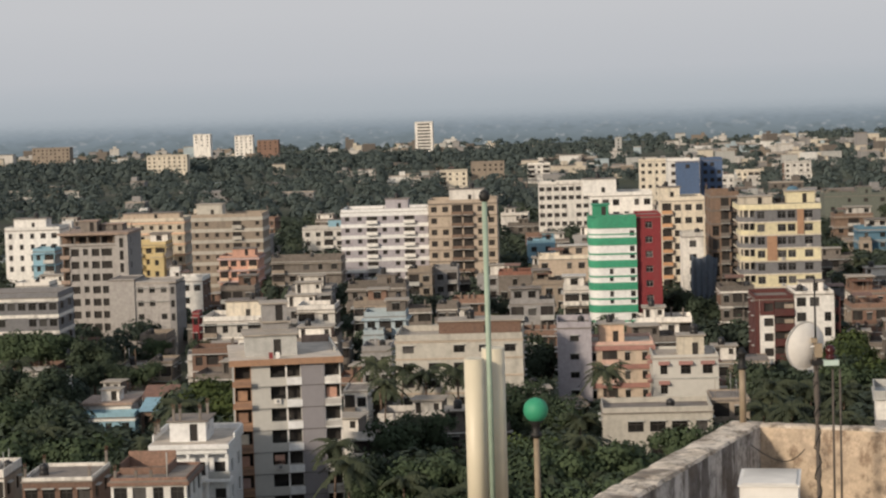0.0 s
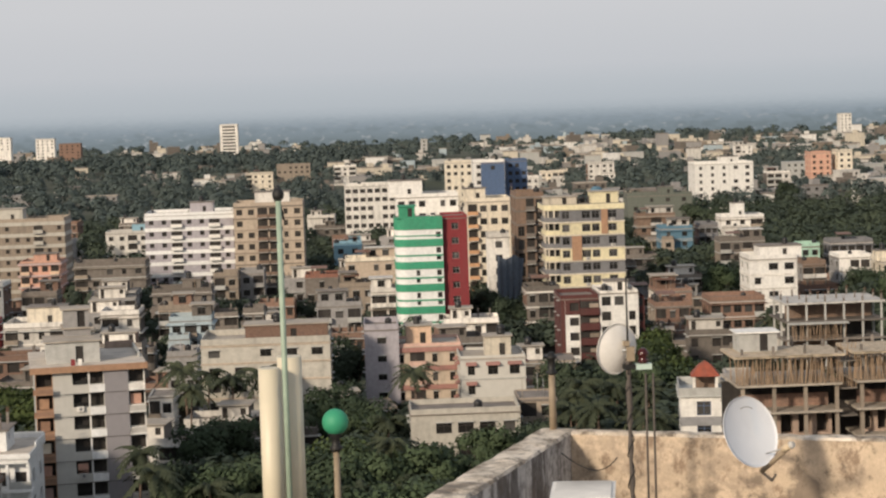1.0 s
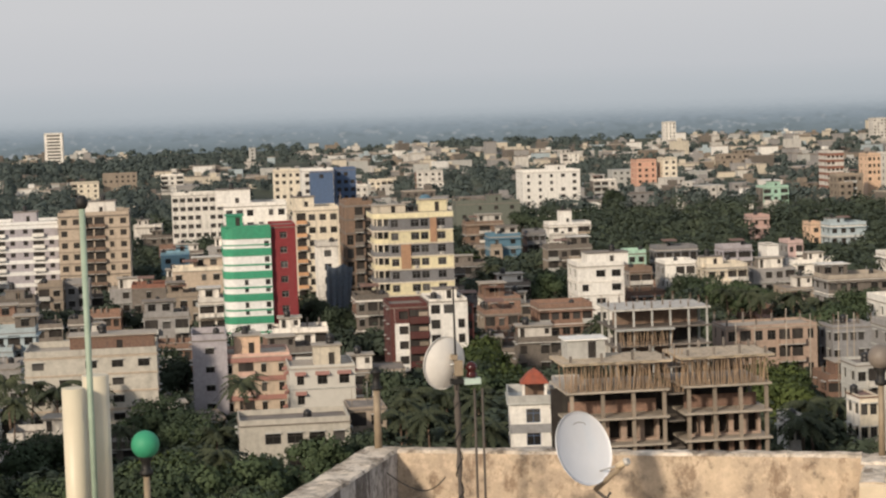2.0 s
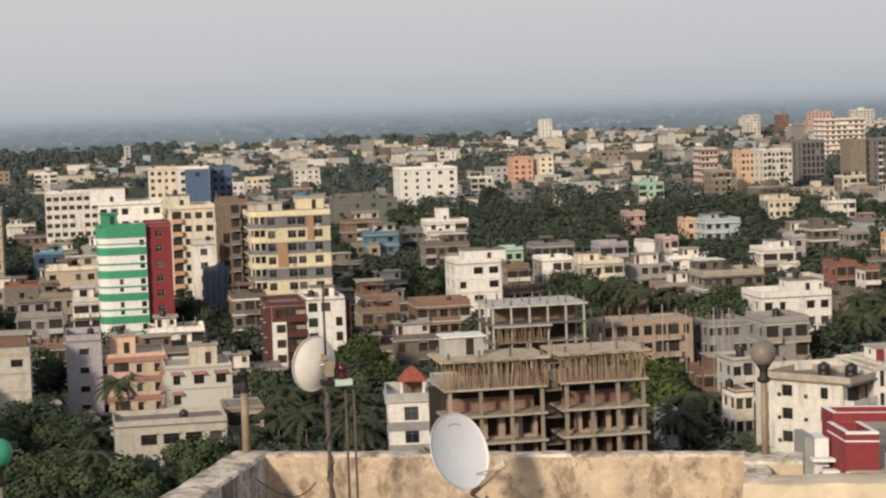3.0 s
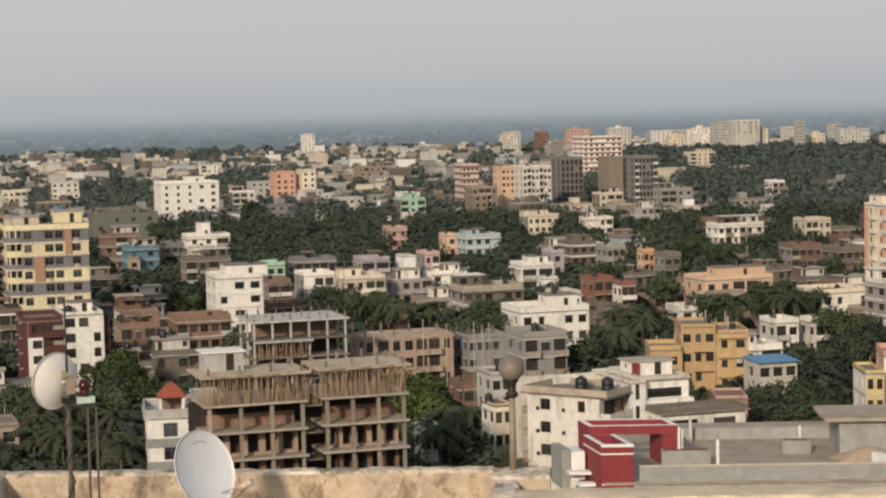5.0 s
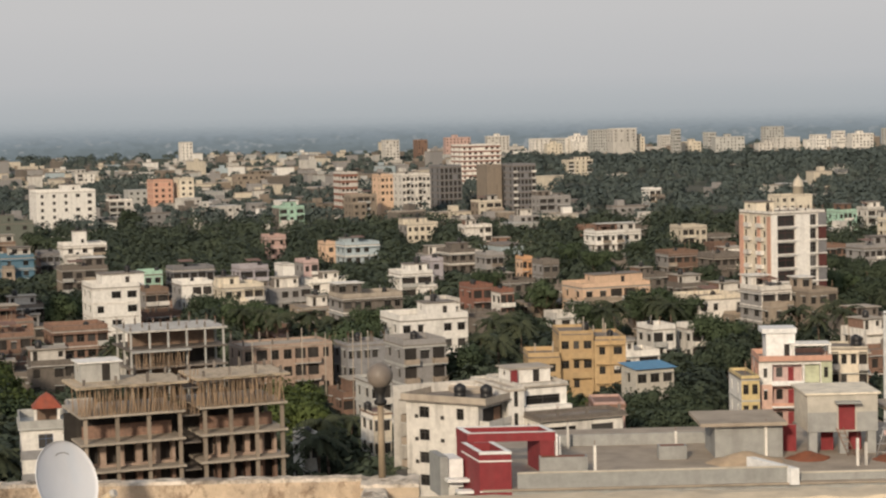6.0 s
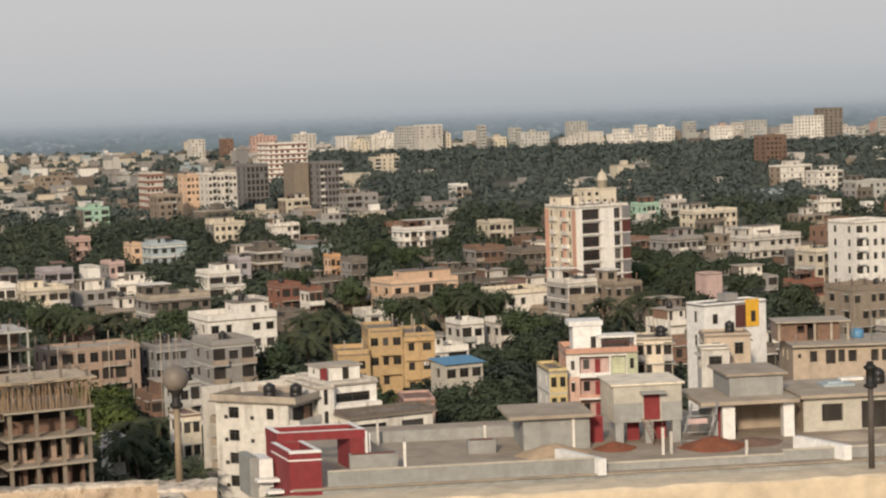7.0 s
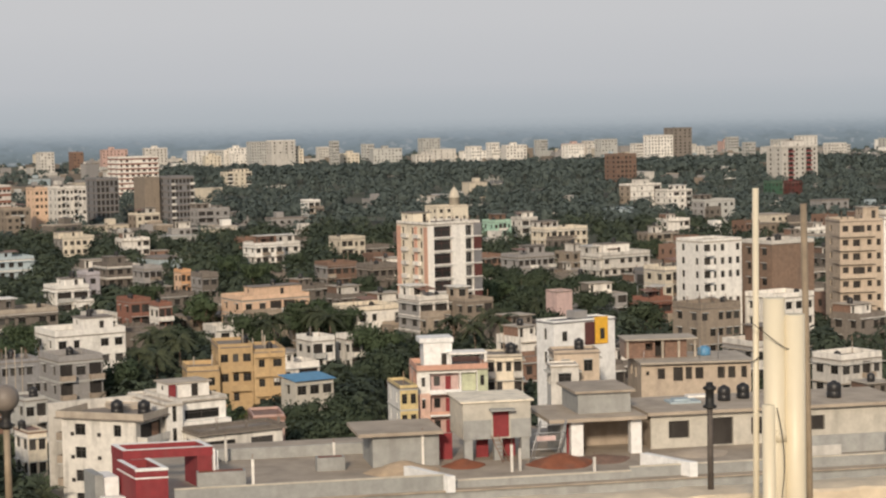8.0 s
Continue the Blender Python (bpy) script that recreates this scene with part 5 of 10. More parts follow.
def ochre_house(x, y, yaw, w, h):
    """Three-storey ochre house with a projecting bay, proud pilasters and a lower wing; white posts stand on its roof."""
    top = thing("apartment_building", x, y, 0, yaw, "ochre painted house with a lower wing and white roof posts", "building")
    x0, x1, st, d = -w / 2, w / 2, 3.15, 10
    block(top, x0, x0 + w * 0.52, 0, d, 0.0, h, "ochre", 4, 3, 2, storey=st, ww=1.3, wh=1.3, shade=None, seed=21)
    block(top, x0 + w * 0.52 + 0.01, x1, -1.2, d - 0.5, 0.0, h - 0.9, "ochre", 4, 2, 2, storey=st, ww=1.4, wh=1.25, shade=None, seed=22, name="bay_wall")
    flat_roof(top, x0, x0 + w * 0.52, 0, d, h, "roof", 0.5, "ochre")
    flat_roof(top, x0 + w * 0.52 + 0.2, x1, -1.2, d - 0.5, h - 0.9, "roof", 0.5, "ochre")
    for k in range(4):
        z = h - 0.9 - st * k - 2.75
        s = Shape()
        s.box(x0 + 1.9, x0 + w * 0.52, -0.9, -0.004, z - 0.15, z, "ochre")
        s.box(x0 + 1.9, x0 + w * 0.52, -0.9, -0.8, z, z + 0.8, "ochre")
        part("balcony", s, top, "ochre balcony")
    for u, g in ((x0 + 0.02, -0.25), (x0 + w * 0.52 - 0.4, -1.0), (x0 + w * 0.76 - 0.15, -1.45), (x1 - 0.32, -1.45)):
        s = Shape()
        s.box(u, u + 0.3, g, g + 0.24, 0, h + 0.3 if g > -1.2 else h - 0.6, "ochre")
        part("pilaster", s, top)
    for k in range(3):
        s = Shape()
        z = h - 0.9 - st * k - 0.75
        s.box(x0 + w * 0.54, x1 + 0.1, -1.75, -1.204, z, z + 0.1, "ochre")
        part("sun_ledge", s, top)
    # lower wing
    block(top, x0 - 5.2, x0 - 0.02, -1.5, 7, 0.0, h - 3.4, "ochre", 3, 2, 1, storey=st, ww=1.5, wh=1.3, shade=None, seed=23, name="wing_wall")
    flat_roof(top, x0 - 5.2, x0 - 0.2, -1.5, 7, h - 3.4, "roof", 0.7, "ochre")
    for k, (u, g, z) in enumerate(((x0 - 4.0, 0, h - 3.2), (x0 - 1.2, -1.0, h - 3.2), (x0 + 4.0, 0.5, h + 0.17), (x0 + 5.6, 0.6, h - 0.7), (x0 + 7.6, 1.0, h - 0.7), (x0 + 7.9, 6.0, h - 0.7))):
        s = Shape()
        s.tube((u, g, z), (u + 0.05, g, z + 2.1 + 0.3 * (k % 3)), 0.11, 0.09, "pale_roof", 8)
        part("roof_post", s, top)
    water_tank(top, x0 + 4.8, 4.5, h + 0.163, 0.55)
    water_tank(top, x0 + 8.6, 2.5, h - 0.737, 0.5)
    ac_unit(top, x0 + w * 0.86, -1.204, h - 5.6)


def balcony_block(x, y, yaw, w, h):
    """Tall beige block whose floors carry continuous balcony walls, with a paler wing of deep open balconies."""
    top = thing("apartment_building", x, y, 0, yaw, "tall beige apartment block with continuous balcony walls", "building")
    x0, x1, d, st = -w / 2, w / 2, 8, 2.85
    n = int(h / st)
    s = Shape()
    holes = []
    for k in range(n):
        z = h - st * (k + 1)
        for u0, u1, lo in ((0.06, 0.2, 0.9), (0.3, 0.47, 0.1) if k % 3 else (0.3, 0.58, 0.6), (0.63, 0.74, 0.9), (0.85, 0.95, 0.8)):
            holes.append(tuple(round(q, 3) for q in (w * u0, w * u1, z + lo, z + 2.1)))
    s.wall((x0, 0), (1, 0), w, 0, h, holes, "tan", 0.3)
    s.wall((x0, d), (0, -1), d, 0, h, [(2.5, 3.6, round(h - st * (k + 1) + 0.9, 2), round(h - st * (k + 1) + 2.1, 2)) for k in range(n)], "tan")
    s.wall((x1, 0), (0, 1), d, 0, h, [], "tan")
    s.wall((x1, d), (-1, 0), w, 0, h, [], "tan")
    part("wall", s, top, weld=True)
    flat_roof(top, x0, x1, 0, d, h, "roof", 0.5, "tan")
    for k in range(n):
        z = h - st * (k + 1)
        q = Shape()
        q.box(x0 - 0.4, x0 + w * 0.8, -0.9, -0.004, z - 0.16, z, "tan")
        q.box(x0 - 0.4, x0 + w * 0.8, -0.9, -0.8, z, z + 0.75, "tan")
        q.box(x0 - 0.4, x0 - 0.3, -0.8, 3.0, z, z + 0.75, "tan")
        part("balcony", q, top, "long beige balcony wall")
    # wing of open balconies
    block(top, x1 + 0.02, x1 + 6.5, -0.4, d, 0, h + 0.3, "bright_white", n, 2, 1, storey=st, ww=2.2, wh=1.5, sill=0.75, shade=None, windows=False, deep=0.8, seed=31, name="wing_wall")
    flat_roof(top, x1 + 0.2, x1 + 6.5, -0.4, d, h + 0.3, "roof", 0.5, "bright_white")
    roof_room(top, x1 - 1.6, 2.5, h + 0.163, 3.4, 4, 2.6, "tan", "pale_roof")
    for k in range(5):
        column_stub(top, x0 + 0.4 + 1.5 * k, 0.5 if k % 2 else d - 0.5, h + 0.163, 1.1)


def salmon_house(x, y, yaw, w, h):
    """Balcony house with salmon edges; x counts from its left front corner."""
    top = thing("apartment_building", x, y, 0, yaw, "salmon and white balcony house with a planted roof terrace", "building")
    d, st = 9.0, 3.2
    for k in range(4):
        z = round(h - 0.9 - st * (k + 1), 3)
        if z < 0:
            break
        front = "bright_white" if k == 0 else "pale_salmon"
        s = Shape()
        s.wall((0, 0), (1, 0), 1.85, z, z + st, [(0.65, 1.2, z + 1.0, z + 2.4)], front)
        s.wall((1.85, 0), (1, 0), 7.0, z, z + st, [(0.05, 4.4, z + 0.1, z + 2.85), (4.65, 6.9, z + 0.1, z + 2.85)], front, 1.3, "pink" if k == 0 else "dusty_pink")
        s.wall((8.85, 0), (1, 0), w - 8.85, z, z + st, [(0.4, 1.0, z + 0.9, z + 2.4)], "pale_green" if k == 0 else "salmon")
        part("front_wall", s, top, weld=True)
        part("window", window_mesh(0.55, 1.4, "fresh_white", "window_frame"), top, "", pose(0.93, 0, z + 1.0))
        part("window", window_mesh(0.6, 1.5, None, "window_frame"), top, "", pose(9.55, 0, z + 0.9))
        s = Shape()
        s.box(6.6, 8.7, 0.7, 0.75, z + 0.15, z + 2.8, "pale_green")
        part("screen", s, top, "pale green balcony screen")
        s = Shape()
        s.box(4.3, 5.1, 1.2, 1.29, z + 0.12, z + 2.3, "red_paint")
        part("door", s, top, "red balcony door")
        s = Shape()
        s.box(2.6, 3.5, 1.22, 1.29, z + 0.9, z + 2.3, "pane")
        part("balcony_window", s, top)
        s = Shape()
        s.box(1.8, 8.9, -0.55, -0.004, z - 0.12, z + 0.12, "fresh_white")
        s.box(1.8, 6.4, -0.55, -0.47, z + 0.12, z + 0.55, "fresh_white" if k == 0 else "salmon")
        part("balcony", s, top, "white balcony slab")
    s = Shape()
    s.wall((w, 0), (0, 1), d, 0, h - 0.9, [], "salmon")
    s.wall((w, d), (-1, 0), w, 0, h - 0.9, [], "salmon")
    s.wall((0, d), (0, -1), d, 0, h - 0.9, [(1.5, 2.5, h - 3.4, h - 2.0), (5.5, 6.5, h - 3.4, h - 2.0), (1.5, 2.5, h - 6.6, h - 5.2), (5.5, 6.5, h - 6.6, h - 5.2)], "salmon")
    part("wall", s, top, weld=True)
    flat_roof(top, 0, w, -0.1, d, h - 0.897, "roof", 0.75, "salmon")
    z = h - 0.73
    s = Shape()
    s.wall((1.5, 3.5), (1, 0), 4.2, z, z + 3.6, [(2.6, 3.4, z + 0.05, z + 2.0)], "fresh_white")
    s.wall((5.7, 3.5), (0, 1), 4, z, z + 3.6, [], "fresh_white")
    s.wall((5.7, 7.5), (-1, 0), 4.2, z, z + 3.6, [], "fresh_white")
    s.wall((1.5, 7.5), (0, -1), 4, z, z + 3.6, [], "fresh_white")
    room = part("roof_room", s, top, "white roof room", weld=True)
    s = Shape()
    s.box(0.9, 5.9, 3.2, 7.8, z + 3.603, z + 4.3, "fresh_white")
    part("parapet", s, room)
    s = Shape()
    s.box(4.9, w + 0.2, 1.6, 5.5, z + 1.9, z + 2.2, "bright_white")
    part("pergola_slab", s, top, "white pergola slab")
    for a, b in ((5.0, 1.8), (w - 0.2, 1.8), (w - 0.2, 5.0)):
        s = Shape()
        s.box(a, a + 0.35, b, b + 0.35, z, z + 1.897, "bright_white")
        part("pergola_post", s, top)
    for k in range(6):
        s = Shape()
        s.lathe([(0.16, 0), (0.2, 0.3), (0.22, 0.32)], "red_tile", 10, (1.2 + 1.5 * k, 0.6, z))
        part("flower_pot", s, top, "terracotta flower pot")


def slab_house(x, y, yaw, w, h):
    """Long half-plastered house whose roof carries an open brick room; x counts from its left front corner."""
    top = thing("apartment_building", x, y, 0, yaw, "long half-plastered house with an open brick room on its roof", "building")
    s = Shape()
    s.wall((0, 0), (1, 0), 3.4, 0, h, [(2.0, 2.9, h - 1.9, h - 0.6), (0.6, 1.0, h - 1.4, h - 0.9)], "tan")
    s.wall((3.4, 0), (1, 0), w - 3.4, 0, h, [(0.5, 1.7, h - 2.2, h - 0.5), (2.0, 2.8, h - 2.0, h - 0.5), (3.2, 4.2, h - 2.0, h - 0.6), (5.9, 6.8, h - 2.0, h - 0.6), (7.2, 8.1, h - 2.0, h - 0.6), (8.8, 9.5, h - 2.0, h - 0.6)], "tan", 0.4)
    s.wall((w, 0), (0, 1), 9, 0, h, [], "beige")
    s.wall((w, 9), (-1, 0), w, 0, h, [], "beige")
    s.wall((0, 9), (0, -1), 9, 0, h, [(2, 3, h - 2, h - 0.7), (5, 6, h - 2, h - 0.7)], "tan")
    part("wall", s, top, weld=True)
    s = Shape()
    s.box(-0.2, w + 0.3, -0.9, 9.2, h + 0.003, h + 0.22, "pale_roof")
    part("roof", s, top, "stained concrete roof slab")
    z = h + 0.223
    s = Shape()
    s.wall((-1.2, 4.0), (1, 0), 7.6, z, z + 2.25, [(2.5, 3.4, z + 0.9, z + 1.8), (3.7, 4.9, z + 0.05, z + 2.1)], "brick", 1.5)
    s.wall((6.4, 4.0), (0, 1), 4, z, z + 2.25, [], "brick")
    s.wall((6.4, 8.0), (-1, 0), 7.6, z, z + 2.25, [], "brick")
    s.wall((-1.2, 8.0), (0, -1), 4, z, z + 2.25, [], "dusty_plaster")
    room = part("roof_room", s, top, "bare brick room", weld=True)
    s = Shape()
    s.box(-1.4, 7.6, 3.0, 8.3, z + 2.253, z + 2.42, "pale_roof")
    part("slab", s, room, "thin overhanging concrete slab")
    for a in (-1.1, 3.2, 5.2, 7.2):
        s = Shape()
        s.box(a, a + 0.28, 3.5, 3.78, z, z + 2.25, "pale_roof")
        part("column", s, top)
    s = Shape()
    s.lathe([(0.75, 0), (0.8, 0.1), (0.8, 0.9), (0.3, 1.15)], "blue_tin", 14, (8.8, 5.2, z))
    part("roof_tank", s, top, "low blue tank")
    for a, b, hh in ((9.6, 1.0, 3.2), (7.4, 1.4, 2.4), (0.4, 0.6, 1.3)):
        s = Shape()
        s.tube((a, b, z), (a + 0.1, b, z + hh), 0.05, 0.04, "metal_grey", 6)
        part("roof_rod", s, top)


# ---- the town, row by row ----
grey_tower(-16.9, 231.8, 6, 12.6, 20.6)
green_tower(39.5, 394.2, -4, 9.4, 26.3)
yellow_tower(73.8, 403.4, -4, 16.6, 27.2)
maroon_house(65.6, 343.8, -4, 14.9, 15.4)
hanging_net(61.6, 427.0, -4, 5.4, 16.4)
bare_frame(63.9, 203.7, -4, 22.5, 22.1)
small_frame(98.4, 314.4, -4, 15.5, 15.5)
red_roof_house(55.8, 231.1, -12, 5.6, 13.8)
corner_wing(102.2, 210.1, -57, 10.1, 15.4)
corner_house(107.2, 212.1, -4, 8.0, 15.2)
white_tower(241.6, 342.9, -4, 12.9, 27.4)
domed_hall(460.3, 653.7, -4, 14.3, 13.9)
panel_front(161.8, 200.8, -4, 9.6, 23.2)
tin_house(157.1, 260.8, -4, 6.5, 10.9)
house('apartment_building', 124.4, 217.8, -24, 3.9, 7, 12.6, 'dusty_pink', 'small pinkish brick house with a shaded balcony', cols=2, n=3, balcony=(0,), rail='pink', band='brick', roof='rust_tin', parapet=0.3, tanks=0, shade=None, ww=0.9)
salmon_house(160.6, 238.0, -27, 10.4, 14.2)
slab_house(155.4, 182.2, -30, 13.4, 19.9)
house('house', 158.2, 236.6, -22, 2.6, 9, 11.2, 'yellow', 'narrow yellow house with a white side wall', cols=2, n=3, side_wall='bright_white', tanks=0, parapet=0.4, ww=0.8, shade=None)
house('house', 180.0, 243.0, -33, 5.6, 7, 13.3, 'cream', 'low cream house with brown doors', cols=4, n=2, ww=0.8, tanks=2, parapet=0.3, shade=None, side_wall='brown', storey=3.0)
two_tier_house(-27.2, 216.6, -4, 9.0, 13.6)
brick_roof_house(-30.0, 203.5, -4, 8.0, 12.0)
house('brick_house', -41.0, 211.6, -4, 7.7, 9, 10.8, 'brick', 'unplastered brick house with a pale roof edge', cols=4, n=3, tanks=1, parapet_mat='white', stubs=4, parapet=0.4)
house('house', -49.6, 218.2, -4, 3.0, 7.7, 10.2, 'white', 'white plastered house at the edge of the trees', cols=3, n=3)
turquoise_house(-46.8, 306.5, -4, 15.2, 4.9)
house('house', -53.0, 352.3, -4, 3.7, 8, 5.1, 'concrete', 'small grey concrete house', cols=2, n=1, parapet=0.3)
house('house', -48.8, 362.9, -4, 4.4, 9, 4.3, 'beige', 'small beige house among trees', cols=2, n=1, parapet=0.5)
house('house', -53.7, 392.6, -4, 5.3, 9, 5.7, 'beige', 'small beige house among palms', cols=3, n=1)
house('apartment_building', -47.5, 522.0, -4, 10.2, 12, 11.9, 'salmon', 'salmon pink house with white floor bands', cols=4, n=2, balcony=(0, 3), rail='peach', band='pink', band_h=0.5, band_out=0.5, head=(6, 5, 2.0, 1, 3), windows=False, shade=None, tanks=0, parapet=0.5)
house('house', -41.6, 449.2, -4, 7.8, 8, 10.0, 'concrete', 'grey unplastered concrete house', cols=3, n=3)
blank_grey_house(-58.1, 412.0, -4, 14.0, 15.2)
house('house', -55.7, 471.2, -4, 7.9, 11, 10.3, 'bright_white', 'white three-storey house with a blue trim', cols=3, n=3, head=(2.4, 2.5, 3.5, -3, 2), shade='blue_grey')
concrete_block(-70.6, 430.4, -4, 14.8, 24.6)
house('apartment_building', -105.9, 546.2, -4, 15.2, 12, 19.4, 'bright_white', 'white stepped apartment house', cols=5, n=4, head=(9, 6, 3, -1, 2), windows=False, shade=None, tanks=1)
house('house', -100.6, 533.4, -4, 5.9, 8, 14.3, 'sky_blue', 'sky-blue painted small house', cols=2, n=3, windows=False, shade=None, tanks=1)
house('apartment_building', -75.7, 556.1, -4, 20.9, 12, 20.2, 'cream', 'long cream apartment block with a covered roof terrace', cols=8, n=5, ww=1.1, wh=1.2, band='peach', band_h=0.6, band_out=0.3, head=(16, 6, 2.2, 1, 2), head_mat='tan', stubs=8, windows=False, shade=None, tanks=1)
house('apartment_building', -51.7, 538.6, -4, 19.4, 13, 21.8, 'beige', 'brown and beige banded apartment block with a roof frame', cols=7, n=6, ww=1.0, wh=1.1, sill=0.8, band='pale_render', band_h=0.95, band_out=0.15, head=(7, 6, 3.4, -5, 2), head_mat='pale_render', stubs=6, roof='pale_roof', balcony=(4,), rail='pale_render', windows=False, shade=None, tanks=0)
house('house', -72.8, 536.3, -4, 9.3, 10, 15.0, 'yellow', 'yellow plastered house with a flat roof', cols=3, n=3, windows=False, shade=None, tanks=1)
house('apartment_building', -75.7, 363.6, -4, 17.4, 12, 17.2, 'dark_grey', 'long dark two-storey building with white floor strips', cols=9, n=3, ww=2.4, band='white', band_h=0.6)
house('house', -92.1, 470.8, -4, 8.1, 8, 10.4, 'white', 'small white roof house', cols=2, n=3)
house('house', -36.6, 378.6, -4, 11.3, 12, 10.2, 'white', 'white house with a cream roof room', cols=4, n=3, head=(7, 6, 3.5, 2, 2), head_mat='cream')
house('house', -44.8, 389.3, -4, 1.3, 4, 10.8, 'red_paint', 'narrow red painted roof room', cols=1, n=3, tanks=0, parapet=0.3)
house('house', -21.4, 396.1, -4, 7.6, 10, 10.1, 'white', 'white two-storey house with a plain roof', cols=2, n=3)
house('house', -31.1, 661.3, -4, 14.0, 10, 10.2, 'white', 'white house with a blue roof room', cols=4, n=3, head=(5, 5, 3, 4, 2), head_mat='sky_blue', windows=False, shade=None, tanks=1)
house('house', -28.8, 505.2, -4, 17.8, 11, 11.8, 'concrete', 'long grey concrete house', cols=5, n=3, stubs=6)
house('house', -10.6, 285.8, -4, 3.5, 8, 9.0, 'white', 'small white house under the trees', cols=2, n=3, tanks=0, parapet=0.2)
house('house', -8.1, 325.9, -4, 4.9, 8, 9.9, 'grey', 'grey house behind palm trees', cols=2, n=3)
house('apartment_building', -8.8, 525.4, -4, 23.1, 18, 22.6, 'lilac', 'large white apartment block with pale grey floor strips', cols=7, n=7, ww=1.2, wh=1.15, sill=0.85, balcony=(2, 5), band='fresh_white', band_h=1.0, band_out=0.15, head=(6, 6, 3, 3, 5), side=3, rail='bright_white', parapet=0.8, parapet_mat='fresh_white', stubs=6, windows=False, shade=None, tanks=1)
house('apartment_building', 11.8, 519.2, -4, 18.0, 16, 24.6, 'tan', 'tan apartment block with brown balconies', cols=6, n=8, balcony=(2, 3), rail='brown', band='beige', head=(9, 6, 3.4, 1, 3), head_mat='white', windows=False, shade=None, tanks=1)
house('house', -9.8, 437.6, -4, 12.9, 10, 10.4, 'concrete', 'grey concrete roof-top house', cols=4, n=3, stubs=4, head=(4, 4, 2.5, 2, 2))
house('house', 0.0, 476.3, -4, 5.8, 9, 10.3, 'beige', 'narrow beige house with a flat roof', cols=2, n=3)
house('house', 6.4, 481.9, -4, 5.7, 9, 10.1, 'grey', 'grey house with a water tank', cols=2, n=3, tanks=2)
house('house', -10.6, 400.7, -4, 6.7, 8, 10.3, 'beige', 'weathered beige house with a flat roof', cols=3, n=3)
house('house', -7.3, 377.8, -4, 8.0, 8, 10.2, 'blue_grey', 'blue grey plastered house', cols=3, n=3)
house('house', 4.8, 387.0, -4, 4.0, 8, 10.4, 'concrete', 'grey house with a covered terrace', cols=2, n=3)
house('house', 22.0, 458.9, -4, 7.7, 9, 10.4, 'concrete', 'unplastered house with a brick roof wall', cols=3, n=3, parapet_mat='brick_red')
house('house', 28.4, 436.8, -4, 7.4, 9, 10.0, 'beige', 'beige house with small windows', cols=3, n=3)
house('house', 35.3, 466.0, -4, 14.5, 9, 13.2, 'tan', 'low beige row house', cols=5, n=3, parapet_mat='cream')
house('house', 33.9, 420.5, -4, 7.1, 8, 10.0, 'white', 'white plastered roof house', cols=2, n=3)
house('house', 21.9, 392.8, -4, 8.9, 8, 10.2, 'grey', 'grey house with dark windows', cols=3, n=3, stubs=4)
house('house', 35.0, 563.0, -4, 8.0, 8, 10.2, 'sky_blue', 'pale blue tin-roofed house', cols=2, n=3, roof='blue_tin', windows=False, shade=None, tanks=1)
house('apartment_building', 5.0, 298.6, -4, 19.4, 13, 14.6, 'pale_render', 'wide cream four-storey building with a brick roof room', cols=5, n=5, storey=2.65, ww=1.7, wh=1.15, head=(12.5, 6, 2.6, 3.2, 1.2), head_mat='brick', roof='pale_roof', shade='pale_grey', band='tan', band_h=0.25, tanks=1)
house('apartment_building', 23.5, 309.7, -4, 5.4, 11, 14.6, 'lilac', 'lilac grey four-storey house', cols=1, n=5, side=2, ww=2.0, wh=1.0, storey=2.9)
house('apartment_building', 30.5, 310.2, -4, 11.0, 11, 11.6, 'tan', 'cream house with faded red floor bands and a roof room', cols=4, n=3, band='faded_red', band_h=0.75, band_out=0.3, sill=0.6, wh=1.4, ww=1.2, head=(4, 5, 3, -1, 2), head_mat='peach', parapet_mat='pale_salmon', parapet=0.5, roof='pale_roof', balcony=(1,), rail='pale_salmon')
house('apartment_building', 39.6, 299.1, -4, 10.0, 11, 10.7, 'pale_front', 'pale plastered house with red-brown window awnings', cols=3, n=3, head=(4, 4, 3, 1, 2), head_mat='cream', shade='brown', band='pale_grey', band_h=0.2, awning='faded_red', sill=0.6, parapet=0.4, roof='pale_roof')
house('apartment_building', 29.9, 256.0, -4, 14.4, 9, 9.2, 'pale_render', 'long pale grey school-like building with wide windows', cols=5, n=2, ww=2.2, storey=3.3, parapet=0.7)
house('house', 40.6, 262.6, -4, 5.0, 8, 9.6, 'beige', 'beige annexe with a flat slab roof', cols=2, n=3, tanks=0, parapet=0.2)
house('apartment_building', 48.9, 475.6, -4, 14.9, 13, 27.3, 'bright_white', 'white apartment block behind the green one', cols=6, n=5, head=(8, 6, 4, -5, 3))
house('apartment_building', 52.6, 686.2, -4, 20.2, 12, 21.8, 'white', 'white office block with small square windows', cols=8, n=5, ww=1.8, windows=False, shade=None, tanks=1)
house('apartment_building', 101.9, 751.2, -4, 11.8, 14, 26.5, 'bright_white', 'white block with a blue glazed front', cols=3, n=6, windows=False, shade=None, tanks=1)
house('apartment_building', 102.3, 743.1, -4, 8.7, 4, 26.3, 'blue', 'blue panelled office front', cols=1, n=1, tanks=0, windows=False, shade=None, parapet=0.2)
house('apartment_building', 114.0, 759.6, -4, 7.8, 12, 26.3, 'blue', 'dark blue office block', cols=3, n=4, windows=False, shade=None, tanks=1)
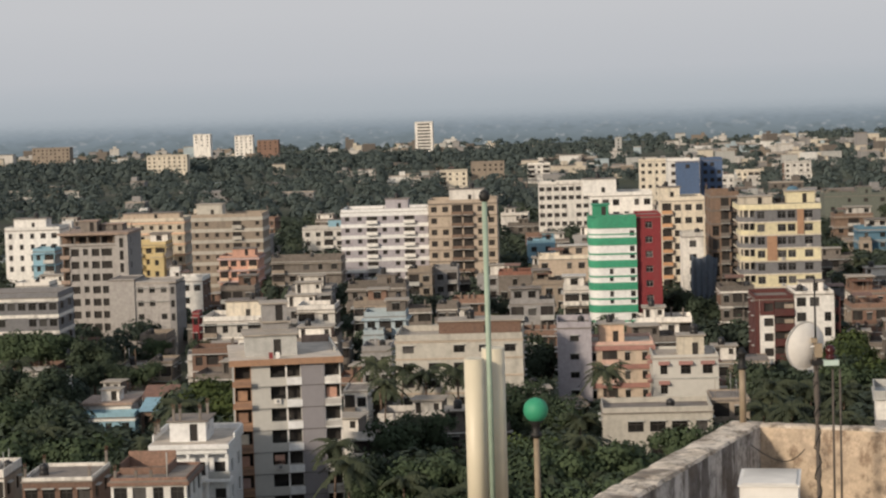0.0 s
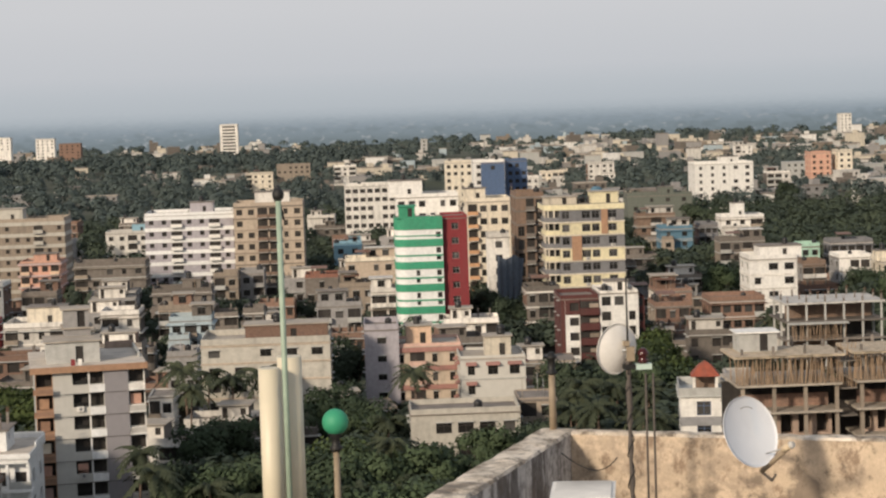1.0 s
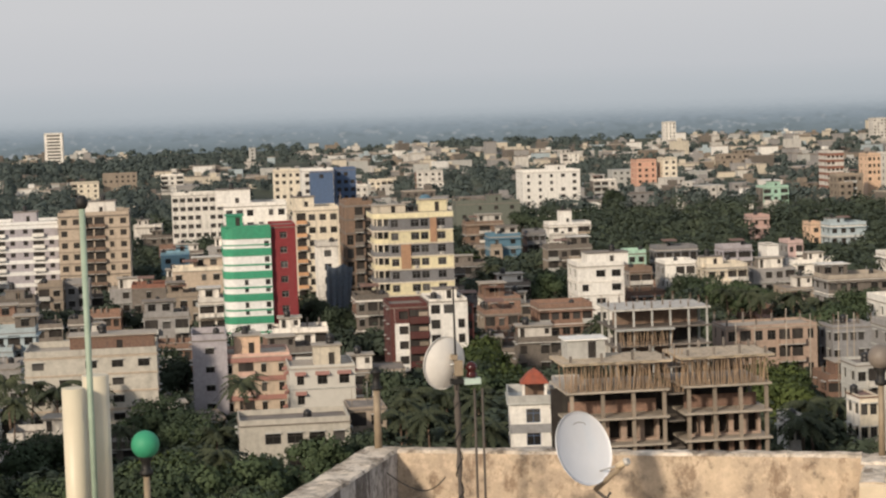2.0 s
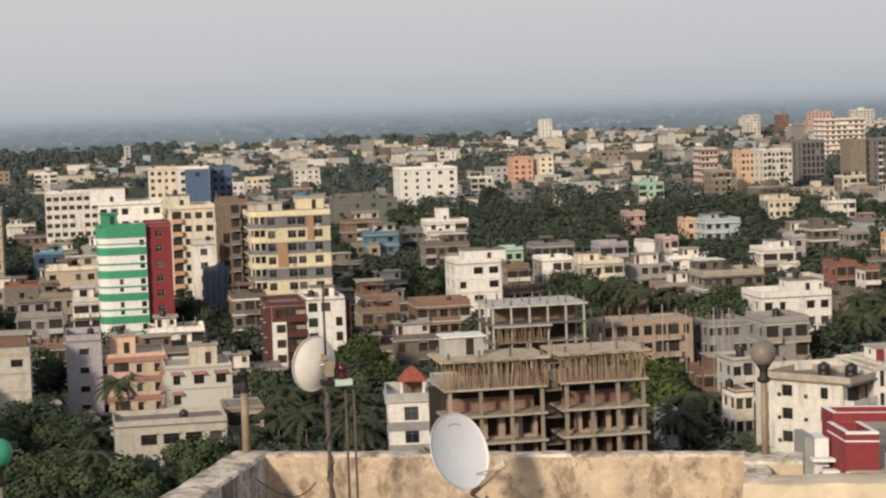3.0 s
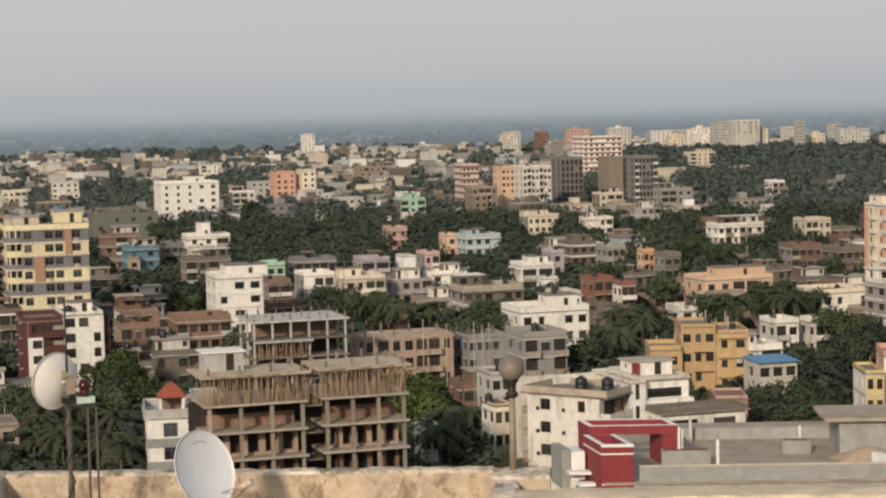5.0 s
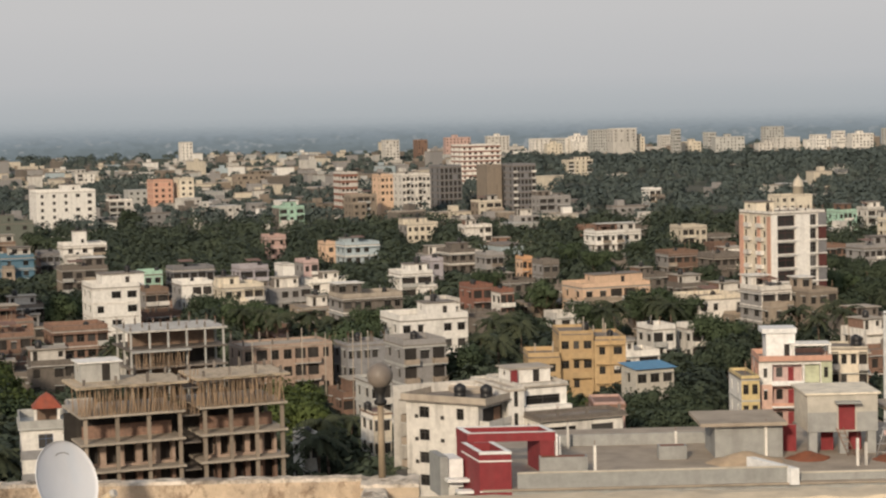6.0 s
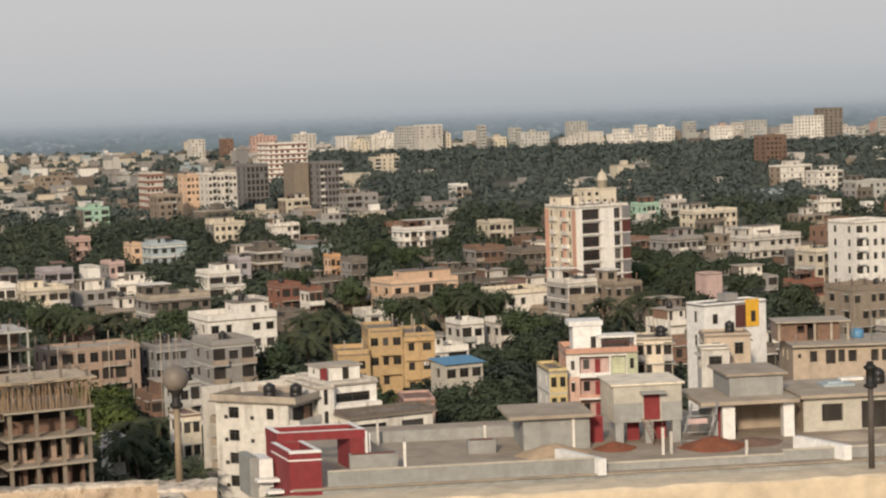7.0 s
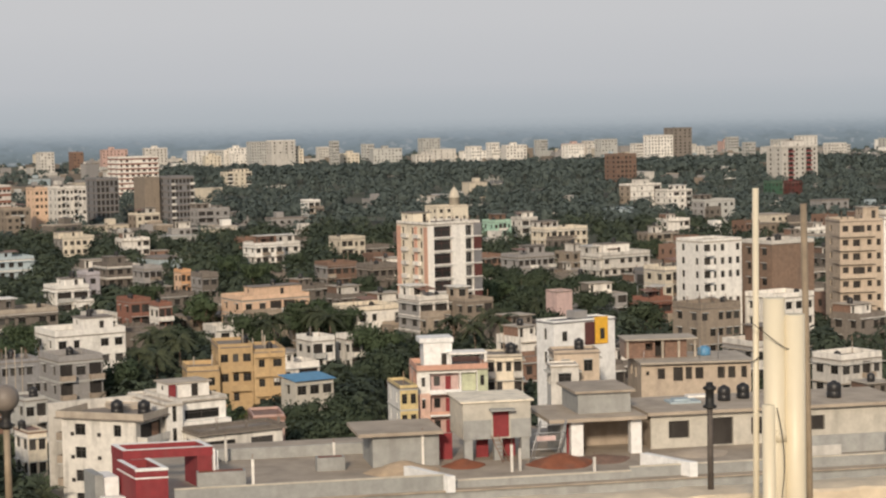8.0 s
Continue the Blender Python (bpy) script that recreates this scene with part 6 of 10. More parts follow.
house('apartment_building', 61.5, 459.0, -4, 10.0, 13, 26.5, 'cream', 'cream apartment tower with lit balconies', cols=4, n=8, balcony=(0,), rail='orange', head=(5, 5, 3, -3, 3), shade=None)
house('apartment_building', 60.1, 434.0, -4, 4.7, 8, 19.8, 'white', 'narrow white tower with a flat roof', cols=1, n=6, shade=None)
house('apartment_building', 67.9, 437.8, -4, 6.2, 16, 28.4, 'brown', 'unfinished brown brick tower with open floors', cols=3, n=9, ww=2.6, wh=2.2, sill=0.3, shade=None, band='concrete', stubs=4, balcony=(1,), rail='concrete')
house('house', 62.0, 386.5, -4, 6.6, 10, 12.2, 'concrete', 'grey house below the yellow tower', cols=3, n=3, band='white')
house('house', 89.4, 391.3, -4, 7.3, 10, 10.5, 'brick', 'small brick house with a slab roof', cols=2, n=3, band='concrete', parapet=0.5)
house('apartment_building', 158.5, 709.8, -4, 23.6, 12, 13.5, 'grey_green', 'dark green grey apartment house', cols=4, n=5, stubs=6, head=(5, 5, 3, 3, 3), windows=False, shade=None)
house('house', 139.7, 632.0, -4, 12.2, 9, 11.0, 'brown', 'low reddish house with open floors', cols=3, n=3, band='beige', balcony=(1,))
house('house', 135.3, 584.7, -4, 9.6, 9, 9.8, 'teal', 'blue painted house with a flat roof', cols=2, n=4, side_wall='teal')
house('house', 147.1, 592.8, -4, 5.8, 9, 9.8, 'dark_grey', 'dark unfinished frame house', cols=3, n=4, ww=2)
house('apartment_building', 217.0, 842.9, -4, 25.4, 18, 19.2, 'bright_white', 'large white apartment block', cols=5, n=6, ww=1.8, head=(8, 7, 3, 3, 3), windows=False, shade=None, tanks=1)
house('house', 165.7, 622.3, -4, 13.8, 10, 10.0, 'bright_white', 'white stepped house with a flat roof', cols=3, n=3, head=(4, 4, 4.5, -1, 2), windows=False, shade=None, tanks=1)
house('house', 138.7, 522.2, -4, 12.2, 8, 10.1, 'concrete', 'grey concrete row house', cols=4, n=3, windows=False, shade=None, tanks=1)
house('apartment_building', 115.0, 408.6, -4, 10.1, 11, 14.6, 'bright_white', 'white four-storey house with broad windows', cols=3, n=4, ww=2, head=(9, 6, 2.6, 2, 2), band='white')
house('apartment_building', 309.9, 1003.6, -4, 10.5, 14, 17.0, 'salmon', 'salmon apartment block in the hazy distance', cols=3, n=6, band='peach', windows=False, shade=None, tanks=1)
house('apartment_building', 321.7, 1000.0, -4, 7.4, 14, 17.7, 'cream', 'cream apartment block in the hazy distance', cols=2, n=6, windows=False, shade=None, tanks=1)
house('house', 272.0, 950.6, -4, 11.5, 9, 10.0, 'white', 'small white house in the hazy distance', cols=3, n=3, windows=False, shade=None, tanks=1)
house('house', 304.0, 801.0, -4, 11.1, 11, 10.3, 'mint', 'mint green house in the hazy distance', cols=3, n=3, head=(5, 4, 2.6, 0, 2), windows=False, shade=None, tanks=1)
house('house', 226.4, 610.8, -4, 5.8, 9, 10.3, 'dusty_pink', 'small dusty red house with white bands', cols=2, n=3, band='pink', windows=False, shade=None, tanks=1)
house('house', 228.5, 569.3, -4, 3.5, 7.9, 10.0, 'peach', 'peach and blue house', cols=1, n=3, windows=False, shade=None, tanks=1)
house('house', 234.5, 559.0, -4, 11.1, 9, 10.2, 'blue_grey', 'pale blue house with a flat roof', cols=4, n=3, band='white', head=(5, 4, 2, -3, 2), windows=False, shade=None, tanks=1)
house('house', 183.7, 487.8, -4, 3.2, 7.8, 11.0, 'bright_white', 'plain white gable wall house', cols=0, side=0, n=3, tanks=0, windows=False, shade=None, parapet=0.2)
house('house', 195.2, 501.3, -4, 4.2, 8, 10.1, 'pink', 'pink house with balconies', cols=2, n=3, balcony=(1,), windows=False, shade=None, tanks=1)
house('house', 147.5, 453.7, -4, 7.5, 10, 10.2, 'bright_white', 'white house with a roof rail', cols=3, n=3)
house('house', 154.1, 439.2, -4, 9.6, 10, 10.2, 'cream', 'cream low house with a flat roof', cols=4, n=3, head=(5, 4, 2.4, -3, 2))
house('house', 149.1, 494.5, -4, 4.9, 8, 10.0, 'mint', 'pale green roof house', cols=2, n=3)
house('house', 161.3, 498.4, -4, 11.0, 8, 10.3, 'dark_grey', 'dark open-framed house with a flat roof', cols=5, n=3, ww=2.4, sill=0.3, wh=2.2, windows=False, shade=None, tanks=1)
house('house', 174.6, 489.2, -4, 7.7, 8, 10.4, 'lilac', 'lilac low house with a flat roof', cols=2, n=3)
house('house', 202.6, 448.7, -4, 8.4, 9, 10.1, 'bright_white', 'bright white two-storey house', cols=2, n=3, head=(5, 5, 2.2, 1, 2), tanks=1)
house('house', 224.2, 483.5, -4, 3.8, 7.1, 10.2, 'lilac', 'lilac house with a flat roof', cols=1, n=3, windows=False, shade=None, tanks=1)
house('house', 243.5, 507.3, -4, 7.6, 11, 10.3, 'concrete', 'concrete house with white floor bands', cols=3, n=3, band='white', head=(5, 5, 2.4, 0, 2), windows=False, shade=None, tanks=1)
house('house', 246.5, 493.1, -4, 5.5, 8, 10.0, 'grey', 'low grey house with a flat roof', cols=3, n=3, windows=False, shade=None, tanks=1)
house('house', 246.4, 473.5, -4, 2.9, 4.8, 10.0, 'orange', 'narrow orange house with a flat roof', cols=2, n=3, side_wall='peach', windows=False, shade=None, tanks=1)
house('house', 244.3, 456.3, -4, 4.5, 7.2, 10.2, 'concrete', 'grey house with laundry terrace', cols=2, n=3)
house('house', 169.8, 399.7, -4, 13.7, 10, 10.0, 'concrete', 'long unfinished house with white roof edge', cols=6, n=3, parapet_mat='pale_roof', ww=1.9)
house('apartment_building', 155.5, 337.2, -4, 13.6, 11, 11.3, 'bright_white', 'white house with a roof railing wall', cols=5, n=3, head=(6, 5, 2.6, 3, 4), parapet=1.1)
house('house', 176.0, 374.0, -4, 4.9, 8, 10.3, 'white', 'white roof room house', cols=2, n=3)
house('apartment_building', 131.4, 288.9, -4, 7.2, 9, 12.9, 'grey', 'grey house with three tiers of balconies', cols=3, n=4, balcony=(0, 2), rail='beige', band='pale_grey')
house('house', 198.6, 403.8, -4, 4.8, 8.5, 10.0, 'brick_red', 'red brick house with olive panels', cols=2, n=3)
house('house', 196.4, 387.5, -4, 3.1, 5.3, 10.3, 'brick_red', 'dark red house with a flat roof', cols=2, n=3)
house('house', 85.3, 374.9, -4, 6.7, 10, 9.2, 'brick', 'small brick house with a concrete slab', cols=3, n=3, band='concrete')
house('house', 99.2, 378.7, -4, 10.7, 10, 9.3, 'brick', 'unplastered brick house with open windows', cols=5, n=3, shade=None)
house('house', 133.9, 441.5, -4, 5.4, 9, 10.2, 'brown', 'dark brick house with a flat roof', cols=2, n=3)
house('house', 87.4, 410.3, -4, 7.3, 8, 8.0, 'dark_grey', 'dark low house with a flat roof', cols=3, n=2)
house('row_house', 136.2, 323.9, -4, 7.3, 8, 9.1, 'band_grey', 'grey blue house front behind bamboo poles', cols=5, n=3, stubs=8, parapet=0.5)
house('brick_house', 121.8, 325.4, -4, 16.3, 9, 9.8, 'dusty_plaster', 'long unfinished brick house with a pale roof', cols=7, n=3, stubs=8, ww=1.5, wh=1.7, shade=None, parapet=0.4, roof='pale_roof', balcony=(1, 4, 5), rail='dusty_plaster', tanks=0)
house('house', 114.6, 267.8, -4, 3.3, 6.9, 10.5, 'pale_grey', 'pale grey small house under trees', cols=2, n=3, parapet=0.4)
house('house', 101.3, 236.6, -4, 2.5, 5.1, 11.0, 'cream', 'small cream house with a tin roof', cols=2, n=3, roof='rust_tin', parapet=0.2)
house('house', 87.8, 227.7, -4, 1.9, 4.4, 10.0, 'white', 'small white house beside the bare frame', cols=2, n=3)
house('apartment_building', 362.6, 877.4, -4, 8.2, 12, 21.6, 'white', 'white and red banded block', cols=4, n=6, band='brick_red', band_h=1.2, band_out=0.05, windows=False, shade=None, tanks=1)
house('apartment_building', 367.0, 843.0, -4, 6.2, 12, 20.9, 'peach', 'peach block in the hazy distance', cols=3, n=4, windows=False, shade=None, tanks=1)
house('apartment_building', 371.0, 819.3, -4, 13.5, 12, 21.6, 'white', 'white banded apartment block', cols=7, n=5, balcony=(1, 4), windows=False, shade=None, tanks=1)
house('apartment_building', 406.6, 857.9, -4, 11.0, 14, 23.8, 'dark_grey', 'dark unfinished concrete tower', cols=5, n=7, ww=2.6, wh=2.2, sill=0.3, band='concrete', windows=False, shade=None, tanks=1)
house('apartment_building', 552.5, 1120.5, -4, 26.2, 18, 28.4, 'white', 'tall white and brick red apartment tower', cols=7, n=9, band='brick_red', band_h=1, band_out=0.05, ww=2, windows=False, shade=None, tanks=1)
house('apartment_building', 405.0, 808.6, -4, 7.2, 12.6, 24.8, 'beige', 'plain beige tower side', cols=0, side=0, n=8, windows=False, shade=None, tanks=1)
house('apartment_building', 414.8, 798.0, -4, 10.9, 14, 25.1, 'dark_grey', 'dark scaffolded tower in the hazy distance', cols=6, n=8, ww=1.8, wh=2, band='concrete', balcony=(0, 5), windows=False, shade=None, tanks=1)
house('house', 348.5, 827.1, -4, 12.1, 10, 13.0, 'beige', 'beige house in the hazy distance', cols=4, n=3, windows=False, shade=None, tanks=1)
house('house', 295.3, 647.8, -4, 11.7, 9, 10.0, 'cream', 'low cream house in the hazy distance', cols=5, n=3, head=(9, 5, 2.2, -2, 2), windows=False, shade=None, tanks=1)
house('house', 386.7, 776.8, -4, 10.9, 9, 10.4, 'cream', 'cream house with brown slab', cols=3, n=3, windows=False, shade=None, tanks=1)
house('house', 417.3, 774.1, -4, 15.0, 9, 11.3, 'grey', 'grey unfinished house in the hazy distance', cols=4, n=3, stubs=4, windows=False, shade=None, tanks=1)
house('house', 316.8, 551.7, -4, 9.8, 9, 10.3, 'bright_white', 'white low house with a rail', cols=4, n=3, windows=False, shade=None, tanks=1)
house('house', 376.4, 1402.4, -4, 12.2, 10, 11.5, 'white', 'white far house in the hazy distance', cols=3, n=3, windows=False, shade=None, tanks=1)
house('apartment_building', 614.0, 1902.8, -4, 11.1, 14, 24.9, 'white', 'white far tower in the hazy distance', cols=3, n=6, windows=False, shade=None, tanks=1)
house('house', 452.4, 1260.6, -4, 24.7, 10, 10.5, 'beige', 'beige row of far houses', cols=6, n=3, windows=False, shade=None, tanks=1)
house('apartment_building', 804.4, 1830.4, -4, 14.2, 14, 22.4, 'white', 'white far apartment tower', cols=4, n=7, windows=False, shade=None, tanks=1)
house('apartment_building', 852.4, 1863.7, -4, 10.2, 14, 21.3, 'brick', 'brick far tower in the hazy distance', cols=3, n=7, windows=False, shade=None, tanks=1)
house('apartment_building', 1019.3, 1892.3, -4, 42.8, 16, 18.3, 'white', 'pale far apartment row', cols=8, n=6, windows=False, shade=None, tanks=1)
house('apartment_building', 1030.9, 1828.8, -4, 35.7, 16, 15.4, 'white', 'white far apartment block', cols=7, n=5, windows=False, shade=None, tanks=1)
# the row of pale blocks along the far wooded rise
far_row = random.Random(5)
for k in range(16):
    az, dist = radians(25.5 + 1.28 * k + far_row.uniform(-0.4, 0.4)), far_row.uniform(1860, 2200)
    wide, tall, tone = far_row.uniform(14, 30), far_row.uniform(13, 23), far_row.choice(("white", "cream", "white", "pale_grey", "dusty_pink"))
    house("apartment_building", dist * math.sin(az), dist * math.cos(az), -14, wide, 13, tall, tone, {"white": "white", "cream": "cream", "pale_grey": "pale grey", "dusty_pink": "faded pink"}[tone] + " apartment block on the far wooded rise",
          cols=int(wide / 3.6), n=5, side=0, windows=False, shade=None, tanks=0, head=(6, 5, 3, far_row.uniform(-3, 3), 3), parapet=0.6)
house('house', 728.7, 1310.3, -4, 20.1, 12, 11.2, 'cream', 'cream far house in the hazy distance', cols=4, n=3, windows=False, shade=None, tanks=1)
house('apartment_building', 12.7, 1896.4, -4, 16.8, 16, 34.5, 'white', 'white far tower with strip windows', cols=1, n=10, ww=14, band='white', windows=False, shade=None, tanks=1)
house('apartment_building', -317.7, 1768.0, -4, 33.2, 14, 22.5, 'beige', 'long beige far block', cols=9, n=4, windows=False, shade=None, tanks=1)
house('apartment_building', -212.0, 2035.1, -4, 17.3, 12, 27.5, 'white', 'white far block in the hazy distance', cols=3, n=4, windows=False, shade=None, tanks=1)
house('apartment_building', -161.7, 1939.4, -4, 17.7, 12, 26.2, 'white', 'white far apartment tower', cols=4, n=7, windows=False, shade=None, tanks=1)
house('apartment_building', -187.7, 1534.7, -4, 31.1, 12, 17.7, 'cream', 'cream far block in the hazy distance', cols=8, n=4, windows=False, shade=None, tanks=1)
house('apartment_building', -135.2, 1891.3, -4, 20.0, 12, 21.8, 'brick', 'brick far tower in the hazy distance', cols=4, n=6, windows=False, shade=None, tanks=1)
house('apartment_building', 185.8, 1786.2, -4, 5.8, 10, 16.3, 'pale_grey', 'far stair tower in the hazy distance', cols=1, n=4, windows=False, shade=None, tanks=1)
house('apartment_building', 50.5, 1337.8, -4, 22.4, 10, 11.0, 'beige', 'beige far house row', cols=6, n=2, windows=False, shade=None, tanks=1)
house('house', 24.5, 1198.1, -4, 16.4, 10, 10.5, 'cream', 'cream far house in the hazy distance', cols=4, n=3, windows=False, shade=None, tanks=1)
house('house', 79.1, 1247.2, -4, 14.1, 10, 11.5, 'white', 'white far house in the hazy distance', cols=3, n=3, windows=False, shade=None, tanks=1)
house('apartment_building', 101.2, 839.7, -4, 11.5, 10, 24.0, 'cream', 'cream block beside the blue office', cols=4, n=5, windows=False, shade=None, tanks=1)
house('house', 149.9, 987.8, -4, 18.8, 10, 10.5, 'white', 'white house group in the hazy distance', cols=6, n=3, windows=False, shade=None, tanks=1)
house('house', 181.9, 1079.7, -4, 12.9, 10, 9.5, 'cream', 'cream house in the hazy distance', cols=4, n=3, windows=False, shade=None, tanks=1)
house('house', 220.5, 1138.3, -4, 15.3, 10, 11.5, 'white', 'white far house in the hazy distance', cols=4, n=3, windows=False, shade=None, tanks=1)
house('house', 223.4, 386.6, -4, 16.7, 11, 10.2, 'peach', 'peach coloured house with a roof parapet', cols=5, n=3, head=(12, 5, 2.4, 2, 3))
ochre_house(157.2, 280.4, -22, 10.6, 13.7)
house('house', 195.1, 320.2, -4, 4.8, 6.7, 8.3, 'bright_white', 'white two-storey house with a flat roof', cols=2, n=2)
house('house', 202.7, 318.9, -4, 4.5, 6.2, 8.0, 'white', 'white plastered house with stained walls', cols=2, n=2)
house('house', 226.5, 348.8, -4, 10.9, 11, 10.0, 'white', 'white low house with a long roof', cols=4, n=3, parapet_mat='cream')
house('house', 288.5, 462.8, -8, 8.7, 9, 10.0, 'brick', 'brick house with a roof wall', cols=4, n=3, windows=False, shade=None, tanks=1)
house('house', 291.7, 445.3, -4, 8.8, 9, 10.2, 'concrete', 'grey house with white tank stand', cols=4, n=3, windows=False, shade=None, tanks=1)
house('house', 229.3, 333.0, -4, 6.9, 8.6, 12.8, 'white', 'white podium house of the tower', cols=2, n=3, ww=2)
house('house', 236.2, 326.9, -4, 6.6, 7.8, 12.5, 'beige', 'tall beige house behind palms', cols=3, n=4, parapet=0.6)
house('house', 498.7, 711.8, -4, 4.3, 5.2, 10.3, 'cream', 'cream shrine-like building in the hazy distance', cols=2, n=3, windows=False, shade=None, tanks=1)
house('house', 445.0, 599.8, -4, 7.5, 8.6, 10.1, 'mint', 'pale mint house in the hazy distance', cols=4, n=3, windows=False, shade=None, tanks=1)
house('house', 464.0, 608.1, -4, 7.2, 8, 10.0, 'white', 'white house beside the mint one', cols=2, n=3, windows=False, shade=None, tanks=1)
house('house', 428.3, 540.6, -4, 17.5, 9, 10.3, 'cream', 'long low cream house', cols=7, n=3, windows=False, shade=None, tanks=1)
house('house', 323.2, 557.1, -4, 15.9, 9, 9.9, 'white', 'white low house row', cols=5, n=3, windows=False, shade=None, tanks=1)
house('house', 351.2, 556.0, -4, 8.9, 9, 10.3, 'cream', 'cream house among trees', cols=4, n=3, windows=False, shade=None, tanks=1)
house('house', 501.6, 828.5, -4, 6.3, 8.8, 10.3, 'bright_white', 'white house among dark trees', cols=2, n=3, windows=False, shade=None, tanks=1)
house('house', 340.5, 443.5, -4, 12.1, 9, 10.2, 'grey', 'grey low house with a broad roof', cols=6, n=3, windows=False, shade=None, tanks=1)
house('house', 356.2, 429.6, -4, 8.8, 8.9, 10.0, 'white', 'white house with a long balcony', cols=5, n=3, balcony=(2,), windows=False, shade=None, tanks=1)
house('house', 252.6, 319.8, -4, 3.8, 4, 13.8, 'pink', 'pink roof room with a flat roof', cols=0, side=0, n=3, tanks=0, parapet=0.2)
house('house', 148.5, 188.2, -30, 3.4, 3.6, 19.6, 'white', 'small white stair hut with a red door', cols=1, n=1, parapet=0.15, tanks=0, roof='pale_roof')
house('apartment_building', 152.2, 190.5, -30, 5.6, 4.5, 20.7, 'tan', 'beige rough plastered house beside the panel front', cols=2, n=3, parapet=0.3)
house('apartment_building', 313.5, 350.1, -4, 17.9, 9, 12.6, 'dark_grey', 'dark half-built frame house with open floors', cols=6, n=3, ww=3, wh=2.2, sill=0.3, shade=None, stubs=8)
house('apartment_building', 266.4, 287.5, -4, 9.4, 8.6, 24.6, 'bright_white', 'white apartment house with dark windows', cols=5, n=6, ww=0.95, wh=1.3, storey=2.6, balcony=(0,), rail='bright_white', shade=None, parapet=0.5, roof='pale_roof', tanks=0)
house('apartment_building', 285.3, 287.4, -4, 11.0, 9.3, 23.2, 'brown', 'blank brown brick side wall with a white roof edge', cols=0, n=4, parapet_mat='white', tanks=2, parapet=0.7)
balcony_block(305.6, 288.1, -24, 9.4, 26.6)
house('apartment_building', 316.2, 283.9, -4, 8.5, 6.4, 27.6, 'white', 'white apartment block with a flat roof', cols=3, n=8, ww=2)
house('apartment_building', 837.9, 994.0, -4, 16.0, 13, 22.7, 'brick', 'brick coloured unfinished tower', cols=5, n=7, band='concrete', ww=2, windows=False, shade=None, tanks=1)
house('apartment_building', 1264.7, 1417.9, -4, 21.6, 15, 34.0, 'concrete', 'tall grey brown unfinished tower', cols=4, n=9, ww=2.2, windows=False, shade=None, tanks=1)
house('apartment_building', 919.3, 919.2, -4, 29.7, 15, 25.7, 'white', 'white and red striped apartment tower', cols=6, n=8, balcony=(1, 4), rail='red_paint', head=(12, 8, 4, 0, 3), windows=False, shade=None, tanks=1)
house('apartment_building', 839.1, 857.9, -4, 8.5, 7.3, 7.0, 'dark_green', 'dull dark green block among trees', cols=3, n=2, windows=False, shade=None, tanks=1)
house('apartment_building', 847.3, 849.8, -4, 8.6, 7.2, 6.8, 'maroon', 'dark maroon block beside a green one', cols=3, n=2, windows=False, shade=None, tanks=1)
house('house', 689.8, 802.8, -4, 20.1, 10, 11.6, 'white', 'white stepped house in the hazy distance', cols=4, n=3, head=(8, 5, 3, 0, 2), windows=False, shade=None, tanks=1)
house('house', 672.2, 756.4, -4, 15.7, 10, 10.1, 'white', 'white far house in the hazy distance', cols=4, n=3, windows=False, shade=None, tanks=1)
house('house', 605.8, 655.3, -4, 17.0, 9, 10.1, 'pale_grey', 'grey low house row', cols=5, n=3, windows=False, shade=None, tanks=1)
house('house', 361.0, 428.8, -4, 16.2, 10, 10.3, 'white', 'white house with long dark windows', cols=6, n=3, head=(9, 5, 3, -2, 2), windows=False, shade=None, tanks=1)
house('house', 302.8, 341.0, -4, 8.5, 8, 14.1, 'cream', 'cream low house with a frame roof', cols=4, n=3, stubs=6)
house('house', 278.4, 319.7, -4, 6.1, 5.9, 10.0, 'brick_red', 'red brick house with a flat roof', cols=2, n=3)
house('half_built_house', 255.2, 276.1, -4, 9.4, 8.6, 13.2, 'beige', 'half-built concrete house with rods', cols=5, n=3, stubs=8)
house('house', 239.6, 244.1, -4, 11.4, 9, 10.1, 'white', 'white house with flower pots', cols=5, n=3)
house('house', 233.1, 219.9, -4, 8.5, 6.8, 10.4, 'white', 'white four-storey house with dark windows', cols=4, n=3, ww=1.8)
house('low_house', 275.8, 277.7, -4, 10.1, 8.6, 13.6, 'white', 'low white house with a flat roof', cols=4, n=3)
house('apartment_building', 1002.5, 1844.5, -4, 10.2, 12, 19.0, 'pale_grey', 'cream far apartment block', cols=4, n=4, tanks=0, windows=False, shade=None)
house('apartment_building', 1019.5, 1787.8, -4, 20.0, 12, 27.6, 'pale_grey', 'white far apartment block', cols=7, n=7, tanks=0, windows=False, shade=None)
house('apartment_building', 951.4, 1624.8, -4, 24.9, 12, 30.1, 'white', 'white far apartment block', cols=4, n=4, tanks=0, windows=False, shade=None)
house('apartment_building', 1179.3, 2005.6, -4, 6.0, 8.7, 23.7, 'white', 'white far apartment block', cols=7, n=7, tanks=0, windows=False, shade=None)
house('apartment_building', 1207.9, 1965.0, -4, 15.8, 12, 17.1, 'white', 'white far apartment block', cols=5, n=5, tanks=0, windows=False, shade=None)
house('apartment_building', 989.4, 1592.4, -4, 6.2, 8.6, 28.5, 'pale_grey', 'white far apartment block', cols=6, n=7, tanks=0, windows=False, shade=None)
house('apartment_building', 1090.8, 1690.9, -4, 9.0, 11.9, 23.1, 'pale_grey', 'cream far apartment block', cols=5, n=6, tanks=0, windows=False, shade=None)
